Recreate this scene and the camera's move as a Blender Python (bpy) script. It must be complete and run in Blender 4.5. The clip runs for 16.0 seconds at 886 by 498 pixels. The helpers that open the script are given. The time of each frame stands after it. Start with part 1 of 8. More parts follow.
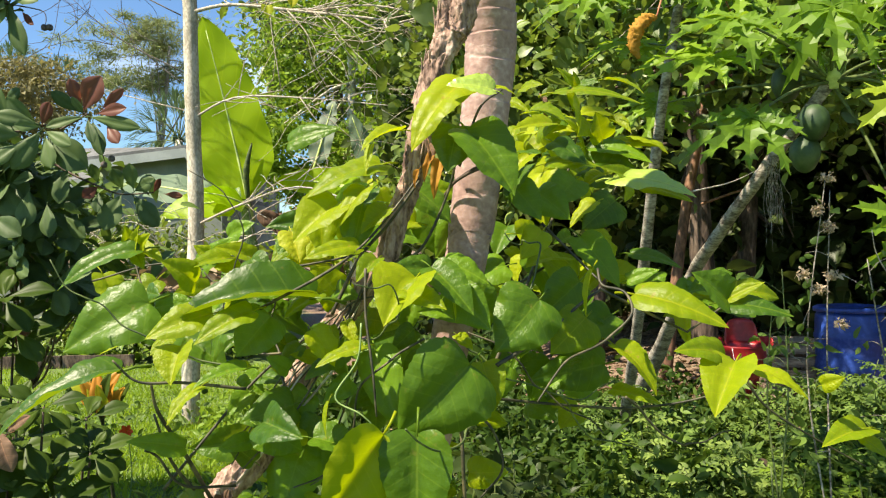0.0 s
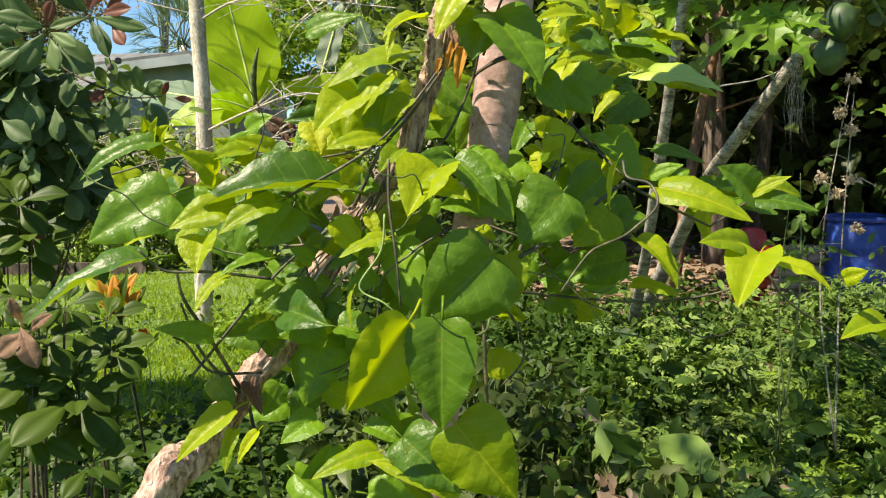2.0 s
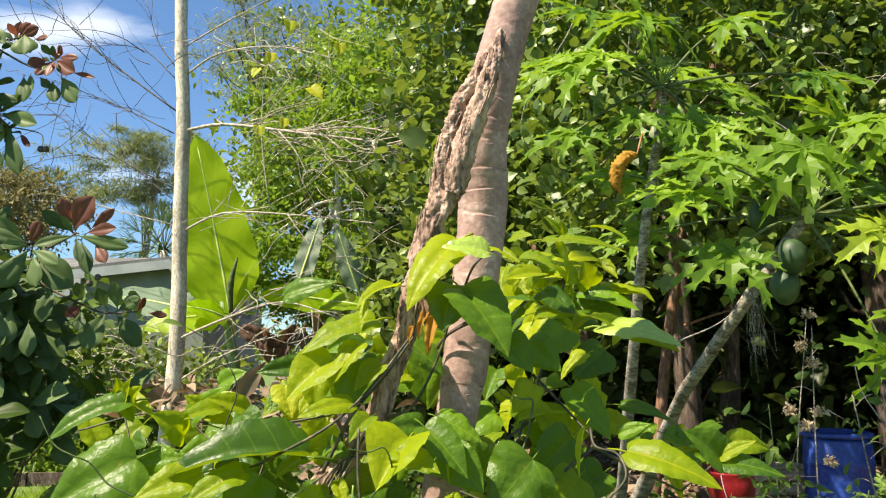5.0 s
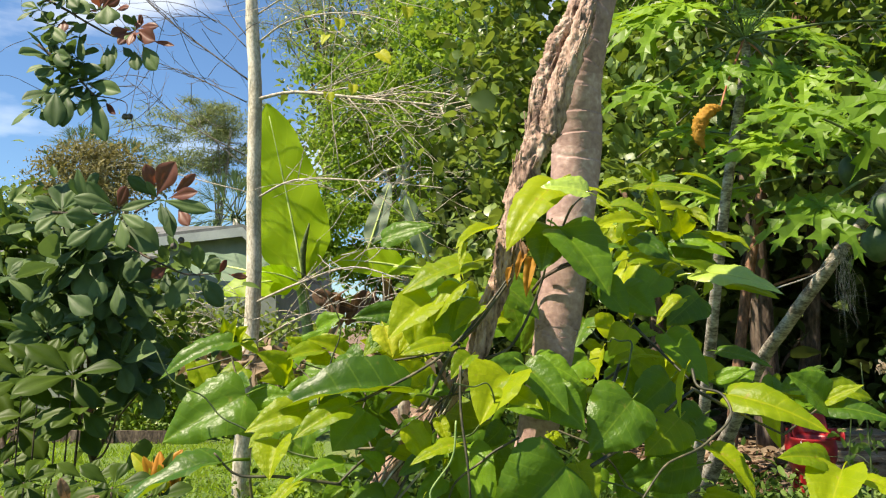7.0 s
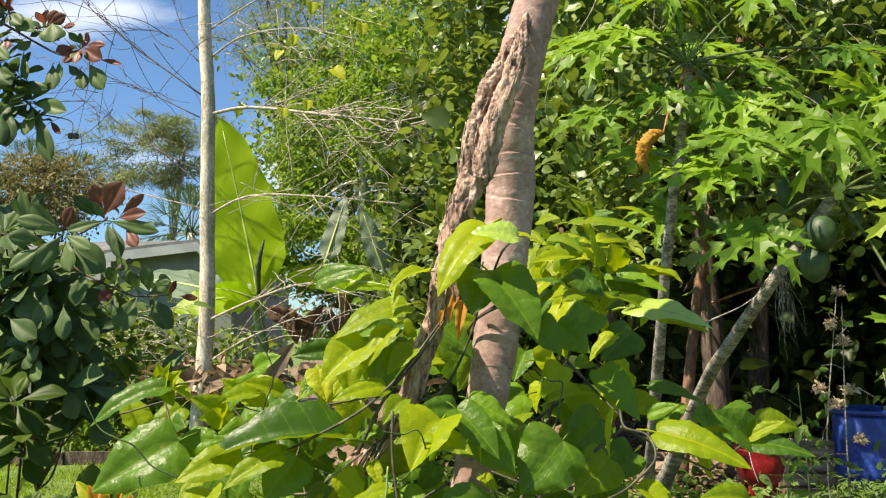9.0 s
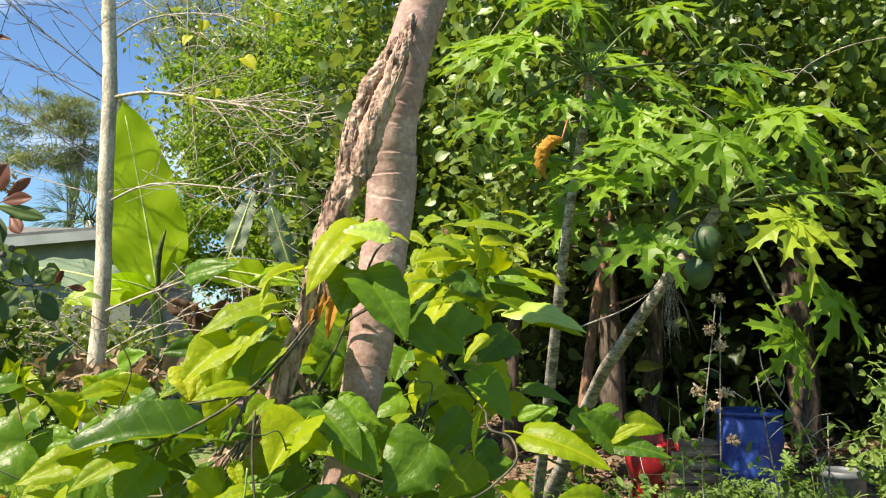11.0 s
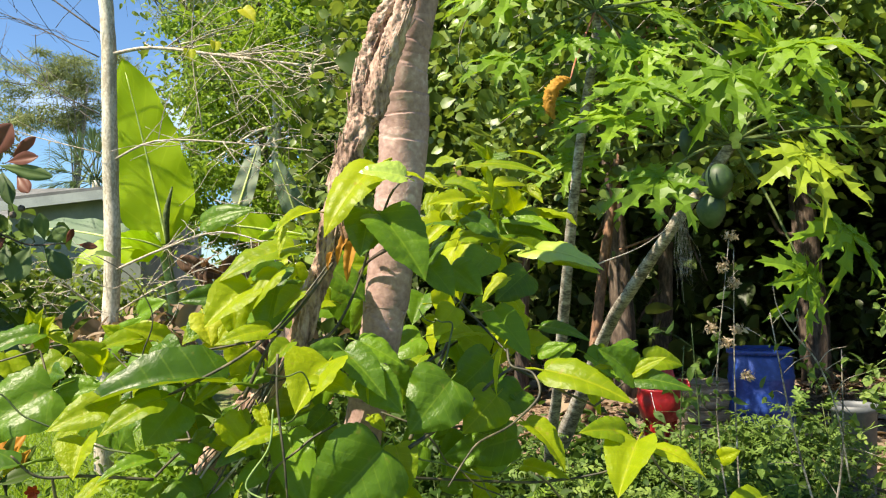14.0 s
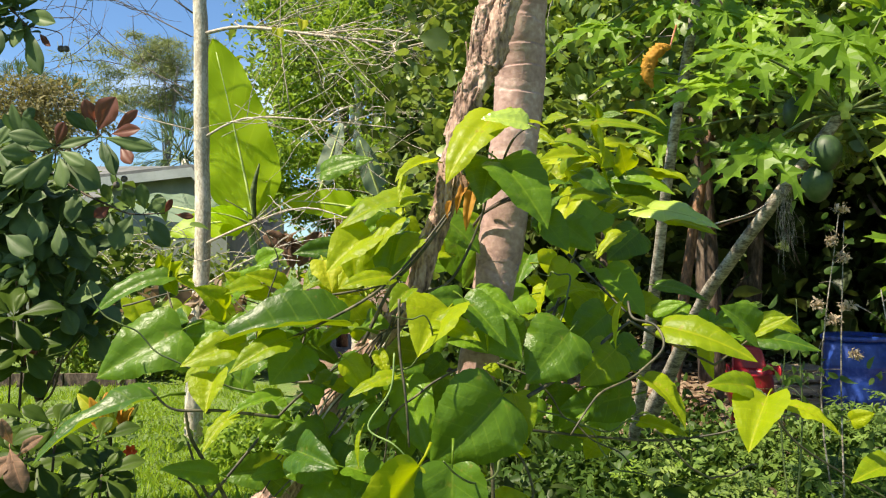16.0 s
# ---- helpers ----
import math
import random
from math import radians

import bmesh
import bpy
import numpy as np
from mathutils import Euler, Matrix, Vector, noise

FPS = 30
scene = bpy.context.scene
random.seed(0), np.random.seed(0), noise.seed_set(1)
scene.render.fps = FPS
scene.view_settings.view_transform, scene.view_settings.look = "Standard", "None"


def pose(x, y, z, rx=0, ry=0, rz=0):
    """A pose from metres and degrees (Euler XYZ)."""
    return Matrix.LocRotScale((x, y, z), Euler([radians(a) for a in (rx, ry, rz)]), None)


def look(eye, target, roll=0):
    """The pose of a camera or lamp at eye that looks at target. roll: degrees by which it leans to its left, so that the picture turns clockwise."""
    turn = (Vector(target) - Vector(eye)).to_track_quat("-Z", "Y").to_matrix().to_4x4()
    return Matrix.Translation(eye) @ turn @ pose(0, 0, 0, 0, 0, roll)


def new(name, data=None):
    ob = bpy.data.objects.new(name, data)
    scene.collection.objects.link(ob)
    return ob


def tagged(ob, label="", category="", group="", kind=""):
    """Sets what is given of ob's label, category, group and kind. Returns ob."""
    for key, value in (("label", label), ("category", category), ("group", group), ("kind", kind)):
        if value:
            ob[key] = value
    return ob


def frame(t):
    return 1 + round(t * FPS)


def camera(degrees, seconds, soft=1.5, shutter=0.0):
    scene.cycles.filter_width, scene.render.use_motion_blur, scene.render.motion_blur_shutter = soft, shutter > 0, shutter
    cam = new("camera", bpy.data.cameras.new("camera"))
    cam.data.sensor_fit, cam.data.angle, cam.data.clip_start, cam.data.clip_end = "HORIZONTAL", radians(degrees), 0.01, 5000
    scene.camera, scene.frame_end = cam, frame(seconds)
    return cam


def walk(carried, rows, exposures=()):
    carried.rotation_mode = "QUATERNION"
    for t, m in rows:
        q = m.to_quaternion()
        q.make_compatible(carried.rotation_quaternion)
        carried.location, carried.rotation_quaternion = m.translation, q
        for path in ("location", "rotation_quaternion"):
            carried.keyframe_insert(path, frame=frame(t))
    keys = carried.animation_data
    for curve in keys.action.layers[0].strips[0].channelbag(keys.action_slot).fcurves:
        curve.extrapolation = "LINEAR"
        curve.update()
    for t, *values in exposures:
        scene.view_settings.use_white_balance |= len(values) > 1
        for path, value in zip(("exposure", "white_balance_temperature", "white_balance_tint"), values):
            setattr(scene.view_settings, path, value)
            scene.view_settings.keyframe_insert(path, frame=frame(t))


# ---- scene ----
# the camera and its walk
cam = camera(59.1, 16.0, soft=1.2)
PATH = [
    (0, (-0.001, 0.008, 1.747), (0.004, 2.008, 1.736), -0.9),
    (0.5, (-0.008, 0.012, 1.731), (0.012, 2.011, 1.687), -0.9),
    (1, (-0.018, 0.02, 1.718), (0.002, 2.014, 1.57), -0.8),
    (1.5, (-0.023, 0.019, 1.712), (-0.024, 2.009, 1.514), -0.6),
    (2, (-0.022, 0.013, 1.721), (-0.041, 1.998, 1.482), -0.7),
    (2.5, (-0.022, 0.021, 1.752), (-0.038, 2.021, 1.704), -0.8),
    (3, (-0.008, 0.012, 1.795), (-0.018, 2.01, 1.883), -0.9),
    (3.5, (-0.005, 0.005, 1.805), (0.015, 2.001, 1.94), -1.1),
    (3.7, (-0.006, 0.0, 1.814), (0.026, 1.993, 1.98), -1.0),
    (5.8, (-0.04, -0.017, 1.803), (0.002, 1.963, 2.084), -0.0),
    (6, (-0.049, -0.018, 1.795), (-0.062, 1.964, 2.059), 0.1),
    (6.5, (-0.06, -0.019, 1.788), (-0.154, 1.967, 2.007), 0.0),
    (7, (-0.064, -0.016, 1.773), (-0.181, 1.972, 1.965), -0.1),
    (7.5, (-0.067, -0.014, 1.756), (-0.199, 1.979, 1.852), -0.7),
    (8, (-0.069, -0.011, 1.748), (-0.217, 1.983, 1.801), -1.1),
    (8.5, (-0.048, -0.013, 1.783), (-0.152, 1.982, 1.892), -1.0),
    (9, (-0.024, -0.032, 1.819), (-0.036, 1.956, 2.04), -0.8),
    (9.2, (-0.021, -0.044, 1.827), (-0.006, 1.938, 2.092), -0.3),
    (11.3, (0.045, -0.02, 1.82), (0.304, 1.955, 2.004), -0.2),
    (11.5, (0.051, -0.014, 1.808), (0.341, 1.96, 1.945), -0.6),
    (12, (0.066, 0.0, 1.812), (0.385, 1.974, 1.846), -1.3),
    (12.5, (0.093, 0.007, 1.813), (0.449, 1.974, 1.827), -2.3),
    (13, (0.074, -0.003, 1.799), (0.421, 1.966, 1.794), -2.5),
    (13.5, (0.04, 0.002, 1.815), (0.335, 1.979, 1.875), -2.3),
    (14, (0.02, -0.016, 1.807), (0.213, 1.973, 1.895), -1.3),
    (14.5, (-0.003, 0.0, 1.806), (0.099, 1.996, 1.879), -0.6),
    (15, (-0.021, -0.012, 1.783), (0.015, 1.987, 1.84), -0.2),
    (15.5, (-0.034, -0.003, 1.778), (-0.01, 1.996, 1.836), 0.2),
    (16, (-0.043, -0.004, 1.761), (-0.044, 1.995, 1.805), -0.2),
]
walk(cam, [(t, look(eye, target, roll)) for t, eye, target, roll in PATH],
     [(0.0, 1.29, 7450, 9), (4.0, 1.27, 7450, 9), (6.5, 1.15, 7450, 9), (8.5, 1.11, 7450, 9), (11.5, 1.30, 7450, 9), (13.0, 1.38, 7450, 9), (16.0, 1.23, 7450, 9)])

# ---- world, sun, exposure ----
SUN_TO = Vector((-0.50, -0.25, 0.83)).normalized()
sun_data = bpy.data.lights.new("sun", "SUN")
sun_data.energy, sun_data.angle, sun_data.color = 5.0, radians(0.6), (1.0, 0.93, 0.82)
sun = new("sun", sun_data)
sun.matrix_world = look((0, 0, 30), Vector((0, 0, 30)) - SUN_TO)
world = bpy.data.worlds.new("sky")
scene.world = world
world.use_nodes = True
wn, wl = world.node_tree.nodes, world.node_tree.links
sky = wn.new("ShaderNodeTexSky")
sky.sky_type, sky.sun_disc = "NISHITA", False
sky.sun_elevation = math.asin(SUN_TO.z)
sky.sun_rotation = math.atan2(SUN_TO.x, SUN_TO.y)
sky.air_density, sky.dust_density, sky.ozone_density = 1.0, 0.3, 2.5
cloud_co = wn.new("ShaderNodeTexCoord")
cloud_map = wn.new("ShaderNodeMapping")
cloud_map.inputs["Scale"].default_value = (1.5, 1.5, 4.5)
cloud_noise = wn.new("ShaderNodeTexNoise")
cloud_noise.inputs["Scale"].default_value, cloud_noise.inputs["Detail"].default_value = 2.3, 7
cloud_ramp = wn.new("ShaderNodeValToRGB")
cloud_ramp.color_ramp.elements[0].position, cloud_ramp.color_ramp.elements[1].position = 0.55, 1.0
cloud_mix = wn.new("ShaderNodeMix")
cloud_mix.data_type = "RGBA"
cloud_mix.inputs["B"].default_value = (15.0, 15.6, 16.5, 1)
wl.new(cloud_co.outputs["Generated"], cloud_map.inputs["Vector"])
wl.new(cloud_map.outputs[0], cloud_noise.inputs["Vector"])
wl.new(cloud_noise.outputs["Fac"], cloud_ramp.inputs["Fac"])
wl.new(cloud_ramp.outputs["Color"], cloud_mix.inputs["Factor"])
clear = wn.new("ShaderNodeMix")
clear.data_type, clear.blend_type = "RGBA", "MULTIPLY"
clear.inputs["Factor"].default_value = 1.0
clear.inputs["B"].default_value = (0.74, 1.02, 1.32, 1)
wl.new(sky.outputs["Color"], clear.inputs["A"])
wl.new(clear.outputs["Result"], cloud_mix.inputs["A"])
wl.new(cloud_mix.outputs["Result"], wn["Background"].inputs["Color"])
wn["Background"].inputs["Strength"].default_value = 0.065


# ---- materials ----
def material(name):
    m = bpy.data.materials.new(name)
    m.use_nodes = True
    return m, m.node_tree.nodes, m.node_tree.links, m.node_tree.nodes["Principled BSDF"]


def ramp(nodes, stops):
    r = nodes.new("ShaderNodeValToRGB")
    e = r.color_ramp.elements
    while len(e) < len(stops):
        e.new(0.5)
    for el, (p, c) in zip(e, stops):
        el.position, el.color = p, (*c, 1)
    return r


def leaf_material(name, dark, light, through_colour, share=0.4, rough=0.42, islands=False, veins=0.0, blotch=6.0, spots=0.0, sheen=0.22):
    """A leaf: coat of colour that varies from leaf to leaf, thin enough to let light through."""
    m, n, l, p = material(name)
    info = n.new("ShaderNodeNewGeometry" if islands else "ShaderNodeObjectInfo")
    rnd = info.outputs["Random Per Island" if islands else "Random"]
    co = n.new("ShaderNodeTexCoord")
    ns = n.new("ShaderNodeTexNoise")
    ns.inputs["Scale"].default_value, ns.inputs["Detail"].default_value = blotch, 4
    l.new(co.outputs["Object"], ns.inputs["Vector"])
    add = n.new("ShaderNodeMath")
    add.operation = "MULTIPLY_ADD"
    add.inputs[1].default_value = 0.6
    l.new(rnd, add.inputs[0])
    sub = n.new("ShaderNodeMath")
    sub.operation = "MULTIPLY"
    sub.inputs[1].default_value = 0.45
    l.new(ns.outputs["Fac"], sub.inputs[0])
    l.new(sub.outputs[0], add.inputs[2])
    cr = ramp(n, [(0.1, dark), (0.9, light)])
    l.new(add.outputs[0], cr.inputs["Fac"])
    colour = cr.outputs["Color"]
    if veins:
        uv = n.new("ShaderNodeUVMap")
        sep = n.new("ShaderNodeSeparateXYZ")
        l.new(uv.outputs[0], sep.inputs[0])
        av = n.new("ShaderNodeMath"); av.operation = "ABSOLUTE"
        l.new(sep.outputs["Y"], av.inputs[0])
        k = n.new("ShaderNodeMath"); k.operation = "MULTIPLY_ADD"
        k.inputs[1].default_value = -0.55
        l.new(av.outputs[0], k.inputs[0]); l.new(sep.outputs["X"], k.inputs[2])
        f = n.new("ShaderNodeMath"); f.operation = "MULTIPLY"; f.inputs[1].default_value = 40.0
        l.new(k.outputs[0], f.inputs[0])
        s = n.new("ShaderNodeMath"); s.operation = "COSINE"
        l.new(f.outputs[0], s.inputs[0])
        side = n.new("ShaderNodeMapRange")
        side.inputs["From Min"].default_value, side.inputs["From Max"].default_value = 0.93, 1.0
        l.new(s.outputs[0], side.inputs["Value"])
        mid = n.new("ShaderNodeMapRange")
        mid.inputs["From Min"].default_value, mid.inputs["From Max"].default_value = 0.016, 0.004
        l.new(av.outputs[0], mid.inputs["Value"])
        mx = n.new("ShaderNodeMath"); mx.operation = "MAXIMUM"
        half = n.new("ShaderNodeMath"); half.operation = "MULTIPLY"; half.inputs[1].default_value = 0.6
        l.new(side.outputs[0], half.inputs[0])
        l.new(half.outputs[0], mx.inputs[0]); l.new(mid.outputs[0], mx.inputs[1])
        vm = n.new("ShaderNodeMix"); vm.data_type = "RGBA"
        vs = n.new("ShaderNodeMath"); vs.operation = "MULTIPLY"; vs.inputs[1].default_value = veins
        l.new(mx.outputs[0], vs.inputs[0])
        l.new(vs.outputs[0], vm.inputs["Factor"])
        l.new(colour, vm.inputs["A"])
        vm.inputs["B"].default_value = (min(1, light[0] * 1.9 + 0.05), min(1, light[1] * 1.4 + 0.06), light[2] * 1.5 + 0.02, 1)
        colour = vm.outputs["Result"]
        bp = n.new("ShaderNodeBump")
        bp.inputs["Strength"].default_value, bp.inputs["Distance"].default_value = 0.34, 0.0025
        inv = n.new("ShaderNodeMath"); inv.operation = "MULTIPLY"; inv.inputs[1].default_value = -0.12
        l.new(s.outputs[0], inv.inputs[0])
        crease = n.new("ShaderNodeTexNoise")
        crease.inputs["Scale"].default_value, crease.inputs["Detail"].default_value = 11.0, 4
        l.new(co.outputs["Object"], crease.inputs["Vector"])
        both = n.new("ShaderNodeMath"); both.operation = "MULTIPLY_ADD"; both.inputs[1].default_value = 2.6
        l.new(crease.outputs["Fac"], both.inputs[0]); l.new(inv.outputs[0], both.inputs[2])
        l.new(both.outputs[0], bp.inputs["Height"])
        l.new(bp.outputs[0], p.inputs["Normal"])
    if spots:
        sn = n.new("ShaderNodeTexNoise")
        sn.inputs["Scale"].default_value, sn.inputs["Detail"].default_value = 9.0, 3
        l.new(co.outputs["Object"], sn.inputs["Vector"])
        sr = n.new("ShaderNodeMapRange")
        sr.inputs["From Min"].default_value, sr.inputs["From Max"].default_value = 0.66, 0.72
        sr.inputs["To Max"].default_value = spots
        l.new(sn.outputs["Fac"], sr.inputs["Value"])
        sm = n.new("ShaderNodeMix"); sm.data_type = "RGBA"
        sm.inputs["B"].default_value = (0.30, 0.19, 0.05, 1)
        l.new(sr.outputs[0], sm.inputs["Factor"]); l.new(colour, sm.inputs["A"])
        colour = sm.outputs["Result"]
    l.new(colour, p.inputs["Base Color"])
    p.inputs["Roughness"].default_value = rough
    p.inputs["Specular IOR Level"].default_value = sheen
    tr = n.new("ShaderNodeBsdfTranslucent")
    tint = n.new("ShaderNodeMix"); tint.data_type = "RGBA"
    tint.inputs["Factor"].default_value = 0.62
    l.new(colour, tint.inputs["A"])
    tint.inputs["B"].default_value = (*through_colour, 1)
    l.new(tint.outputs["Result"], tr.inputs["Color"])
    ms = n.new("ShaderNodeMixShader")
    ms.inputs["Fac"].default_value = share
    l.new(p.outputs[0], ms.inputs[1]); l.new(tr.outputs[0], ms.inputs[2])
    l.new(ms.outputs[0], n["Material Output"].inputs["Surface"])
    return m


def rough_material(name, stops, scale=8.0, stretch=(1, 1, 1), bump=0.4, distance=0.01, rough=0.85, fine=60.0, metal=0.0, bands=0.0):
    """A solid rough surface: colours by noise at two scales, and relief. bands: rings across z, per metre."""
    m, n, l, p = material(name)
    co = n.new("ShaderNodeTexCoord")
    mp = n.new("ShaderNodeMapping")
    mp.inputs["Scale"].default_value = stretch
    l.new(co.outputs["Object"], mp.inputs["Vector"])
    a = n.new("ShaderNodeTexNoise")
    a.inputs["Scale"].default_value, a.inputs["Detail"].default_value, a.inputs["Roughness"].default_value = scale, 6, 0.6
    b = n.new("ShaderNodeTexNoise")
    b.inputs["Scale"].default_value, b.inputs["Detail"].default_value = fine, 5
    l.new(mp.outputs[0], a.inputs["Vector"]); l.new(mp.outputs[0], b.inputs["Vector"])
    mx = n.new("ShaderNodeMix"); mx.data_type = "FLOAT"
    mx.inputs["Factor"].default_value = 0.4
    l.new(a.outputs["Fac"], mx.inputs["A"]); l.new(b.outputs["Fac"], mx.inputs["B"])
    height = mx.outputs["Result"]
    if bands:
        w = n.new("ShaderNodeTexWave")
        w.wave_type, w.bands_direction, w.wave_profile = "BANDS", "Z", "SAW"
        w.inputs["Scale"].default_value, w.inputs["Distortion"].default_value = bands, 4.0
        w.inputs["Detail"].default_value, w.inputs["Detail Scale"].default_value = 3, 1.5
        l.new(co.outputs["Object"], w.inputs["Vector"])
        m2 = n.new("ShaderNodeMix"); m2.data_type = "FLOAT"
        m2.inputs["Factor"].default_value = 0.06
        l.new(height, m2.inputs["A"]); l.new(w.outputs["Fac"], m2.inputs["B"])
        height = m2.outputs["Result"]
    wide = n.new("ShaderNodeMapRange")
    wide.inputs["From Min"].default_value, wide.inputs["From Max"].default_value = 0.30, 0.70
    l.new(height, wide.inputs["Value"])
    cr = ramp(n, stops)
    l.new(wide.outputs[0], cr.inputs["Fac"])
    l.new(cr.outputs["Color"], p.inputs["Base Color"])
    bp = n.new("ShaderNodeBump")
    bp.inputs["Strength"].default_value, bp.inputs["Distance"].default_value = bump, distance
    l.new(height, bp.inputs["Height"]); l.new(bp.outputs[0], p.inputs["Normal"])
    p.inputs["Roughness"].default_value, p.inputs["Metallic"].default_value = rough, metal
    return m


def plastic(name, colour, rough=0.4):
    r, g, b = colour
    return rough_material(name, [(0.35, (r * 0.75, g * 0.75, b * 0.75)), (0.6, colour), (0.8, (min(1, r * 1.15 + 0.03), min(1, g * 1.15 + 0.03), min(1, b * 1.15 + 0.03)))],
                          scale=4, bump=0.05, distance=0.002, rough=rough, fine=30)


# VINE is coloured deeper for shade, the young leaves' lime brighter for sunlight
VINE = leaf_material("vine_leaf", (0.013, 0.052, 0.007), (0.115, 0.220, 0.012), (0.44, 0.60, 0.012), 0.27, 0.36, veins=0.24, spots=0.25, sheen=0.22)
YOUNG_SUNLIT = leaf_material("young_and_sunlit_vine_leaf", (0.075, 0.150, 0.006), (0.31, 0.365, 0.010), (0.66, 0.76, 0.010), 0.38, 0.40, veins=0.2, spots=0.45, sheen=0.2)
YELLOW = leaf_material("yellowing_leaf", (0.30, 0.36, 0.02), (0.44, 0.43, 0.03), (0.72, 0.70, 0.03), 0.4, 0.5, veins=0.3, spots=0.5)
BROWN = leaf_material("withered_leaf", (0.075, 0.042, 0.026), (0.21, 0.13, 0.085), (0.4, 0.2, 0.06), 0.2, 0.8, veins=0.5)
BROWN_STUFF = leaf_material("withered_leaves", (0.085, 0.058, 0.036), (0.34, 0.26, 0.18), (0.4, 0.24, 0.1), 0.2, 0.85, islands=True)
PAPAYA = leaf_material("papaya_leaf", (0.040, 0.110, 0.012), (0.20, 0.325, 0.026), (0.44, 0.66, 0.03), 0.34, 0.42, sheen=0.22, blotch=9.0)
# the sheen is real; the base is paled to stand for glaring sun
SHINY = leaf_material("shiny_glare_leaf", (0.26, 0.38, 0.05), (0.34, 0.46, 0.08), (0.6, 0.75, 0.06), 0.3, 0.26, veins=0.2, sheen=1.0)
PAPAYA_OLD = leaf_material("papaya_leaf_yellowing", (0.11, 0.21, 0.018), (0.27, 0.35, 0.03), (0.6, 0.68, 0.04), 0.38, 0.45, blotch=9.0)
ORANGE_DRY = leaf_material("dry_papaya_leaf", (0.24, 0.10, 0.015), (0.50, 0.27, 0.04), (0.6, 0.28, 0.03), 0.25, 0.7, blotch=40.0)
BANANA = leaf_material("banana_leaf", (0.20, 0.36, 0.010), (0.31, 0.47, 0.015), (0.68, 0.90, 0.02), 0.60, 0.4, veins=0.35, blotch=1.5)
BANANA_PALE = leaf_material("pale_waxy_banana_leaf", (0.22, 0.29, 0.19), (0.40, 0.46, 0.36), (0.32, 0.45, 0.2), 0.25, 0.55, blotch=1.5)
BANANA_GREY = leaf_material("waxy_banana_leaf", (0.10, 0.16, 0.10), (0.22, 0.29, 0.19), (0.25, 0.4, 0.14), 0.25, 0.6, blotch=1.5)
MIDRIB = rough_material("pale_banana_midrib", [(0.3, (0.32, 0.42, 0.10)), (0.7, (0.5, 0.58, 0.2))], scale=6, bump=0.1, distance=0.002, rough=0.5)
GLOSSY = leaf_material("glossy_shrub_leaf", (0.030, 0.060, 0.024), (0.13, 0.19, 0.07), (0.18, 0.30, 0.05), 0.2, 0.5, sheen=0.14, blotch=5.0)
# Greener low leaves, darkened further so their shade is put into the colour.
LOW_SHADE_LEAF = leaf_material("shade_toned_low_leaf", (0.018, 0.042, 0.00496), (0.062, 0.1, 0.0136), (0.18, 0.28, 0.0186), 0.24, 0.45, sheen=0.14, blotch=5.0)
GLOSSY_STUFF = leaf_material("glossy_shrub_leaves", (0.056, 0.105, 0.0209), (0.14, 0.21, 0.0477), (0.2, 0.31, 0.031), 0.18, 0.5, sheen=0.2, islands=True)
RED_LEAF = leaf_material("red_shrub_leaf", (0.11, 0.04, 0.03), (0.20, 0.085, 0.06), (0.45, 0.12, 0.05), 0.3, 0.45, blotch=5.0)
TREE_LIGHT = leaf_material("tree_leaves_light", (0.026, 0.075, 0.010), (0.22, 0.335, 0.040), (0.38, 0.56, 0.045), 0.36, 0.45, islands=True, blotch=0.8)
TREE_MID = leaf_material("tree_leaves", (0.018, 0.046, 0.009), (0.23, 0.315, 0.06), (0.36, 0.47, 0.05), 0.28, 0.38, islands=True, blotch=0.8, sheen=0.5)
# deep shade under the trees is put into this dark leaf colour
TREE_SHADE = leaf_material("shade_toned_leaves", (0.018, 0.036, 0.00868), (0.08, 0.11, 0.0279), (0.1, 0.16, 0.0186), 0.22, 0.42, islands=True, blotch=0.8)
CREEPER = leaf_material("creeper_leaves", (0.0207, 0.0506, 0.00927), (0.196, 0.282, 0.0513), (0.31, 0.43, 0.0372), 0.26, 0.42, islands=True, blotch=0.8, sheen=0.4)
PINE = leaf_material("pine_needles", (0.11, 0.15, 0.06), (0.26, 0.29, 0.13), (0.30, 0.36, 0.12), 0.3, 0.6, islands=True, blotch=0.5)
PALM = leaf_material("palm_fronds", (0.08, 0.13, 0.06), (0.19, 0.25, 0.13), (0.14, 0.24, 0.07), 0.2, 0.5, islands=True)
DRYBUSH = leaf_material("brownish_tree_leaves", (0.12, 0.115, 0.05), (0.25, 0.225, 0.11), (0.3, 0.26, 0.06), 0.3, 0.6, islands=True)
WEED = leaf_material("weed_leaves", (0.0121, 0.0365, 0.00586), (0.0594, 0.111, 0.0167), (0.13, 0.22, 0.0217), 0.30, 0.5, islands=True, blotch=2.0)
FEATHERY = leaf_material("feathery_weed_leaves", (0.0632, 0.116, 0.0294), (0.264, 0.358, 0.085), (0.36, 0.5, 0.0744), 0.35, 0.55, islands=True, blotch=2.0)
WEED_PALE = leaf_material("pale_weed_leaves", (0.0352, 0.0784, 0.0159), (0.16, 0.248, 0.0477), (0.2, 0.3, 0.0341), 0.28, 0.55, islands=True, blotch=2.0)
OLIVE_WEED = leaf_material("olive_weed_leaves", (0.04, 0.062, 0.014), (0.21, 0.24, 0.075), (0.34, 0.42, 0.08), 0.32, 0.55, islands=True, blotch=2.0)
GRASS = leaf_material("grass", (0.11, 0.22, 0.018), (0.28, 0.39, 0.035), (0.50, 0.66, 0.04), 0.38, 0.5, islands=True, blotch=0.6)
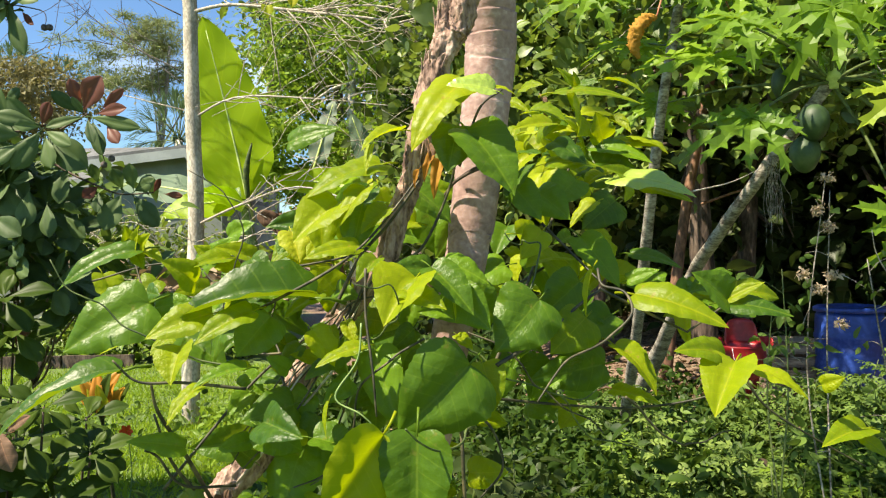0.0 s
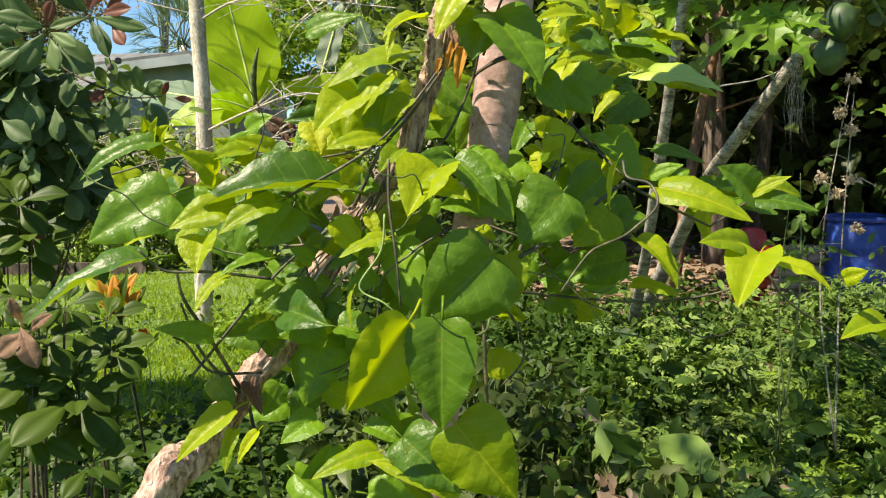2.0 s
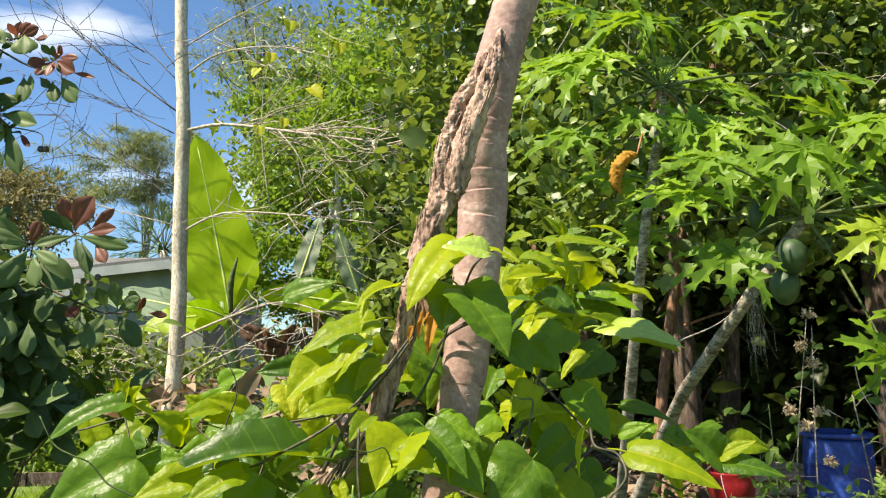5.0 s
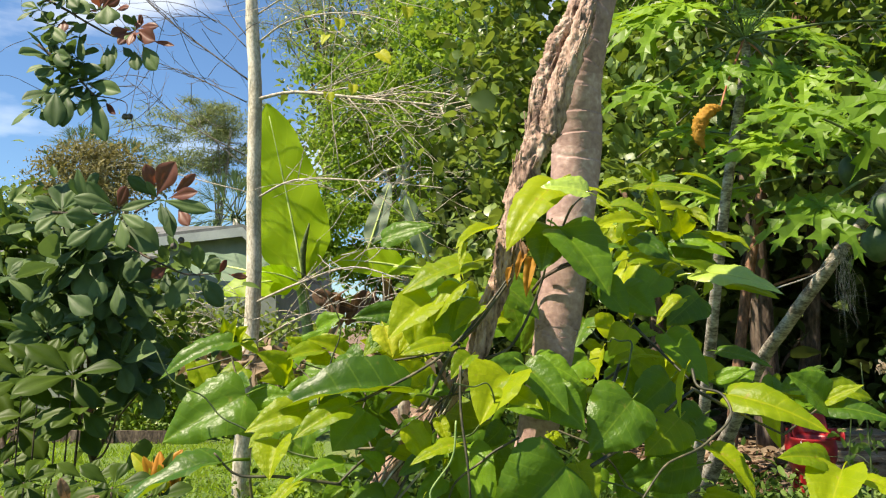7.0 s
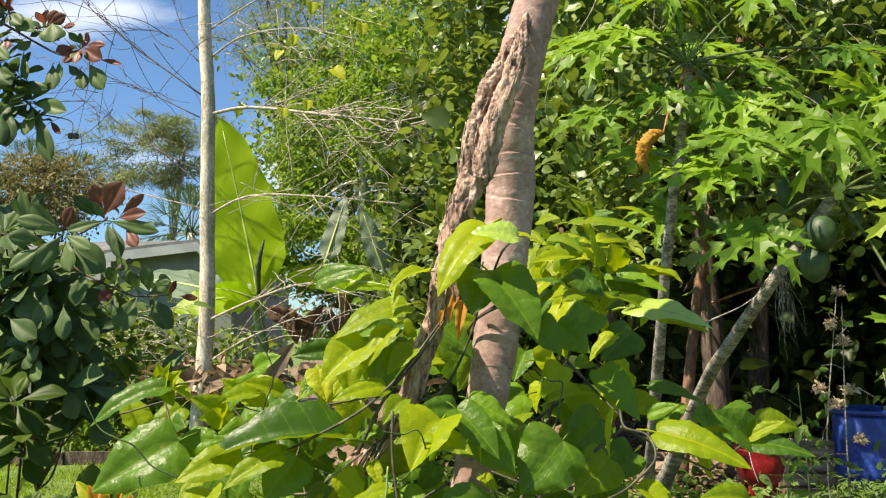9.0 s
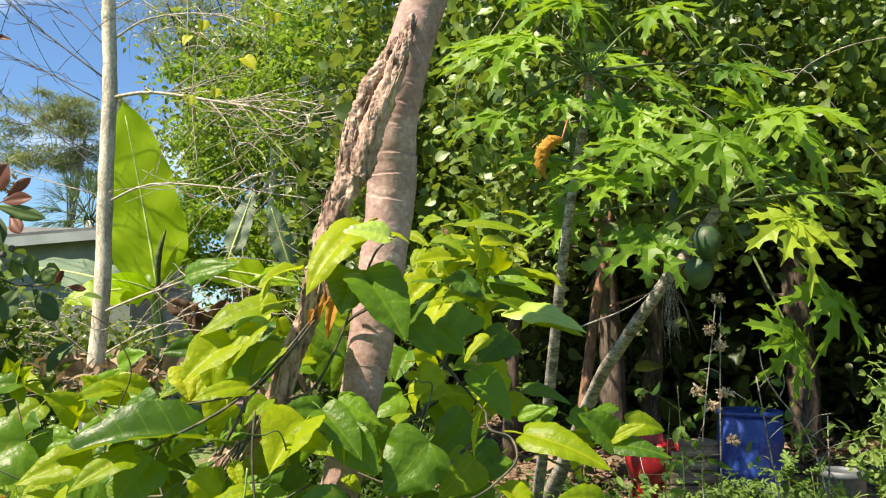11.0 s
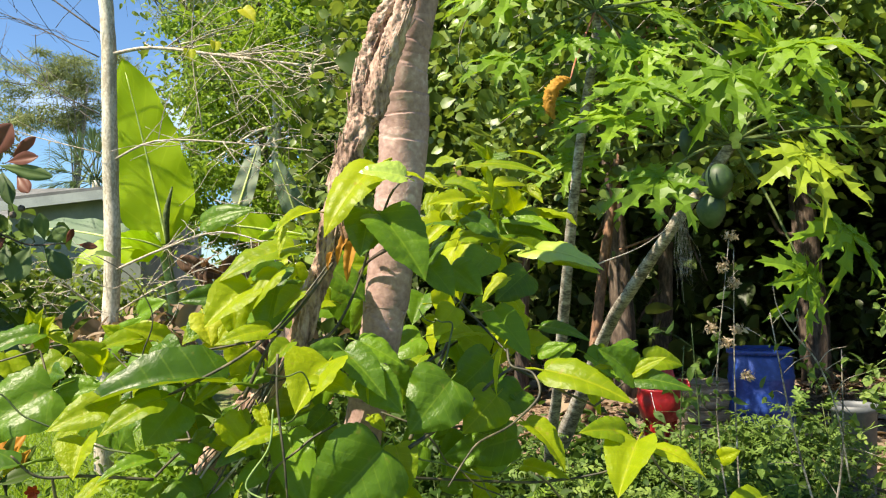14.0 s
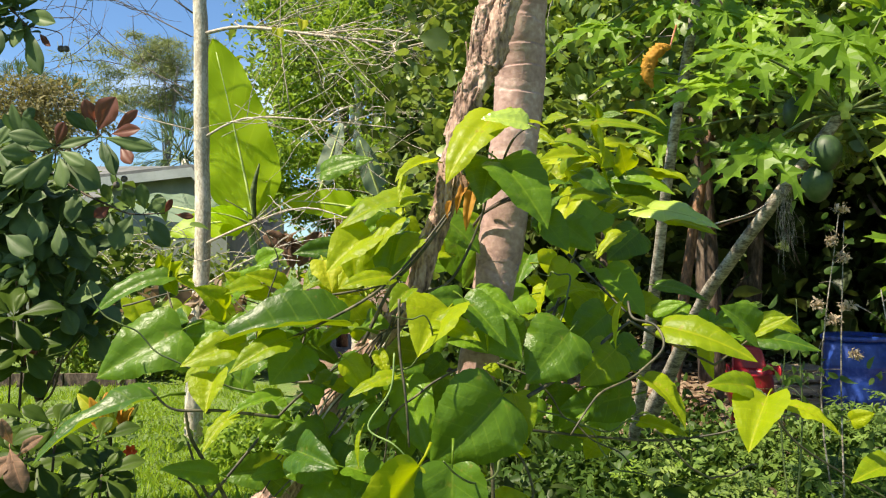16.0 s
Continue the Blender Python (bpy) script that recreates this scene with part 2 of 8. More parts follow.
PETAL_RED = leaf_material("red_petals", (0.55, 0.05, 0.01), (0.7, 0.1, 0.02), (0.8, 0.1, 0.02), 0.3, 0.5)
CROTON_LEAF = leaf_material("orange_croton_leaf", (0.36, 0.13, 0.02), (0.55, 0.28, 0.03), (0.75, 0.32, 0.02), 0.3, 0.5, blotch=7.0)
BARK_TRUNK = rough_material("smooth_banded_bark", [(0.05, (0.15, 0.088, 0.075)), (0.35, (0.285, 0.18, 0.155)), (0.62, (0.375, 0.25, 0.22)), (0.92, (0.54, 0.41, 0.36))],
                            scale=8, stretch=(1, 1, 1.1), bump=0.6, distance=0.005, rough=0.85, fine=110, bands=5.0)
BARK_ROUGH = rough_material("shaggy_vine_bark", [(0.25, (0.085, 0.048, 0.035)), (0.52, (0.33, 0.215, 0.165)), (0.85, (0.56, 0.43, 0.35))],
                            scale=34, stretch=(1, 1, 0.35), bump=1.0, distance=0.012, rough=0.95, fine=170)
BARK_GREY = rough_material("pale_grey_bark", [(0.3, (0.33, 0.29, 0.22)), (0.55, (0.55, 0.49, 0.39)), (0.8, (0.70, 0.64, 0.54))], scale=5, stretch=(1, 1, 0.5), bump=0.4, distance=0.01, fine=40)
BARK_PAPAYA = rough_material("papaya_bark", [(0.3, (0.09, 0.075, 0.055)), (0.5, (0.24, 0.21, 0.165)), (0.75, (0.4, 0.37, 0.31))], scale=12, stretch=(1, 1, 2.2), bump=0.7, distance=0.008, fine=60)
BARK_DARK = rough_material("dark_bark", [(0.3, (0.03, 0.02, 0.014)), (0.6, (0.1, 0.07, 0.05)), (0.8, (0.17, 0.13, 0.1))], scale=7, stretch=(1, 1, 0.3), bump=0.8, distance=0.02, fine=40)
BARK_RED = rough_material("reddish_bark", [(0.3, (0.08, 0.04, 0.022)), (0.55, (0.2, 0.1, 0.055)), (0.8, (0.3, 0.18, 0.11))], scale=7, stretch=(1, 1, 0.4), bump=0.5, distance=0.01, fine=40)
STEM = rough_material("dark_green_stem", [(0.3, (0.02, 0.02, 0.01)), (0.6, (0.06, 0.055, 0.025)), (0.8, (0.12, 0.10, 0.05))], scale=30, bump=0.3, distance=0.001, rough=0.6)
TWIG = rough_material("dry_twig", [(0.3, (0.26, 0.21, 0.16)), (0.6, (0.46, 0.41, 0.33)), (0.8, (0.58, 0.53, 0.45))], scale=20, bump=0.3, distance=0.002)
TWIG_DARK = rough_material("thin_dark_twig", [(0.3, (0.05, 0.04, 0.035)), (0.7, (0.13, 0.11, 0.1))], scale=20, bump=0.3, distance=0.002)
GREENSTEM = rough_material("green_stalk", [(0.3, (0.12, 0.2, 0.05)), (0.7, (0.26, 0.36, 0.12))], scale=14, bump=0.2, distance=0.002, rough=0.55)
PETIOLE = rough_material("dark_leaf_stalk", [(0.3, (0.035, 0.06, 0.015)), (0.7, (0.12, 0.16, 0.04))], scale=14, bump=0.2, distance=0.002, rough=0.65)
RED_STALK = rough_material("reddish_leaf_stalk", [(0.3, (0.25, 0.07, 0.03)), (0.7, (0.42, 0.17, 0.09))], scale=14, bump=0.2, distance=0.002, rough=0.5)
FRUIT = rough_material("green_papaya_skin", [(0.3, (0.018, 0.042, 0.012)), (0.6, (0.036, 0.075, 0.022)), (0.85, (0.07, 0.11, 0.04))], scale=5, bump=0.15, distance=0.004, rough=0.55, fine=25)
SEEDHEAD = leaf_material("pale_dry_seed_head", (0.3, 0.22, 0.14), (0.55, 0.45, 0.32), (0.6, 0.45, 0.25), 0.3, 0.85, islands=True)


# ---- shared tools ----
def mesh_ob(name, verts, faces, mat, parent=None, label="", smooth=True, uvs=None):
    me = bpy.data.meshes.new(name)
    me.from_pydata([tuple(v) for v in verts], [], faces)
    me.materials.append(mat)
    if smooth:
        me.polygons.foreach_set("use_smooth", [True] * len(me.polygons))
    if uvs is not None:
        layer = me.uv_layers.new(name="UVMap")
        idx = np.empty(len(me.loops), dtype=np.int32)
        me.loops.foreach_get("vertex_index", idx)
        layer.data.foreach_set("uv", np.asarray(uvs, dtype=np.float32)[idx].ravel())
    me.update()
    ob = new(name, me)
    if parent is not None:
        ob.parent = parent
    if label:
        tagged(ob, label)
    return ob


def thing(name, base, label, category, group="", kind=""):
    e = new(name)
    e.location = base
    e.empty_display_size = 0.1
    bpy.context.view_layer.update()
    return tagged(e, label, category, group, kind)


def local(parent, pts):
    o = np.array(parent.location)
    return np.asarray(pts, dtype=float) - o


def spline(pts, n):
    """A smooth line through pts."""
    p = np.asarray(pts, dtype=float)
    p = np.vstack([2 * p[0] - p[1], p, 2 * p[-1] - p[-2]])
    out = []
    segs = len(p) - 3
    for i in range(n + 1):
        s = min(i / n * segs, segs - 1e-9)
        k, t = int(s), s - int(s)
        a, b, c, d = p[k:k + 4]
        out.append(0.5 * (2 * b + (c - a) * t + (2 * a - 5 * b + 4 * c - d) * t * t + (3 * b - a - 3 * c + d) * t ** 3))
    return np.array(out)


def tube_data(line, radii, sides=8, lumps=0.0, lump_scale=8.0, squash=1.0):
    line = np.asarray(line, dtype=float)
    n = len(line)
    radii = np.interp(np.linspace(0, 1, n), np.linspace(0, 1, len(radii)), radii)
    verts, faces = [], []
    ref = np.array([0.3, 1.0, 0.1])
    for i in range(n):
        t = line[min(i + 1, n - 1)] - line[max(i - 1, 0)]
        t = t / (np.linalg.norm(t) + 1e-12)
        a = np.cross(t, ref)
        if np.linalg.norm(a) < 0.05:
            a = np.cross(t, np.array([1.0, 0, 0]))
        a /= np.linalg.norm(a)
        b = np.cross(t, a)
        for k in range(sides):
            ang = 2 * math.pi * k / sides
            r = radii[i]
            v = math.cos(ang) * a + math.sin(ang) * b * squash
            if lumps:
                q = Vector(line[i] + v * r) * lump_scale
                r *= 1 + lumps * noise.fractal(q, 0.7, 2.0, 3)
            verts.append(line[i] + v * r)
    for i in range(n - 1):
        for k in range(sides):
            k2 = (k + 1) % sides
            faces.append((i * sides + k, i * sides + k2, (i + 1) * sides + k2, (i + 1) * sides + k))
    faces.append(tuple(range(sides))[::-1])
    faces.append(tuple(range((n - 1) * sides, n * sides)))
    return verts, faces


def tube(name, pts, radii, mat, parent, sides=8, n=None, lumps=0.0, lump_scale=8.0, label="", squash=1.0):
    line = spline(pts, n or max(6, 5 * (len(pts) - 1)))
    v, f = tube_data(local(parent, line), radii, sides, lumps, lump_scale, squash)
    return mesh_ob(name, v, f, mat, parent, label)


def bark_tube(name, pts, radii, mat, parent, sides=36, n=140, ridges=0.25, strips=5.0, along=6.0, twist=1.0, label=""):
    """A stem with long ridges and furrows that wind round it."""
    line = local(parent, spline(pts, n))
    v, f = tube_data(line, radii, sides)
    v = np.array(v)
    out = []
    for i in range(len(line)):
        for k in range(sides):
            p = v[i * sides + k]
            a = 2 * math.pi * k / sides + twist * i * 0.03
            s = i * along / n
            q = Vector((math.cos(a) * strips * 0.5, math.sin(a) * strips * 0.5, s))
            d = noise.fractal(q, 0.6, 2.1, 4) + 0.6 * (0.4 - abs(noise.noise(Vector((math.cos(a) * strips, math.sin(a) * strips, s * 0.6 + 7)))))
            out.append(line[i] + (p - line[i]) * (1 + ridges * d))
    return mesh_ob(name, out, f, mat, parent, label)


def join_tubes(name, lines, mat, parent, sides=5, label=""):
    """Several lines (pts, radii) as one mesh: the twigs of one branch, and the like."""
    verts, faces = [], []
    for pts, radii in lines:
        v, f = tube_data(local(parent, spline(pts, max(4, 4 * (len(pts) - 1)))), radii, sides)
        o = len(verts)
        verts += v
        faces += [tuple(i + o for i in q) for q in f]
    return mesh_ob(name, verts, faces, mat, parent, label)


# -- single leaves as meshes, shared between alike leaves --
leaf_meshes = {}


def outline(kind, u):
    """Half width at u from base (0) to tip (1), at most 1."""
    if kind == "obovate":
        return max(0.0, math.sin(math.pi * u ** 1.5)) ** 0.8
    if kind == "long":
        return max(0.0, math.sin(math.pi * u ** 0.8)) ** 0.6
    return max(0.0, math.sin(math.pi * u ** 0.72)) ** 0.9


HEART_U = (0, 0.04, 0.10, 0.18, 0.28, 0.38, 0.50, 0.60, 0.70, 0.80, 0.90, 0.96, 1.0)
HEART_X = (0, -0.030, -0.042, -0.005, 0.10, 0.235, 0.41, 0.545, 0.675, 0.80, 0.915, 0.965, 1.0)
HEART_Y = (0, 0.25, 0.53, 0.79, 0.965, 1.0, 0.93, 0.81, 0.635, 0.42, 0.185, 0.07, 0)


def rim_of(kind, u):
    """Where the rib that leaves the midrib at u reaches the rim: along the leaf, and aside (at most 1)."""
    if kind == "heart":
        return float(np.interp(u, HEART_U, HEART_X)), float(np.interp(u, HEART_U, HEART_Y))
    return u, outline(kind, u)


def leaf_mesh(kind, w, fold, curl, wave, mat, teeth=True, stalk=0.22, seed=0):
    """A leaf of length 1 along +x, upper face to +z. fold: degrees that each half rises; curl: degrees by which it bends down."""
    key = (kind, w, fold, curl, wave, mat.name, teeth, stalk, seed)
    if key in leaf_meshes:
        return leaf_meshes[key]
    nu, nv = 36, 4
    rugged = 0.03 if teeth else 0.02
    cf, sf = math.cos(radians(fold)), math.sin(radians(fold))
    rib = [(0.0, 0.0)]
    for i in range(nu):
        ang = radians(curl) * ((i + 0.5) / nu - 0.35)
        rib.append((rib[-1][0] + math.cos(ang) / nu, rib[-1][1] - math.sin(ang) / nu))
    rx, rz = [q[0] for q in rib], [q[1] for q in rib]
    us = [i / nu for i in range(nu + 1)]
    verts, faces, uvs = [], [], []
    for i in range(nu + 1):
        u = i / nu
        ex, ey = rim_of(kind, u)
        for j in range(-nv, nv + 1):
            v = j / nv
            lop = 1 + rugged * math.sin(u * 8.3 + seed * 2.9 + (3.1 if v > 0 else 0)) + 0.6 * rugged * math.sin(u * 17 + seed * 5.3 + (1.3 if v > 0 else 0))
            d = abs(v) * ey * w / 2 * lop
            if teeth and abs(j) == nv and i % 2 and 0 < i < nu:
                d *= 1.03
            fx = u + (ex - u) * abs(v)
            bx = float(np.interp(fx, us, rx)) if fx >= 0 else fx
            bz = float(np.interp(fx, us, rz)) if fx >= 0 else fx * 0.2
            ripple = wave * (math.sin(fx * 9 + seed * 1.7 + (2 if v > 0 else 0)) + 0.5 * math.sin(fx * 19 + seed * 4.1 + v)) * v * v * w * 0.5 * min(1.0, ey + 0.2)
            quilt = 0.005 * w * math.sin(34 * (fx - 0.55 * d) + seed) * math.sin(abs(v) * math.pi) * ey if teeth else 0.0
            frill = 0.016 * w * math.sin(fx * 31 + seed * 2.3 + (1 if v > 0 else 2.6)) * abs(v) ** 6 * ey if teeth else 0.0
            bulge = 0.055 * w * math.sin(abs(v) * math.pi) * ey + quilt + frill
            limp = 0.10 * w * v * v * ey * (1 if seed % 3 else -0.4)
            verts.append((bx, math.copysign(d * cf, v) if j else 0.0, bz + d * sf + bulge - limp + ripple))
            uvs.append((fx, math.copysign(d, v)))
    row = 2 * nv + 1
    for i in range(nu):
        for j in range(row - 1):
            a = i * row + j
            faces.append((a, a + row, a + row + 1, a + 1))
    if stalk:
        v, f = tube_data([(0.03, 0, -0.004), (-stalk * 0.5, 0, -0.02), (-stalk, 0, -0.07)], [0.012, 0.012, 0.016], 5)
        o = len(verts)
        verts += [tuple(q) for q in v]
        uvs += [(0.5, 0.0)] * len(v)
        faces += [tuple(i + o for i in q) for q in f]
    me = bpy.data.meshes.new("leaf")
    me.from_pydata(verts, [], faces)
    me.materials.append(mat)
    me.polygons.foreach_set("use_smooth", [True] * len(me.polygons))
    layer = me.uv_layers.new(name="UVMap")
    idx = np.empty(len(me.loops), dtype=np.int32)
    me.loops.foreach_get("vertex_index", idx)
    layer.data.foreach_set("uv", np.asarray(uvs, dtype=np.float32)[idx].ravel())
    leaf_meshes[key] = me
    return me


def leaf_matrix(base, tip, roll, facing=(0, -1, 0)):
    """Axis from base to tip; upper face turned to `facing`, then rolled about the axis so that positive values tip it skyward."""
    base, tip = Vector(base), Vector(tip)
    a = (tip - base)
    length = a.length
    a.normalize()
    f = Vector(facing)
    nrm = (f - a * f.dot(a)).normalized()
    up = Vector((0, 0, 1))
    side = up - a * up.dot(a)
    side = (side - nrm * side.dot(nrm))
    if side.length < 1e-4:
        side = a.cross(nrm)
    side.normalize()
    r = radians(roll)
    nrm = nrm * math.cos(r) + side * math.sin(r)
    y = nrm.cross(a).normalized()
    m = Matrix((a, y, nrm)).transposed().to_4x4()
    return Matrix.Translation(base) @ m @ Matrix.Scale(length, 4)


def leaf(parent, base, tip, w=0.6, roll=30, fold=15, curl=25, mat=None, kind="heart", wave=0.06, name="leaf", label="", stalk=0.22, seed=0, teeth=True, facing=(0, -1, 0)):
    ob = new(name, leaf_mesh(kind, round(w, 2), fold, curl, wave, mat or VINE, teeth, stalk, seed))
    ob.parent = parent
    ob.matrix_basis = Matrix.Translation(-parent.location) @ leaf_matrix(base, tip, roll, facing)
    if label:
        tagged(ob, label)
    return ob


# -- crowns, thickets and grass: thousands of small leaves in one mesh --
rng = np.random.default_rng(7)


def unit(a):
    return a / (np.linalg.norm(a, axis=-1, keepdims=True) + 1e-9)


def foliage(name, centres, size, mat, parent=None, width=0.5, up=0.6, droop=0.3, label="", spread=0.35, shape="leaf", axes=None):
    """One mesh of small bent leaves at the centres (N x 3); axes: their directions and normals, where these are not by chance."""
    c = np.asarray(centres, dtype=float)
    n = len(c)
    nrm = unit(rng.normal(size=(n, 3)) + np.array([0, 0, up * 2.2]))
    ax = unit(np.cross(nrm, rng.normal(size=(n, 3))))
    ax = unit(ax + np.array([0, 0, -droop]))
    nrm = unit(nrm - ax * np.sum(nrm * ax, axis=1, keepdims=True))
    if axes is not None:
        ax, nrm = axes
    sd = np.cross(nrm, ax)
    L = size * np.exp(rng.normal(size=(n, 1)) * spread)
    W = L * width * 0.5
    if shape == "needle":
        v = np.stack([c - sd * W, c + sd * W, c + ax * L], axis=1)
        tris = np.array([[0, 1, 2]])
    else:
        b = c
        m = c + ax * L * 0.45 + nrm * L * 0.0
        tip = c + ax * L - nrm * L * 0.16
        l1 = c + ax * L * 0.28 + sd * W * 0.92 + nrm * L * 0.07
        r1 = c + ax * L * 0.28 - sd * W * 0.92 + nrm * L * 0.07
        l2 = c + ax * L * 0.66 + sd * W * 0.72 + nrm * L * 0.02
        r2 = c + ax * L * 0.66 - sd * W * 0.72 + nrm * L * 0.02
        v = np.stack([b, l1, r1, m, l2, r2, tip], axis=1)
        tris = np.array([[0, 3, 1], [0, 2, 3], [1, 3, 4], [2, 5, 3], [3, 6, 4], [3, 5, 6]])
        if n < 32000:
            l0, r0 = (c + ax * L * 0.06 + sd * W * 0.62 * s + nrm * L * 0.05 for s in (1, -1))
            l3, r3 = (c + ax * L * 0.86 + sd * W * 0.34 * s - nrm * L * 0.07 for s in (1, -1))
            l4, r4 = (c + ax * L * 0.47 + sd * W * 0.98 * s + nrm * L * 0.055 for s in (1, -1))
            v = np.concatenate([v, np.stack([l0, r0, l3, r3, l4, r4], axis=1)], axis=1)
            tris = np.array([[0, 3, 7], [7, 3, 1], [1, 3, 11], [11, 3, 4], [4, 3, 9], [9, 3, 6], [0, 8, 3], [8, 2, 3], [2, 12, 3], [12, 5, 3], [5, 10, 3], [10, 6, 3]])
    k = v.shape[1]
    verts = v.reshape(-1, 3)
    faces = (tris[None] + (np.arange(n) * k)[:, None, None]).reshape(-1, 3)
    if parent is not None:
        verts = verts - np.array(parent.location)
    me = bpy.data.meshes.new(name)
    me.vertices.add(len(verts))
    me.vertices.foreach_set("co", verts.ravel())
    me.loops.add(faces.size)
    me.loops.foreach_set("vertex_index", faces.ravel().astype(np.int32))
    me.polygons.add(len(faces))
    me.polygons.foreach_set("loop_start", np.arange(0, faces.size, 3, dtype=np.int32))
    me.polygons.foreach_set("loop_total", np.full(len(faces), 3, dtype=np.int32))
    me.materials.append(mat)
    me.polygons.foreach_set("use_smooth", np.full(len(faces), k > 7))
    me.update(calc_edges=True)
    ob = new(name, me)
    if parent is not None:
        ob.parent = parent
    if label:
        tagged(ob, label)
    return ob


def clumps(centre, radii, n_clumps, per, clump_size, hollow=0.45, flat=0.6):
    """Leaf places gathered in clumps near the skin of an uneven ellipsoid."""
    d = unit(rng.normal(size=(n_clumps, 3)))
    r = hollow + (1 - hollow) * rng.random((n_clumps, 1)) ** 0.6
    cc = np.array(centre) + d * r * np.array(radii) * (0.85 + 0.3 * rng.random((n_clumps, 1)))
    s = clump_size * (0.6 + 0.8 * rng.random((n_clumps, 1, 1)))
    pts = cc[:, None, :] + rng.normal(size=(n_clumps, per, 3)) * s * np.array([1, 1, flat])
    return pts.reshape(-1, 3), cc


def ground_z(x, y):
    w = np.clip((np.asarray(x, dtype=float) + 3) / 6, 0, 1)
    w = w * w * (3 - 2 * w)
    return np.clip(y, -4, 14) * (-0.062 + 0.115 * w)


def gz(x, y):
    return float(ground_z(x, y))


# ---- ground ----
def build_ground():
    xs = np.concatenate([[-600, -200, -80, -45, -30, -22], np.linspace(-18, 12, 101), [16, 22, 32, 50, 90, 200, 600]])
    ys = np.concatenate([[-600, -150, -50, -20, -10, -6], np.linspace(-4, 24, 95), [30, 40, 60, 100, 200, 600]])
    X, Y = np.meshgrid(xs, ys)
    Z = ground_z(X, Y)
    near = (np.abs(X) < 16) & (Y > -4) & (Y < 24)
    bumps = np.array([noise.fractal(Vector((x * 0.5, y * 0.5, 0)), 0.8, 2.0, 4) for x, y in zip(X.ravel(), Y.ravel())]).reshape(X.shape)
    Z = Z + np.where(near, bumps * 0.05, 0)
    verts = np.stack([X, Y, Z], axis=-1).reshape(-1, 3)
    nx = len(xs)
    faces = [(j * nx + i, j * nx + i + 1, (j + 1) * nx + i + 1, (j + 1) * nx + i) for j in range(len(ys) - 1) for i in range(nx - 1)]
    m, n, l, p = material("lawn_and_leaf_litter")
    co = n.new("ShaderNodeTexCoord")
    sep = n.new("ShaderNodeSeparateXYZ")
    l.new(co.outputs["Object"], sep.inputs[0])
    ns = n.new("ShaderNodeTexNoise")
    ns.inputs["Scale"].default_value, ns.inputs["Detail"].default_value = 1.1, 6
    l.new(co.outputs["Object"], ns.inputs["Vector"])
    edge = n.new("ShaderNodeMath"); edge.operation = "MULTIPLY_ADD"; edge.inputs[1].default_value = 2.4
    slant = n.new("ShaderNodeMath"); slant.operation = "MULTIPLY_ADD"; slant.inputs[1].default_value = 0.19
    l.new(sep.outputs["Y"], slant.inputs[0]); l.new(sep.outputs["X"], slant.inputs[2])
    l.new(ns.outputs["Fac"], edge.inputs[0]); l.new(slant.outputs[0], edge.inputs[2])
    mask = n.new("ShaderNodeMapRange")
    mask.inputs["From Min"].default_value, mask.inputs["From Max"].default_value = 1.2, 1.9
    back = n.new("ShaderNodeMapRange")
    back.inputs["From Min"].default_value, back.inputs["From Max"].default_value = 1.2, 2.2
    l.new(sep.outputs["Y"], back.inputs["Value"])
    both = n.new("ShaderNodeMath"); both.operation = "MULTIPLY"
    l.new(edge.outputs[0], mask.inputs["Value"])
    l.new(mask.outputs[0], both.inputs[0]); l.new(back.outputs[0], both.inputs[1])
    fine = n.new("ShaderNodeTexNoise")
    fine.inputs["Scale"].default_value, fine.inputs["Detail"].default_value = 22, 8
    l.new(co.outputs["Object"], fine.inputs["Vector"])
    turf = ramp(n, [(0.3, (0.05, 0.06, 0.02)), (0.55, (0.1, 0.17, 0.03)), (0.8, (0.2, 0.26, 0.06))])
    soil = ramp(n, [(0.3, (0.05, 0.03, 0.02)), (0.5, (0.15, 0.095, 0.06)), (0.65, (0.3, 0.2, 0.14)), (0.8, (0.42, 0.32, 0.25))])
    l.new(fine.outputs["Fac"], turf.inputs["Fac"]); l.new(fine.outputs["Fac"], soil.inputs["Fac"])
    mx = n.new("ShaderNodeMix"); mx.data_type = "RGBA"
    l.new(both.outputs[0], mx.inputs["Factor"]); l.new(turf.outputs[0], mx.inputs["A"]); l.new(soil.outputs[0], mx.inputs["B"])
    l.new(mx.outputs["Result"], p.inputs["Base Color"])
    bp = n.new("ShaderNodeBump"); bp.inputs["Strength"].default_value, bp.inputs["Distance"].default_value = 0.8, 0.03
    l.new(fine.outputs["Fac"], bp.inputs["Height"]); l.new(bp.outputs[0], p.inputs["Normal"])
    p.inputs["Roughness"].default_value = 0.95
    ob = mesh_ob("ground", verts, faces, m)
    tagged(ob, "garden ground with sunlit lawn and brown leaf litter", "ground", kind="structure")


build_ground()


def on_ground(x, y, lift=0.0):
    return np.stack([x, y, ground_z(x, y) + lift], axis=-1)


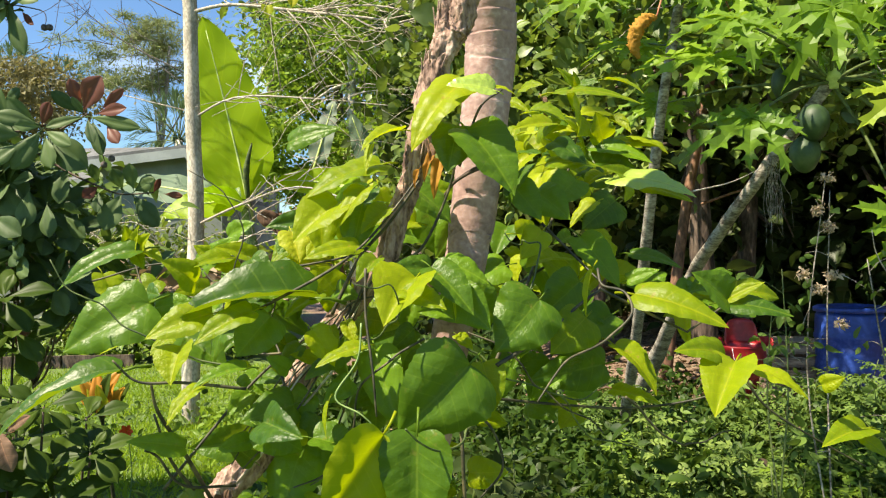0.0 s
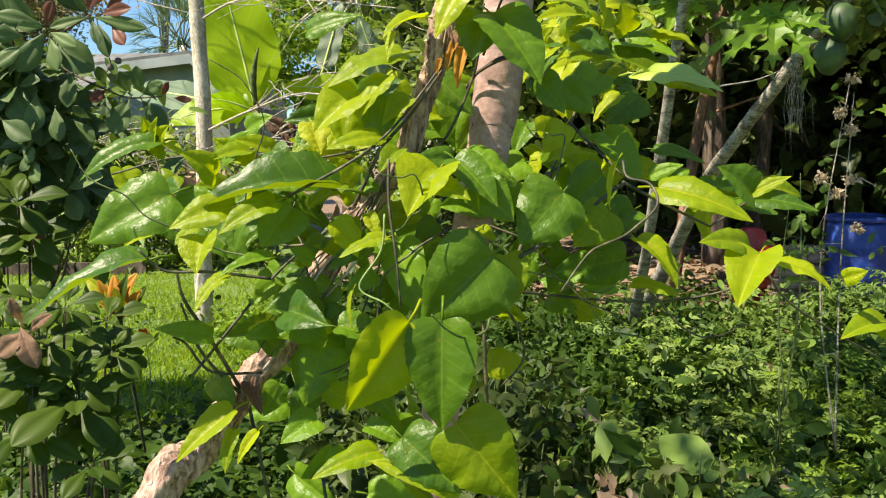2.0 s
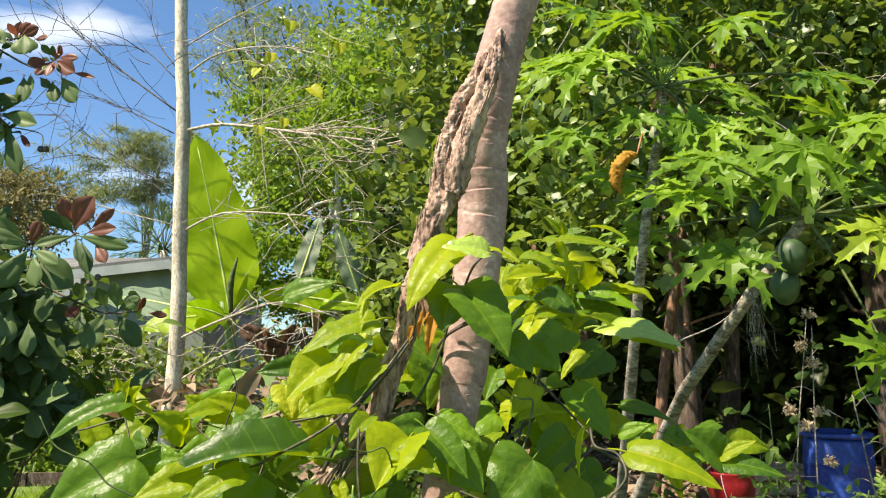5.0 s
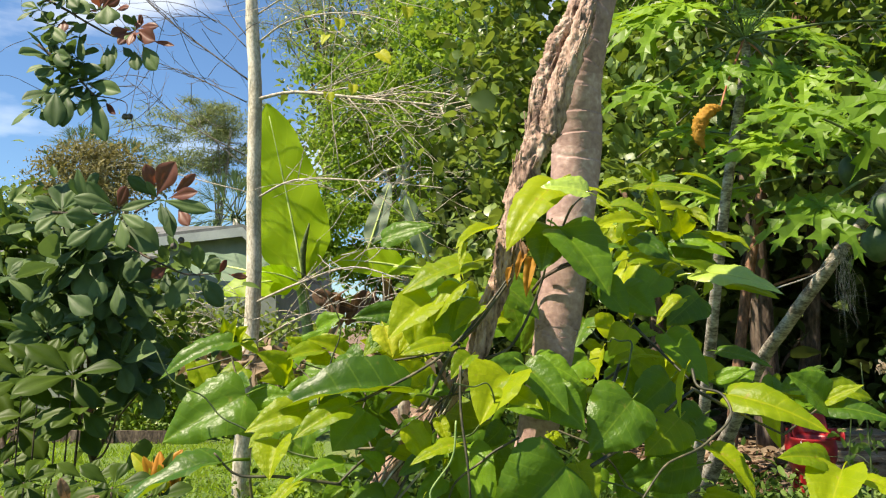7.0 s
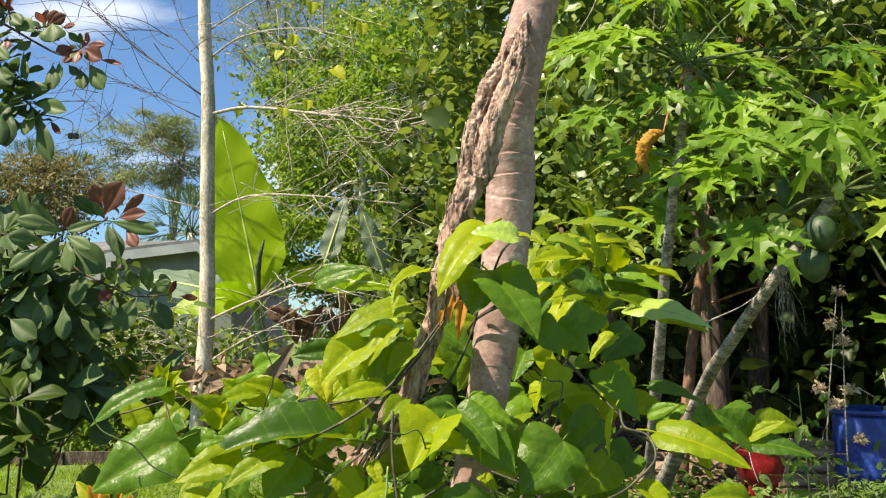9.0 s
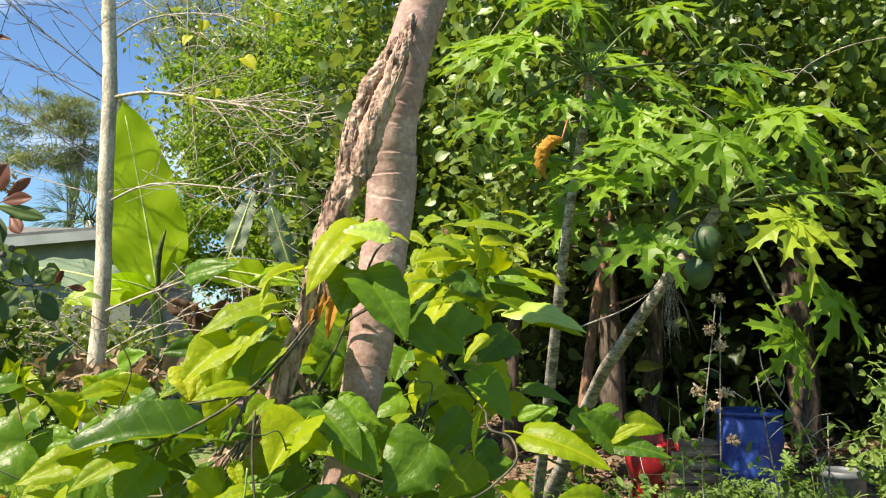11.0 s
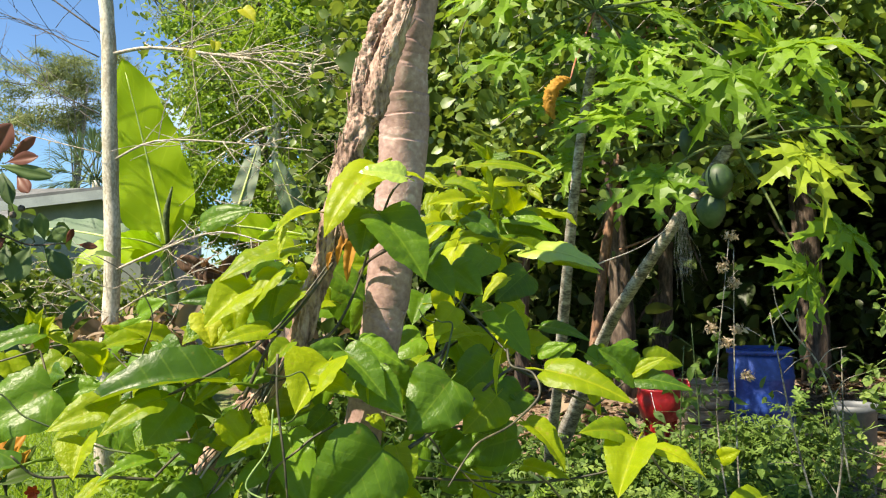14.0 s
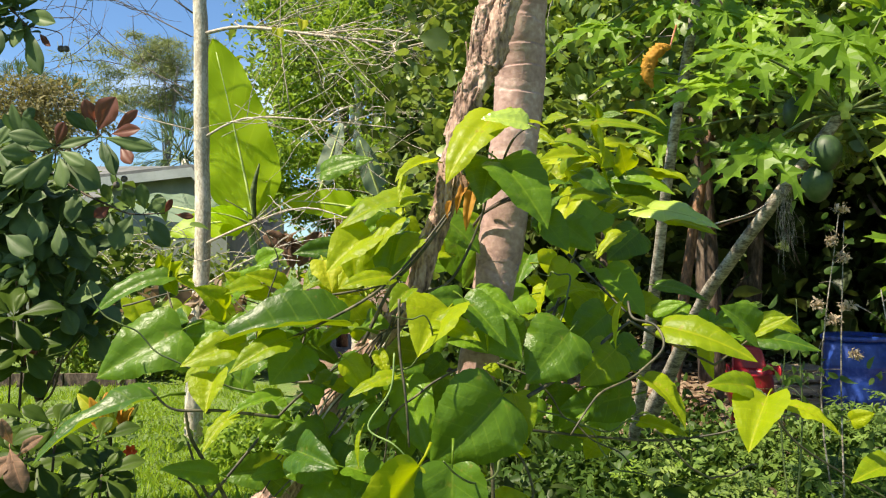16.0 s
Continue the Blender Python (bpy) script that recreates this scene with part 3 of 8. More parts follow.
def build_lawn():
    n = 90000
    y = 2.8 + 14.6 * rng.random(n) ** 1.25
    x = -0.75 * y - 1.0 + (0.53 * y + 1.1) * rng.random(n)
    keep = rng.random(n) < 0.35 + 0.65 * (np.sin(x * 2.1 + np.sin(y * 1.3) * 2) * np.cos(y * 1.7) > -0.35)
    pts = on_ground(x[keep], y[keep])
    ob = foliage("lawn_grass", pts, 0.075, GRASS, width=0.2, up=-0.05, droop=-1.6, shape="needle")
    tagged(ob, "short bright green lawn grass, patchy", "grass", kind="stuff")
    k = 9000
    y = 2.8 + 12 * rng.random(k)
    x = -0.75 * y - 1.0 + (0.53 * y + 1.1) * rng.random(k)
    ob = foliage("lawn_weeds", on_ground(x, y, 0.03), 0.05, WEED_PALE, width=0.7, up=1.0, droop=0.0)
    tagged(ob, "small broad-leaved weeds among the lawn grass", "weeds", kind="stuff")


build_lawn()


def build_litter():
    n = 9000
    y = 2.5 + 9.5 * rng.random(n)
    x = 0.1 + 6.5 * rng.random(n) + 0.15 * y
    ob = foliage("leaf_litter", on_ground(x, y, 0.03), 0.11, BROWN_STUFF, width=0.55, up=1.6, droop=0.0)
    tagged(ob, "dry brown fallen leaves covering the soil", "leaf litter", kind="stuff")


build_litter()


# ---- house behind the garden ----
def build_house():
    wall = rough_material("grey_green_stucco", [(0.3, (0.17, 0.195, 0.165)), (0.6, (0.22, 0.245, 0.21)), (0.8, (0.265, 0.29, 0.25))], scale=1.5, bump=0.2, distance=0.01, rough=0.9)
    roof = rough_material("grey_roof_shingles", [(0.3, (0.09, 0.095, 0.095)), (0.6, (0.14, 0.145, 0.145)), (0.8, (0.19, 0.195, 0.19))], scale=3, bump=0.5, distance=0.02, rough=0.95)
    trim = rough_material("painted_board", [(0.3, (0.26, 0.29, 0.28)), (0.7, (0.34, 0.37, 0.36))], scale=2, bump=0.1, rough=0.6)
    zb = -1.0
    h = thing("house", (-9.3, 21.2, zb), "low house with grey-green walls, a gable and grey shingle roof", "house")

    def prism(name, outline, a, b, mat, along="y"):
        """An outline in x and z drawn out along y, or in y and z drawn out along x."""
        n = len(outline)
        put = (lambda p, q: (p[0], q, p[1])) if along == "y" else (lambda p, q: (q, p[0], p[1]))
        v = [put(p, a) for p in outline] + [put(p, b) for p in outline]
        f = [tuple(range(n)), tuple(range(2 * n - 1, n - 1, -1))] + [(i, i + n, (i + 1) % n + n, (i + 1) % n) for i in range(n)]
        return mesh_ob(name, local(h, v), f, mat, h, smooth=False)

    # gabled wing
    xl, xp, xr, zl, zp, zr = -9.25, -6.76, -5.92, 4.10, 4.37, 3.48
    prism("wall", [(xl, zb), (xr, zb), (xr, zr), (xp, zp), (xl, zl)], 21.2, 21.4, wall)
    prism("wall", [(xl, zb), (xl + 0.2, zb), (xl + 0.2, zl + 0.05), (xl, zl)], 21.4, 24.5, wall)
    prism("wall", [(xr - 0.2, zb), (xr, zb), (xr, zr), (xr - 0.2, zr + 0.05)], 21.4, 24.5, wall)
    sl, sr = (zp - zl) / (xp - xl), (zr - zp) / (xr - xp)
    rake = [(xl - 0.45, zl - 0.45 * sl), (xp, zp), (xr + 0.45, zr + 0.45 * sr)]
    prism("roof", [(x, z + 0.02) for x, z in rake] + [(x, z + 0.14) for x, z in rake[::-1]], 20.8, 25.0, roof)
    prism("barge_board", [(x, z - 0.20) for x, z in rake] + [(x, z + 0.05) for x, z in rake[::-1]], 20.74, 20.79, trim)
    # long range behind it
    prism("wall", [(22.4, zb), (22.6, zb), (22.6, 3.75), (22.4, 3.7)], -21.0, xl - 0.02, wall, "x")
    prism("wall", [(28.6, zb), (28.8, zb), (28.8, 3.7), (28.6, 3.75)], -21.0, xr, wall, "x")
    prism("wall", [(22.6, zb), (28.6, zb), (28.6, 3.75), (25.6, 4.83), (22.6, 3.75)], -21.0, -20.8, wall, "x")
    prism("wall", [(24.6, zb), (28.6, zb), (28.6, 3.75), (25.6, 4.83), (24.6, 4.6)], xr - 0.2, xr, wall, "x")
    prism("roof", [(22.0, 3.6), (25.6, 4.93), (29.2, 3.6), (29.2, 3.75), (25.6, 5.08), (22.0, 3.75)], -21.4, xr - 0.4, roof, "x")
    prism("fascia", [(21.94, 3.52), (21.99, 3.52), (21.99, 3.74), (21.94, 3.74)], -21.4, xl - 0.6, trim, "x")


build_house()


# ---- dark timber edging between lawn and bed ----
edging = thing("bed_edging", (-9.6, 17.2, gz(-9.6, 17.2)), "low black timber edging along the lawn", "edging")
for k in range(3):
    x0 = -11.6 + 1.6 * k
    v = [(x0 + dx, 17.2 + dy + 0.03 * k, gz(x0, 17.2) - 0.05 + dz) for dx in (0, 1.57) for dy in (0, 0.09) for dz in (0, 0.34)]
    mesh_ob("board", local(edging, v), [(0, 1, 3, 2), (4, 6, 7, 5), (0, 4, 5, 1), (2, 3, 7, 6), (1, 5, 7, 3), (0, 2, 6, 4)], BARK_DARK, edging, smooth=False)


# ---- far trees ----
def crown_tree(name, base, height, crown_at, radii, n_clumps, per, clump, leaf_size, mat, bark, trunk_r, label, category="tree", width=0.5, up=0.6, shape="leaf", hollow=0.4, limbs=9, flat=0.6, lean=(0, 0)):
    t = thing(name, base, label, category)
    b = np.array(base)
    top = b + np.array([lean[0], lean[1], height])
    tube("trunk", [b, b * 0.5 + top * 0.5 + np.array([0.1 * height * 0.1, 0, 0]), top], [trunk_r, trunk_r * 0.75, trunk_r * 0.45], bark, t, 10, 12, 0.12, 2.0)
    pts, cc = clumps(crown_at, radii, n_clumps, per, clump, hollow, flat)
    far = cc[np.argsort(-np.linalg.norm((cc - np.array(crown_at)) / np.array(radii), axis=1))][:limbs * 4:4]
    for q in far:
        s = b + (top - b) * (0.55 + 0.45 * rng.random())
        mid = (s + q) / 2 + rng.normal(size=3) * 0.08 * np.array(radii)
        tube("limb", [s, mid, q], [trunk_r * 0.4, trunk_r * 0.22, trunk_r * 0.06], bark, t, 5, 8)
    foliage("crown", pts, leaf_size, mat, t, width=width, up=up, shape=shape)
    return t


# pale fine-leaved trees behind the trunk
crown_tree("tree", (-2.2, 19.5, -0.8), 8.5, (-1.6, 20.0, 5.8), (3.4, 2.2, 4.6), 210, 170, 0.36, 0.14, TREE_LIGHT, BARK_GREY, 0.16, "leafy tree with fine light green sunlit leaves", flat=0.4)
crown_tree("tree", (0.8, 17.0, 0.2), 9.5, (0.8, 17.0, 6.4), (3.0, 2.0, 5.0), 170, 130, 0.36, 0.13, TREE_LIGHT, BARK_GREY, 0.18, "leafy tree with light green leaves and creepers", flat=0.38)
crown_tree("tree", (-3.3, 25.0, -0.8), 12.5, (-2.9, 25.5, 9.4), (3.6, 2.4, 4.6), 130, 80, 0.5, 0.2, TREE_MID, BARK_DARK, 0.2, "tall broad-leaved tree with mid-green crown")
# pine with an open crown
crown_tree("pine_tree", (-15.2, 40.0, -0.9), 13.0, (-15.0, 40.5, 11.6), (4.2, 2.2, 2.3), 64, 190, 0.38, 0.34, PINE, BARK_PAPAYA, 0.15, "tall pine with open grey-green needle tufts", width=0.11, up=0.5, shape="needle", flat=0.32, limbs=14, hollow=0.3, lean=(1.5, 0))
crown_tree("pine_tree", (-9.6, 44.0, -0.9), 20.0, (-8.4, 44.0, 20.2), (4.6, 2.6, 4.2), 60, 150, 0.5, 0.36, PINE, BARK_DARK, 0.3, "tall feathery grey-green casuarina-like tree", width=0.1, up=0.3, shape="needle", flat=0.5, limbs=14)
crown_tree("tree", (-17.2, 33.0, -0.9), 6.0, (-17.2, 33.0, 8.1), (2.7, 2.0, 1.6), 90, 130, 0.4, 0.14, DRYBUSH, BARK_DARK, 0.16, "rounded tree with brownish green crown")
crown_tree("tree", (-23.0, 34.0, -0.9), 6.5, (-22.5, 34.0, 6.2), (4.0, 2.4, 2.4), 90, 70, 0.5, 0.22, TREE_MID, BARK_DARK, 0.18, "rounded green tree beyond the house")


def fan_palm(base, height, fronds, length, label):
    t = thing("palm_tree", base, label, "palm")
    b = np.array(base)
    top = b + np.array([0.1, 0, height])
    tube("trunk", [b, (b + top) / 2, top], [0.22, 0.17, 0.15], BARK_GREY, t, 9, 10, 0.1, 3.0)
    pts = []
    for i in range(fronds):
        az = i * 2.399
        el = radians(75 - 110 * (i / fronds))
        d = np.array([math.cos(az) * math.cos(el), math.sin(az) * math.cos(el), math.sin(el)])
        hub = top + d * length * 0.5
        end = top + d * length + np.array([0, 0, -0.18 * length])
        tube("stalk", [top, hub, (hub + end) / 2], [0.02, 0.015, 0.008], PETIOLE, t, 5, 6)
        for k in range(26):
            a = rng.normal(size=3)
            a = a - d * (a @ d)
            q = hub + d * rng.random() * length * 0.12
            pts.append((q, d * 0.8 + a / np.linalg.norm(a) * (0.75 * (k / 26)) + np.array([0, 0, -0.12])))
    verts, faces = [], []
    for q, d in pts:
        d = d / np.linalg.norm(d) * length * 0.5
        s = np.cross(d, (0.1, 0.2, 1.0))
        s = s / np.linalg.norm(s) * 0.022
        o = len(verts)
        e = q + d + np.array([0, 0, -0.1 * length])
        verts += [q - s * 0.4, q + s * 0.4, q + d * 0.55 + s, q + d * 0.55 - s, e]
        faces += [(o, o + 1, o + 2, o + 3), (o + 3, o + 2, o + 4)]
    mesh_ob("crown", local(t, verts), faces, PALM, t, smooth=False)


fan_palm((-10.4, 31.0, -0.85), 6.9, 34, 2.2, "fan palm with grey-green fronds behind the house roof")
fan_palm((-8.6, 32.5, -0.85), 6.3, 30, 2.0, "fan palm with grey-green fronds behind the house roof")
fan_palm((-24.5, 45.0, -0.85), 12.6, 30, 2.3, "tall fan palm rising over the trees")
fan_palm((-21.8, 45.0, -0.85), 12.0, 26, 2.0, "tall fan palm rising over the trees")


# ---- thicket that closes the garden on the shady side ----
def hedge(name, x0, x1, y0, y1, z0, z1, n, per, size, clump, mat, label, width=0.6):
    c = np.stack([x0 + (x1 - x0) * rng.random(n), y0 + (y1 - y0) * rng.random(n), z0 + (z1 - z0) * rng.random(n)], axis=-1)
    pts = (c[:, None, :] + rng.normal(size=(n, per, 3)) * clump).reshape(-1, 3)
    ob = foliage(name, pts, size, mat, width=width, up=0.45)
    tagged(ob, label, "thicket", kind="stuff")


hedge("creeper_foliage", -0.2, 2.2, 8.5, 10.0, 2.3, 7.0, 200, 40, 0.12, 0.3, TREE_MID, "tangle of creeper leaves climbing behind the trunk", width=0.8)
hedge("thicket", 2.6, 13.0, 9.5, 12.5, -0.2, 7.5, 420, 70, 0.2, 0.42, TREE_SHADE, "dense thicket closing the garden, coloured dark for shade")
# backing layer added to close bright gaps behind the thicket
hedge("thicket", 0.6, 14.0, 13.0, 15.5, -0.2, 6.5, 520, 60, 0.32, 0.5, TREE_SHADE, "leafy backing added beyond the garden, coloured dark for shade")
hedge("thicket", -0.6, 3.2, 12.5, 15.5, 0.2, 6.0, 170, 70, 0.2, 0.42, TREE_SHADE, "dense thicket behind the trunk, coloured dark for shade")
hedge("thicket", 8.0, 11.5, 2.0, 10.0, 0.3, 6.0, 170, 70, 0.2, 0.45, TREE_SHADE, "dense thicket at the garden edge, coloured dark for shade")
hedge("canopy_foliage", 2.4, 11.0, 8.0, 11.5, 4.3, 7.6, 300, 80, 0.125, 0.36, CREEPER, "overhanging canopy of broad creeper leaves")
hedge("creeper_foliage", 0.9, 8.5, 5.6, 7.2, 2.75, 6.2, 520, 40, 0.088, 0.24, CREEPER, "curtain of creeper leaves hanging from the canopy", width=0.8)
hedge("garden_shrubs", -14.0, -11.85, 17.8, 19.6, -0.8, 2.2, 90, 60, 0.16, 0.35, TREE_MID, "sunlit garden shrubs before the house")
hedge("garden_shrubs", -9.40, -4.4, 17.8, 19.6, -0.8, 2.2, 95, 60, 0.16, 0.35, TREE_MID, "sunlit garden shrubs before the house")


def lianas():
    lines = []
    for k in range(46):
        x, y, z = 0.9 + 7 * rng.random(), 5.3 + 0.5 * rng.random(), 3.4 + 2.4 * rng.random()
        q = [np.array([x, y, z])]
        d = np.array([rng.normal() * 0.5, 0, -1.0]) if k % 3 else np.array([1.0, 0, rng.normal() * 0.3])
        for j in range(5):
            d = unit(d + rng.normal(size=3) * np.array([0.4, 0.1, 0.4]))
            q.append(q[-1] + d * (0.2 + 0.2 * rng.random()))
        lines.append((q, [0.005, 0.004, 0.003]))
    v, f = [], []
    for q, r in lines:
        vv, ff = tube_data(spline(q, 16), r, 4)
        f += [tuple(i + len(v) for i in p) for p in ff]
        v += vv
    ob = mesh_ob("hanging_stems", v, f, BARK_PAPAYA)
    tagged(ob, "thin grey stems hanging through the creeper", "creeper", kind="stuff")


lianas()


def dark_trunks():
    for x, y, h, r, dx, mat, lab in ((2.15, 7.6, 5.2, 0.05, 0.95, BARK_RED, "reddish brown leaning trunk in the shade"), (2.9, 8.6, 5.0, 0.12, -0.2, BARK_DARK, "dark tree trunk in the shade"),
                                     (3.6, 9.4, 5.0, 0.1, 0.4, BARK_DARK, "dark tree trunk in the shade"), (1.75, 8.9, 5.4, 0.07, 0.3, BARK_DARK, "slender dark trunk in the shade"),
                                     (5.4, 9.0, 5.5, 0.15, -0.3, BARK_DARK, "dark tree trunk in the shade"), (7.2, 8.4, 5.5, 0.16, 0.3, BARK_DARK, "dark tree trunk in the shade")):
        b = (x, y, gz(x, y) - 0.05)
        t = thing("tree", b, lab, "tree", "trunks in the thicket")
        tube("trunk", [b, (x + dx * 0.3, y, h * 0.45), (x + dx, y + 0.1, h)], [r * 1.3, r, r * 0.8], mat, t, 9, 14, 0.2, 3.0)
        for i in range(7):
            z = h * (0.35 + 0.6 * rng.random())
            s = np.array([x + dx * z / h, y, z])
            e = s + np.array([rng.normal() * 0.8, rng.normal() * 0.4, rng.normal() * 0.6])
            tube("limb", [s, (s + e) / 2 + rng.normal(size=3) * 0.1, e], [r * 0.3, r * 0.2, r * 0.1], mat, t, 5, 8)


dark_trunks()


# ---- main trunk and the woody climber twined up it ----
main_tree = thing("tree", (-0.03, 1.29, gz(-0.03, 1.29)), "smooth mauve-brown banded trunk wrapped by a climber", "tree")
TRUNK_LINE = [(0.0, 1.34, gz(0.0, 1.34) - 0.05), (-0.03, 1.33, 0.45), (-0.050, 1.32, 0.902), (-0.050, 1.31, 1.193), (-0.022, 1.305, 1.408), (0.041, 1.300, 1.731), (0.050, 1.300, 1.780), (0.072, 1.300, 1.939), (0.086, 1.300, 2.078), (0.087, 1.285, 2.183), (0.118, 1.285, 2.330), (0.185, 1.290, 2.570), (0.240, 1.310, 2.880)]
TRUNK_RADII = [0.044, 0.037, 0.033, 0.031, 0.031, 0.034, 0.037, 0.039, 0.041, 0.041, 0.039, 0.038, 0.036]


def ringed_trunk(pts, radii):
    """A smooth stem with stepped leaf-scar rings, closer together higher up, shallow dents and a few knots."""
    n, sides = 950, 32
    line = local(main_tree, spline(pts, n))
    v, f = tube_data(line, radii, sides)
    out = []
    for i in range(n + 1):
        z = line[i][2]
        for k in range(sides):
            p, a = v[i * sides + k], 2 * math.pi * k / sides
            tilt = 0.007 * math.sin(a + 0.8 + z * 2) + 0.003 * math.sin(2 * a + z * 9)
            y = z + tilt
            phase = 13 * y + (9 * (y - 1.9) if y > 1.9 else 0) + 0.7 * noise.noise(Vector((0.3 * math.cos(a), 0.3 * math.sin(a), y * 9)))
            step, number = phase % 1.0, math.floor(phase)
            weight = 0.35 + 0.9 * abs(noise.noise(Vector((number * 3.7, 0.4 * math.cos(a), 0.4 * math.sin(a)))))
            ring = weight * (0.045 * step ** 2 - 0.050 * max(0.0, 1 - step / 0.16))
            dent = noise.fractal(Vector((math.cos(a) * 1.4, math.sin(a) * 1.4, z * 7)), 0.7, 2.0, 4)
            fleck = noise.fractal(Vector((math.cos(a) * 5, math.sin(a) * 5, z * 60)), 0.7, 2.0, 3)
            out.append(line[i] + (p - line[i]) * (1 + ring + 0.05 * dent + 0.012 * fleck))
    return mesh_ob("trunk", out, f, BARK_TRUNK, main_tree)


ringed_trunk(TRUNK_LINE, TRUNK_RADII)


def trunk_ring(points, r, mat=BARK_DARK):
    tube("twining_stem", points, [r * 0.7, r * 0.8, r * 0.7], mat, main_tree, 6, 18, 0.25, 60.0)
trunk_ring([(0.002, 1.285, 1.821), (0.022, 1.256, 1.846), (0.046, 1.248, 1.860), (0.071, 1.250, 1.869), (0.100, 1.285, 1.870)], 0.0034)
trunk_ring([(0.028, 1.262, 1.853), (0.057, 1.246, 1.869), (0.092, 1.275, 1.878)], 0.0022)

climber = thing("climbing_stem", (-0.743, 1.020, gz(-0.743, 1.020)), "thick shaggy brown woody climber leaning on the trunk", "vine")
CLIMBER_LINE = [(-0.743, 1.020, gz(-0.743, 1.020) - 0.05), (-0.613, 1.050, 0.901), (-0.443, 1.080, 1.251), (-0.398, 1.100, 1.288), (-0.353, 1.120, 1.343), (-0.311, 1.140, 1.400), (-0.263, 1.150, 1.451), (-0.217, 1.170, 1.541), (-0.168, 1.180, 1.620), (-0.121, 1.190, 1.672), (-0.086, 1.195, 1.724), (-0.064, 1.195, 1.797), (-0.045, 1.195, 1.850), (-0.029, 1.195, 1.926), (-0.016, 1.192, 1.975), (-0.003, 1.190, 2.023), (0.018, 1.188, 2.057), (0.033, 1.186, 2.083), (0.048, 1.184, 2.131), (0.063, 1.184, 2.173), (0.080, 1.184, 2.217), (0.091, 1.186, 2.255), (0.103, 1.200, 2.298), (0.116, 1.240, 2.353)]
OUTER_LINE = [(-0.032, 1.200, 1.959), (-0.009, 1.198, 2.021), (0.006, 1.196, 2.066), (0.014, 1.196, 2.125), (0.027, 1.196, 2.176), (0.043, 1.196, 2.220), (0.064, 1.196, 2.253), (0.083, 1.205, 2.287), (0.103, 1.240, 2.334)]


def shaggy(line, radii, phase, swing, turns, sides=40, n=460, wrap=3.0):
    """One of the stems twisted into the climber: stringy bark in winding cords, furrowed and flaking."""
    c = spline(line, n)
    u = np.linspace(0, 1, n + 1)
    a = phase + turns * 2 * math.pi * u
    sw = swing * np.clip(np.minimum(u, 1 - u) * 9, 0.1, 1)
    c = local(climber, c + np.stack([np.cos(a) * sw, np.sin(a) * sw, 0 * a], axis=-1))
    v, f = tube_data(c, radii, sides)
    out = []
    for i in range(n + 1):
        s = i * 0.045 * 460 / n
        for k in range(sides):
            p, b = v[i * sides + k], 2 * math.pi * k / sides
            w = b + wrap * 2 * math.pi * u[i] + 0.5 * noise.noise(Vector((math.cos(b), math.sin(b), s * 1.4 + phase)))
            cord = 1 - abs(math.sin(2.5 * w + phase)) ** 0.6
            fine = noise.noise(Vector((math.cos(w) * 5.5, math.sin(w) * 5.5, s * 0.9 + phase)))
            lump = noise.fractal(Vector((math.cos(b) * 1.5, math.sin(b) * 1.5, s * 0.9 + phase)), 0.6, 2.1, 4)
            chip = noise.noise(Vector((math.cos(w) * 7, math.sin(w) * 7, s * 6.0)))
            out.append(c[i] + (p - c[i]) * (1 - 0.30 * cord + 0.20 * fine + 0.22 * lump + 0.10 * chip))
    return mesh_ob("stem", out, f, BARK_ROUGH, climber)


shaggy(CLIMBER_LINE, [0.036, 0.028, 0.023, 0.021, 0.019, 0.018, 0.018, 0.0185, 0.019, 0.0185, 0.016, 0.008], 0.4, 0.003, 1.6, n=620, wrap=4.0)
shaggy(OUTER_LINE, [0.010, 0.013, 0.0135, 0.0135, 0.013, 0.0125, 0.010, 0.004], 3.5, 0.003, 0.9, 32, 300, 2.0)
for k in range(34):
    line = spline(CLIMBER_LINE if k % 3 else OUTER_LINE, 400)
    i = int((170 if k % 3 else 20) + 200 * rng.random())
    j = min(398, i + int(8 + 16 * rng.random()) * (1 if k % 3 else 3))
    off = unit(np.array([rng.normal(), -0.8 + 0.5 * rng.normal(), 0.0])) * (0.017 if k % 3 else 0.012)
    strip = [line[i] + off * 0.85, line[(i + j) // 2] + off * 1.1, line[j] + off * (0.9 + 0.8 * rng.random())]
    tube("bark_strip", strip, [0.0006, 0.0016, 0.0008], BARK_ROUGH, climber, 5, 10, 0.3, 80.0)

# ---- thin bare tree ----
bare = thing("bare_tree", (-3.413, 10.599, -0.736), "slender leafless tree with pale grey bark and wiry branches", "tree")
tube("trunk", [(-3.432, 10.599, -0.967), (-3.403, 10.599, 0.505), (-3.310, 10.599, 2.063), (-3.335, 10.599, 3.713), (-3.348, 10.599, 5.057), (-3.403, 10.576, 6.083), (-3.450, 10.576, 7.087), (-3.590, 10.576, 10.221), (-3.669, 10.576, 12.795)],
     [0.125, 0.115, 0.108, 0.1, 0.095, 0.09, 0.085, 0.05, 0.02], BARK_GREY, bare, 14, 70, 0.10, 3.0)


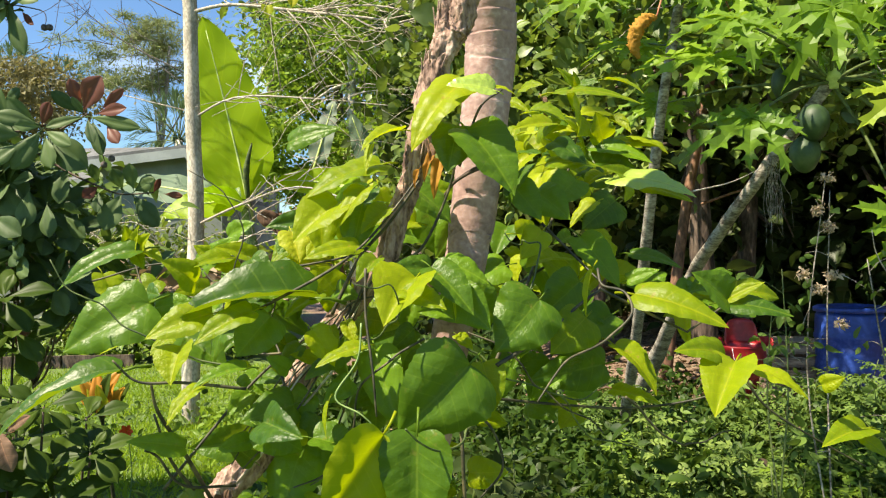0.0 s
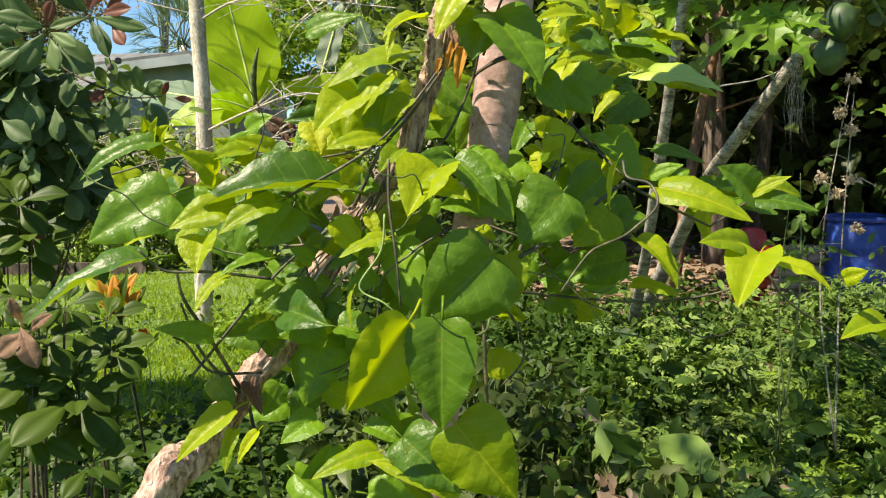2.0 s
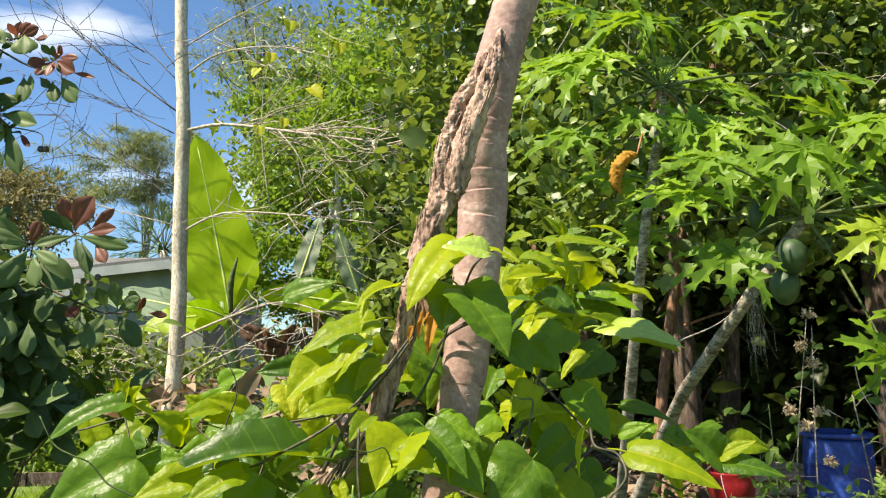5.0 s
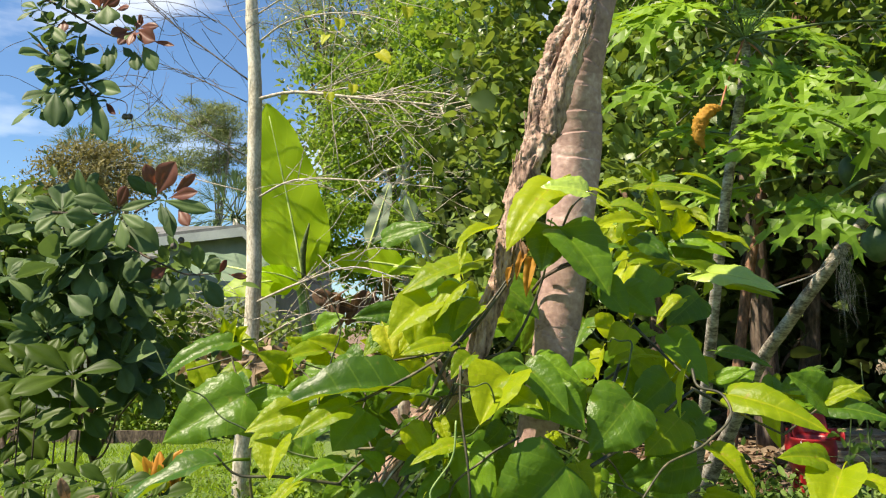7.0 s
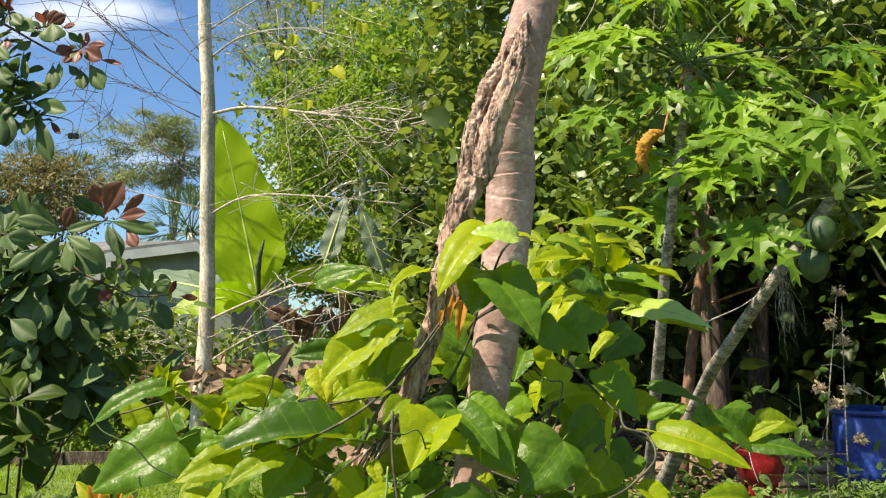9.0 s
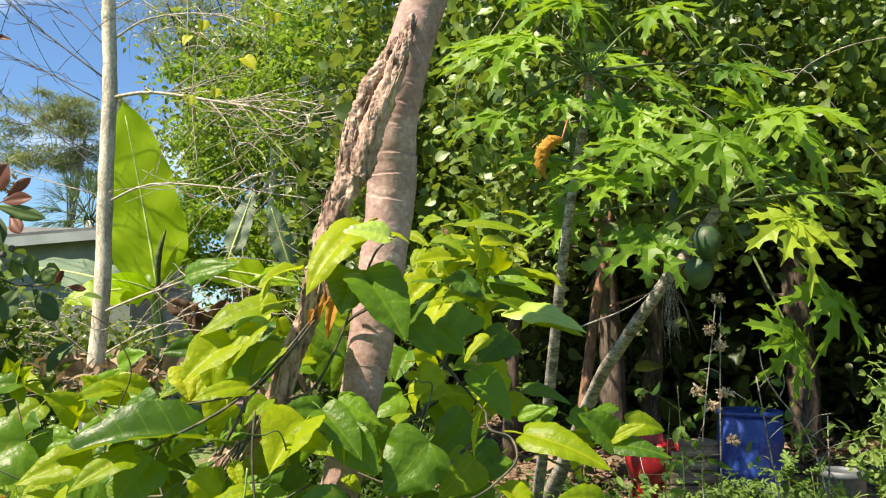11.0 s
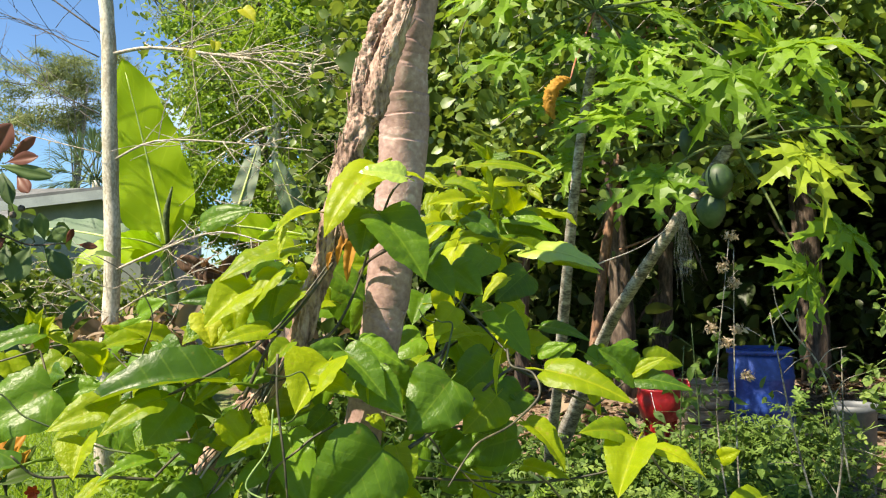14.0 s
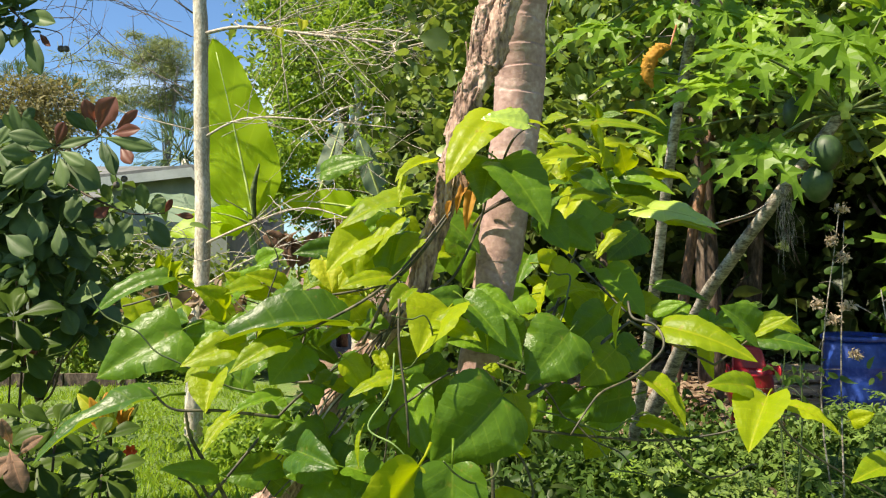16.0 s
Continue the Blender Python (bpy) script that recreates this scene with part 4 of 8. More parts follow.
def bough(pts, r, mat=TWIG, twigs=5, wild=0.25):
    p = [np.array(q) for q in pts]
    line = spline(p, 20)
    r = r * (0.95 if mat is TWIG else 0.75)
    lines = [(p, [r, r * 0.75, r * 0.4])]
    for k in range(twigs):
        i = int(5 + 14 * rng.random())
        d = line[i] - line[i - 4]
        d = d / np.linalg.norm(d)
        e = line[i] + d * (0.3 + 0.5 * rng.random()) + rng.normal(size=3) * wild
        lines.append(([line[i], (line[i] + e) / 2 + rng.normal(size=3) * 0.05, e], [r * 0.4, r * 0.3, r * 0.12]))
    join_tubes("branch", lines, mat, bare, 5)


bough([(-3.321, 10.576, 4.937), (-2.718, 10.376, 4.967), (-1.738, 10.076, 4.773), (-0.668, 9.776, 4.561), (0.161, 9.576, 4.313)], 0.028, twigs=24, wild=0.35)
bough([(-1.738, 10.076, 4.773), (-0.821, 9.876, 4.779), (-0.086, 9.676, 4.526), (0.265, 9.576, 4.167)], 0.014, twigs=16, wild=0.3)
bough([(-3.328, 10.576, 3.504), (-2.698, 10.376, 3.736), (-1.746, 10.176, 3.681), (-0.465, 9.976, 3.511)], 0.018, twigs=7)
bough([(-3.332, 10.576, 2.050), (-2.574, 10.276, 2.333), (-1.813, 9.976, 2.513), (-1.102, 9.776, 2.315)], 0.020, twigs=6)
bough([(-3.282, 10.576, 1.504), (-2.740, 10.376, 1.801), (-2.029, 10.176, 2.087)], 0.015, twigs=4)
bough([(-3.323, 10.576, 5.753), (-2.814, 10.376, 5.980), (-1.994, 10.176, 6.001), (-1.127, 9.976, 5.737)], 0.017, twigs=6)
bough([(-3.349, 10.576, 6.165), (-2.666, 10.376, 6.483), (-1.770, 10.176, 6.867)], 0.015, twigs=5)
bough([(-3.446, 10.576, 5.223), (-4.215, 10.676, 5.801), (-4.882, 10.776, 6.351), (-5.616, 10.876, 7.090)], 0.018, TWIG_DARK, 18)
bough([(-3.462, 10.576, 4.899), (-4.279, 10.776, 5.338), (-5.110, 10.976, 5.709)], 0.014, TWIG_DARK, 16)
bough([(-3.460, 10.576, 4.137), (-4.459, 10.876, 4.707), (-5.311, 11.076, 5.447)], 0.013, TWIG_DARK, 16)
bough([(-3.447, 10.576, 3.623), (-4.312, 10.776, 3.867), (-4.840, 10.876, 4.055)], 0.010, TWIG, 5)
bough([(-3.456, 10.576, 3.978), (-4.010, 10.776, 4.431), (-4.466, 10.876, 4.914)], 0.010, TWIG_DARK, 5)
bough([(-3.457, 10.576, 5.672), (-3.979, 10.776, 6.170), (-4.512, 10.876, 6.302), (-5.048, 10.976, 6.264)], 0.012, TWIG_DARK, 7)
bough([(-3.461, 10.576, 5.837), (-3.786, 10.676, 6.295), (-4.001, 10.776, 6.935)], 0.013, TWIG_DARK, 6)
bough([(-3.411, 10.576, 1.505), (-3.715, 10.376, 1.811), (-4.021, 10.176, 2.108), (-4.659, 9.976, 1.894)], 0.014, TWIG, 6)
bough([(-3.562, 10.599, 1.130), (-4.195, 10.199, 1.845), (-4.806, 9.999, 1.633)], 0.011, TWIG, 6)


def wiry_twigs(n, a, b, spread, length, mat=TWIG, r=0.006):
    """Loose curling twigs along the way from a to b."""
    a, b = np.array(a), np.array(b)
    lines = []
    for k in range(n):
        p = a + (b - a) * rng.random() + rng.normal(size=3) * spread
        d = unit((b - a) * (1 if rng.random() > 0.35 else -1) / np.linalg.norm(b - a) + rng.normal(size=3) * np.array([0.5, 0.4, 0.6]))
        L = length * (0.5 + rng.random())
        q = [p]
        for j in range(4):
            d = unit(d + rng.normal(size=3) * 0.35 + np.array([0, 0, -0.06]))
            q.append(q[-1] + d * L / 4)
        lines.append((q, [r, r * 0.7, r * 0.35]))
    ob = join_tubes("twig_tangle", lines, mat, bare, 4)
    tagged(ob, "tangle of wiry dry twigs", kind="stuff")


wiry_twigs(64, (-1.737, 10.076, 4.734), (0.267, 9.576, 4.275), 0.22, 1.3)
wiry_twigs(26, (-2.414, 10.476, 3.750), (-0.685, 9.976, 3.491), 0.25, 0.9)
wiry_twigs(30, (-2.348, 10.276, 2.204), (-1.102, 9.776, 2.209), 0.28, 0.9)
wiry_twigs(26, (-3.443, 10.476, 1.658), (-4.873, 9.976, 1.825), 0.25, 0.9)
wiry_twigs(46, (-3.545, 10.676, 4.725), (-5.811, 10.976, 6.619), 0.55, 1.5, TWIG_DARK, 0.0065)
wiry_twigs(26, (-3.078, 10.476, 6.039), (-0.827, 9.976, 5.811), 0.3, 1.0)


# ---- banana plants ----
def blade(parent, base, tip, width, mat, roll=0, curl=25, facing=(0, -1, 0), tears=0, name="leaf", label=""):
    """A banana blade with a raised midrib, a gentle wave and torn edges."""
    b, e = Vector(base), Vector(tip)
    m = leaf_matrix(b, e, roll, facing)
    L = (e - b).length
    nu, nv = 40, 4
    verts, faces, uvs = [], [], []
    cut = {int(4 + (nu - 8) * rng.random()): (1 if rng.random() > 0.5 else -1) for _ in range(tears)}
    x = z = 0.0
    for i in range(nu + 1):
        u = i / nu
        a = radians(curl) * (u - 0.3)
        if i:
            x += math.cos(a) / nu
            z -= math.sin(a) / nu
        h = width / L / 2 * min(1, (u / 0.16) ** 0.6) * (max(0.0, 1 - u ** 3.2) ** 0.75)
        for j in range(-nv, nv + 1):
            v = j / nv
            hh = h * (0.45 if i in cut and cut[i] * v > 0.3 else 1)
            verts.append(m @ Vector((x, v * hh, z + abs(v) * hh * 0.1 - 0.06 * hh * v * v + 0.012 * math.sin(u * 23 + v * 2) * abs(v))) - parent.location)
            uvs.append((u, v * 0.5))
    row = 2 * nv + 1
    for i in range(nu):
        for j in range(row - 1):
            q = i * row + j
            faces.append((q, q + row, q + row + 1, q + 1))
    ob = mesh_ob(name, verts, faces, mat, parent, label, uvs=uvs)
    line = [m @ Vector((-0.12, 0, -0.02)) - parent.location] + [verts[i * row + nv] for i in range(1, nu, 4)]
    v, f = tube_data([np.array(q) for q in line], [0.024, 0.02, 0.012, 0.005], 6)
    rib = mesh_ob("midrib", v, f, MIDRIB, ob)
    return ob


banana = thing("banana_plant", (-2.726, 11.476, 1.062), "banana plant with one tall bright green blade", "banana plant")
tube("stem", [(-2.683, 11.476, 0.980), (-2.762, 11.476, 1.797), (-2.958, 11.476, 2.627)], [0.1, 0.08, 0.045], GREENSTEM, banana, 10, 14, 0.06, 4.0)
blade(banana, (-2.818, 11.426, 2.456), (-3.411, 11.476, 5.130), 1.2, BANANA, roll=-16, curl=-6, label="tall upright sunlit banana blade")
blade(banana, (-2.929, 11.376, 2.414), (-3.942, 10.976, 2.325), 0.6, BANANA, roll=38, curl=40)
blade(banana, (-2.846, 11.376, 2.372), (-3.350, 10.976, 2.598), 0.5, BANANA, roll=60, curl=35)
blade(banana, (-3.374, 11.776, 2.481), (-5.140, 12.176, 2.894), 0.6, BANANA_GREY, roll=40, curl=25, tears=3)
tube("rolled_leaf", [(-2.797, 11.376, 2.454), (-2.788, 11.276, 2.859), (-2.691, 11.226, 3.249)], [0.03, 0.05, 0.012], PETIOLE, banana, 8, 12, 0.1, 4.0, label="rolled dark green new leaf")
banana_two = thing("banana_plant", (-1.600, 11.976, 1.356), "banana plant with waxy grey-green torn blades", "banana plant")
tube("stem", [(-1.600, 11.976, 1.271), (-1.620, 11.976, 2.127), (-1.658, 11.976, 2.822)], [0.11, 0.09, 0.05], BROWN, banana_two, 10, 14, 0.08, 4.0)
blade(banana_two, (-1.912, 11.976, 2.999), (-1.618, 12.176, 4.050), 0.33, BANANA_PALE, roll=-10, curl=10, tears=2)
blade(banana_two, (-1.008, 11.900, 2.837), (-1.337, 11.800, 3.752), 0.36, BANANA_GREY, roll=-12, curl=8, tears=2)
blade(banana_two, (-1.322, 11.776, 2.630), (-2.438, 11.576, 2.797), 0.5, BANANA, roll=25, curl=30)
blade(banana_two, (-1.579, 11.776, 2.633), (-0.782, 11.376, 2.597), 0.45, BANANA, roll=50, curl=30)
for q in range(7):
    px = rng.random()
    b = np.array((-2.679, 11.376, 2.246)) * (1 - px) + np.array((-1.635, 11.576, 2.284)) * px
    e = b + np.array([rng.normal() * 0.25, -0.25 * rng.random(), -0.25 - 0.3 * rng.random()])
    leaf(banana_two, b, e, 0.45, 40 * rng.normal(), 30, 60, BROWN, "long", 0.25, "withered_leaf", "withered brown hanging banana leaf", 0.1, q % 4, False)

creeper = thing("creeper", (-1.928, 9.576, 3.689), "few large yellowing heart-shaped creeper leaves in the twigs", "creeper")
for b, e in (((-1.722, 9.576, 6.099), (-1.731, 9.476, 5.802)), ((-1.769, 9.576, 4.804), (-1.777, 9.476, 4.570)), ((-2.082, 9.576, 4.705), (-2.114, 9.476, 4.444)), ((-1.949, 9.576, 5.666), (-1.984, 9.476, 5.405)), ((-2.106, 9.576, 5.459), (-2.139, 9.476, 5.245)), ((-1.442, 9.576, 5.213), (-1.383, 9.476, 4.957)), ((-1.083, 9.576, 5.805), (-1.143, 9.476, 5.505))):
    b, e = np.array(b), np.array(e)
    leaf(creeper, b, b + (e - b) * 0.68 + np.array([0.05 * rng.normal(), 0, 0]), 0.8, 25, 10, 20, YELLOW, "heart", 0.06, teeth=False)
join_tubes("stem", [([(-1.928, 9.576, 3.689), (-2.056, 9.626, 4.646), (-1.994, 9.626, 5.536), (-1.709, 9.626, 6.213)], [0.008, 0.006, 0.004]), ([(-1.994, 9.626, 5.536), (-1.521, 9.626, 5.231), (-1.089, 9.626, 5.826)], [0.005, 0.004, 0.003])], TWIG, creeper, 5)

# heap of dry fronds under the bananas
pts = np.array((-2.939, 10.876, 1.297)) + rng.normal(size=(230, 3)) * np.array([0.9, 0.5, 0.14])
heap = foliage("dry_leaf_heap", pts, 0.26, BROWN_STUFF, width=0.4, up=0.6)
tagged(heap, "heap of dry brown banana leaves and fronds", "garden waste", kind="stuff")


# ---- broad-leaved vine over the trunk ----
vine = thing("vine", (-0.1, 1.25, gz(-0.1, 1.25)), "sprawling vine with large glossy heart-shaped green leaves", "vine")


leaf_no = [0]


def V(base, tip, w=0.6, roll=30, fold=15, curl=25, mat=None, **k):
    leaf_no[0] += 1
    k.setdefault("seed", leaf_no[0] % 9)
    k.setdefault("wave", (0.05, 0.09, 0.07)[leaf_no[0] % 3])
    leaf(vine, base, tip, w, roll + 9 * math.sin(2.1 * leaf_no[0]), fold, curl, mat, **k)


# shoot over the lawn
V((-0.432, 1.160, 1.668), (-0.545, 1.120, 1.603), 0.8, 16, 18, 16)
V((-0.438, 1.200, 1.658), (-0.368, 1.200, 1.666), 0.6, 30, 10, 15)
V((-0.180, 1.100, 1.676), (-0.378, 1.060, 1.664), 0.5, 62, 34, 42)
V((-0.427, 1.040, 1.587), (-0.572, 0.980, 1.525), 0.44, 62, 34, 40)
V((-0.461, 1.200, 1.746), (-0.575, 1.160, 1.696), 0.48, 58, 32, 36)
V((-0.472, 1.220, 1.752), (-0.423, 1.200, 1.727), 0.5, 50, 20, 30, YOUNG_SUNLIT)
V((-0.477, 1.220, 1.739), (-0.483, 1.200, 1.784), 0.7, 20, 28, 10, YOUNG_SUNLIT)
V((-0.477, 1.220, 1.739), (-0.441, 1.190, 1.771), 0.65, 25, 28, 10, YOUNG_SUNLIT)
V((-0.472, 1.210, 1.740), (-0.461, 1.200, 1.785), 0.55, 30, 30, 10, YOUNG_SUNLIT)
V((-0.465, 1.200, 1.736), (-0.447, 1.180, 1.718), 0.8, 20, 30, 10, YOUNG_SUNLIT)
V((-0.316, 1.080, 1.658), (-0.397, 1.040, 1.631), 0.62, 42, 18, 28, YOUNG_SUNLIT)
V((-0.353, 1.060, 1.616), (-0.356, 1.020, 1.571), 1, 16, 22, 22, YOUNG_SUNLIT)
V((-0.373, 1.080, 1.626), (-0.396, 1.060, 1.605), 0.8, 30, 18, 20, YOUNG_SUNLIT)
V((-0.256, 1.060, 1.662), (-0.327, 1.020, 1.625), 0.52, 48, 24, 30, YOUNG_SUNLIT)
V((-0.239, 1.090, 1.652), (-0.282, 1.070, 1.599), 1.05, 6, 12, 16)
V((-0.272, 1.200, 1.675), (-0.346, 1.170, 1.642), 0.8, 22, 10, 16)
V((-0.217, 1.220, 1.691), (-0.286, 1.180, 1.676), 0.6, 40, 12, 20)
V((-0.260, 1.040, 1.588), (-0.322, 1.000, 1.574), 0.4, 62, 22, 34)
V((-0.316, 1.020, 1.568), (-0.350, 0.980, 1.530), 0.5, 40, 26, 36, YOUNG_SUNLIT)
V((-0.208, 1.090, 1.529), (-0.273, 1.050, 1.514), 0.8, 30, 14, 22)
V((-0.192, 1.120, 1.540), (-0.234, 1.100, 1.496), 0.8, 10, 12, 20)
V((-0.109, 1.070, 1.611), (-0.172, 1.040, 1.590), 0.46, 52, 20, 26, YOUNG_SUNLIT)
V((-0.098, 1.130, 1.597), (-0.062, 1.080, 1.493), 0.56, 2, 16, 18)
V((-0.154, 1.050, 1.540), (-0.157, 1.030, 1.494), 0.3, 60, 20, 20, YOUNG_SUNLIT)
V((-0.350, 1.060, 1.480), (-0.413, 1.020, 1.500), 0.46, 38, 14, 24)
V((-0.267, 1.080, 1.483), (-0.306, 1.050, 1.477), 0.6, 40, 20, 24)
V((-0.338, 1.260, 1.731), (-0.397, 1.220, 1.719), 0.6, 50, 18, 24, YOUNG_SUNLIT)
V((-0.363, 1.340, 1.766), (-0.314, 1.320, 1.790), 0.8, 24, 26, 16)
V((-0.367, 1.300, 1.726), (-0.404, 1.280, 1.753), 0.7, 36, 20, 18, YOUNG_SUNLIT)
V((-0.300, 1.280, 1.727), (-0.358, 1.240, 1.752), 0.55, 50, 16, 20, YOUNG_SUNLIT)
V((-0.222, 1.260, 1.726), (-0.267, 1.220, 1.750), 0.6, 46, 20, 22, YOUNG_SUNLIT)
V((-0.210, 1.220, 1.749), (-0.221, 1.200, 1.771), 0.8, 24, 20, 20, YELLOW)
V((-0.178, 1.200, 1.723), (-0.231, 1.160, 1.720), 0.6, 48, 18, 22, YELLOW)
V((-0.271, 1.100, 1.584), (-0.296, 1.080, 1.579), 0.6, 40, 18, 20, YOUNG_SUNLIT)
V((-0.262, 1.160, 1.501), (-0.281, 1.140, 1.538), 0.7, 20, 12, 20)
# crown of the left stem, seen later
V((-0.058, 1.170, 1.918), (-0.116, 1.120, 1.890), 0.46, 60, 22, 44, YOUNG_SUNLIT)
V((-0.088, 1.160, 1.867), (-0.195, 1.120, 1.823), 0.56, 48, 20, 28, YOUNG_SUNLIT)
V((-0.100, 1.140, 1.893), (-0.107, 1.120, 1.850), 0.34, 40, 22, 14, YOUNG_SUNLIT)
V((-0.149, 1.140, 1.811), (-0.210, 1.100, 1.755), 0.8, 28, 20, 22, YOUNG_SUNLIT)
V((-0.108, 1.130, 1.831), (-0.150, 1.100, 1.772), 0.62, 36, 24, 22, YOUNG_SUNLIT)
V((-0.114, 1.150, 1.809), (-0.129, 1.120, 1.736), 0.78, 16, 18, 18)
V((-0.077, 1.140, 1.801), (-0.115, 1.110, 1.765), 0.66, 30, 22, 20, YOUNG_SUNLIT)
V((-0.180, 1.170, 1.808), (-0.172, 1.140, 1.731), 0.7, 10, 22, 18, YOUNG_SUNLIT)
V((-0.117, 1.110, 1.747), (-0.189, 1.070, 1.734), 0.48, 56, 18, 26, YOUNG_SUNLIT)
V((-0.170, 1.200, 1.729), (-0.217, 1.180, 1.756), 0.6, 40, 20, 20, YELLOW)
V((-0.225, 1.180, 1.770), (-0.207, 1.150, 1.725), 0.9, 20, 20, 20, YELLOW)
V((-0.231, 1.180, 1.763), (-0.241, 1.160, 1.736), 0.8, 20, 14, 16)
V((-0.090, 1.100, 1.729), (-0.118, 1.070, 1.699), 0.7, 30, 24, 20, YOUNG_SUNLIT)
V((-0.175, 1.120, 1.681), (-0.219, 1.080, 1.652), 0.62, 44, 18, 22, YOUNG_SUNLIT)
V((-0.234, 1.220, 1.909), (-0.151, 1.200, 1.931), 0.5, 40, 14, 22)
V((-0.383, 1.300, 1.731), (-0.302, 1.280, 1.750), 0.5, 40, 20, 20, YOUNG_SUNLIT)
V((-0.398, 1.300, 1.712), (-0.340, 1.280, 1.766), 0.6, 24, 22, 14)
# round the trunk
V((0.038, 1.130, 1.981), (-0.046, 1.060, 1.882), 0.52, 46, 18, 46, YOUNG_SUNLIT)
V((0.075, 1.080, 1.958), (0.009, 1.070, 1.968), 0.7, 42, 8, 30, SHINY)
V((0.070, 1.100, 1.968), (0.106, 1.080, 1.954), 0.46, 60, 14, 30, YOUNG_SUNLIT)
V((0.025, 1.110, 1.914), (0.010, 1.080, 1.847), 0.96, 14, 20, 18)
V((0.038, 1.100, 1.908), (0.102, 1.050, 1.814), 0.74, 30, 12, 26)
V((-0.026, 1.340, 1.811), (0.001, 1.340, 1.723), 0.8, 0, 10, 12)
V((0.029, 1.340, 1.800), (-0.010, 1.320, 1.724), 0.6, 0, 12, 12)
V((-0.036, 1.080, 1.703), (-0.078, 1.020, 1.644), 1.05, 30, 30, 18, YOUNG_SUNLIT)
V((-0.054, 1.060, 1.688), (0.006, 1.020, 1.664), 0.62, 40, 22, 16, YOUNG_SUNLIT)
V((-0.016, 1.120, 1.715), (-0.078, 1.090, 1.712), 0.6, 34, 18, 20)
V((-0.015, 1.090, 1.716), (0.044, 1.050, 1.654), 0.58, 30, 14, 26)
V((0.004, 1.160, 1.724), (0.070, 1.140, 1.690), 0.62, 30, 12, 20)
V((0.015, 1.100, 1.682), (0.065, 1.070, 1.630), 0.8, 14, 18, 18)
V((0.012, 1.080, 1.676), (0.018, 1.070, 1.641), 0.26, 60, 20, 10, YOUNG_SUNLIT)
V((0.138, 1.120, 1.667), (0.073, 1.090, 1.597), 1.02, 4, 12, 14)
V((0.035, 1.050, 1.587), (-0.061, 1.020, 1.500), 1, 6, 16, 16)
V((0.054, 1.090, 1.582), (0.069, 1.060, 1.522), 0.8, 10, 14, 16, YOUNG_SUNLIT)
V((0.020, 1.120, 1.619), (0.042, 1.100, 1.600), 0.7, 40, 14, 20, YOUNG_SUNLIT)
V((-0.073, 0.940, 1.521), (-0.151, 0.930, 1.410), 0.74, -10, 24, 10, YOUNG_SUNLIT)
V((-0.033, 0.950, 1.520), (-0.035, 0.930, 1.385), 0.66, 2, 16, 14)
V((-0.018, 0.950, 1.389), (0.058, 0.940, 1.294), 0.86, 0, 10, 14, YOUNG_SUNLIT)
V((-0.087, 0.990, 1.358), (-0.011, 0.950, 1.299), 0.8, 26, 12, 18)
V((-0.136, 1.020, 1.363), (-0.085, 1.000, 1.346), 0.56, 50, 16, 40)
V((-0.120, 1.000, 1.335), (-0.204, 0.960, 1.318), 0.46, 54, 22, 30, YOUNG_SUNLIT)
V((-0.015, 0.980, 1.298), (-0.129, 0.970, 1.338), 0.44, 56, 20, 26, YOUNG_SUNLIT)
V((-0.207, 1.050, 1.362), (-0.255, 1.020, 1.341), 0.8, 36, 14, 40)
V((-0.208, 1.160, 1.460), (-0.239, 1.120, 1.356), 0.78, 0, 8, 14)
V((-0.228, 1.140, 1.381), (-0.259, 1.120, 1.334), 0.8, 0, 10, 14)
V((-0.326, 1.060, 1.373), (-0.398, 1.020, 1.315), 0.46, 40, 20, 20, YOUNG_SUNLIT)
V((-0.323, 1.050, 1.348), (-0.331, 1.020, 1.298), 0.52, 24, 24, 18, YOUNG_SUNLIT)
V((-0.365, 1.100, 1.408), (-0.329, 1.080, 1.373), 0.8, 10, 12, 20)
V((-0.288, 1.040, 1.349), (-0.314, 1.020, 1.311), 0.4, 30, 24, 24, YOUNG_SUNLIT)
V((-0.167, 1.180, 1.383), (-0.106, 1.160, 1.327), 0.7, 0, 10, 18)
V((-0.179, 1.140, 1.360), (-0.226, 1.130, 1.398), 0.7, 14, 16, 20, YOUNG_SUNLIT)
# shoot towards the shade
V((0.218, 1.140, 1.707), (0.202, 1.120, 1.639), 0.3, 74, 24, 14, YOUNG_SUNLIT)
V((0.209, 1.150, 1.637), (0.153, 1.120, 1.589), 0.92, 4, 18, 20, YOUNG_SUNLIT)
V((0.213, 1.220, 1.687), (0.144, 1.200, 1.630), 0.84, 0, 14, 16)
V((0.262, 1.220, 1.634), (0.192, 1.180, 1.595), 0.7, 20, 14, 20)
V((0.254, 1.240, 1.555), (0.132, 1.220, 1.534), 0.58, 2, 12, 18)
V((0.294, 1.200, 1.667), (0.416, 1.130, 1.628), 0.46, 52, 18, 34, YOUNG_SUNLIT)
V((0.438, 1.200, 1.654), (0.377, 1.180, 1.701), 0.8, 24, 16, 22)
V((0.433, 1.200, 1.657), (0.485, 1.180, 1.685), 0.42, 40, 22, 16, YOUNG_SUNLIT)
V((0.431, 1.200, 1.651), (0.521, 1.160, 1.637), 0.44, 54, 16, 28)
V((0.253, 1.160, 1.595), (0.309, 1.110, 1.533), 0.54, 46, 16, 50, YOUNG_SUNLIT)
V((0.252, 1.180, 1.526), (0.317, 1.140, 1.514), 0.46, 56, 16, 26, YOUNG_SUNLIT)
V((0.369, 1.030, 1.596), (0.294, 0.990, 1.614), 0.54, 56, 18, 44, YOUNG_SUNLIT)
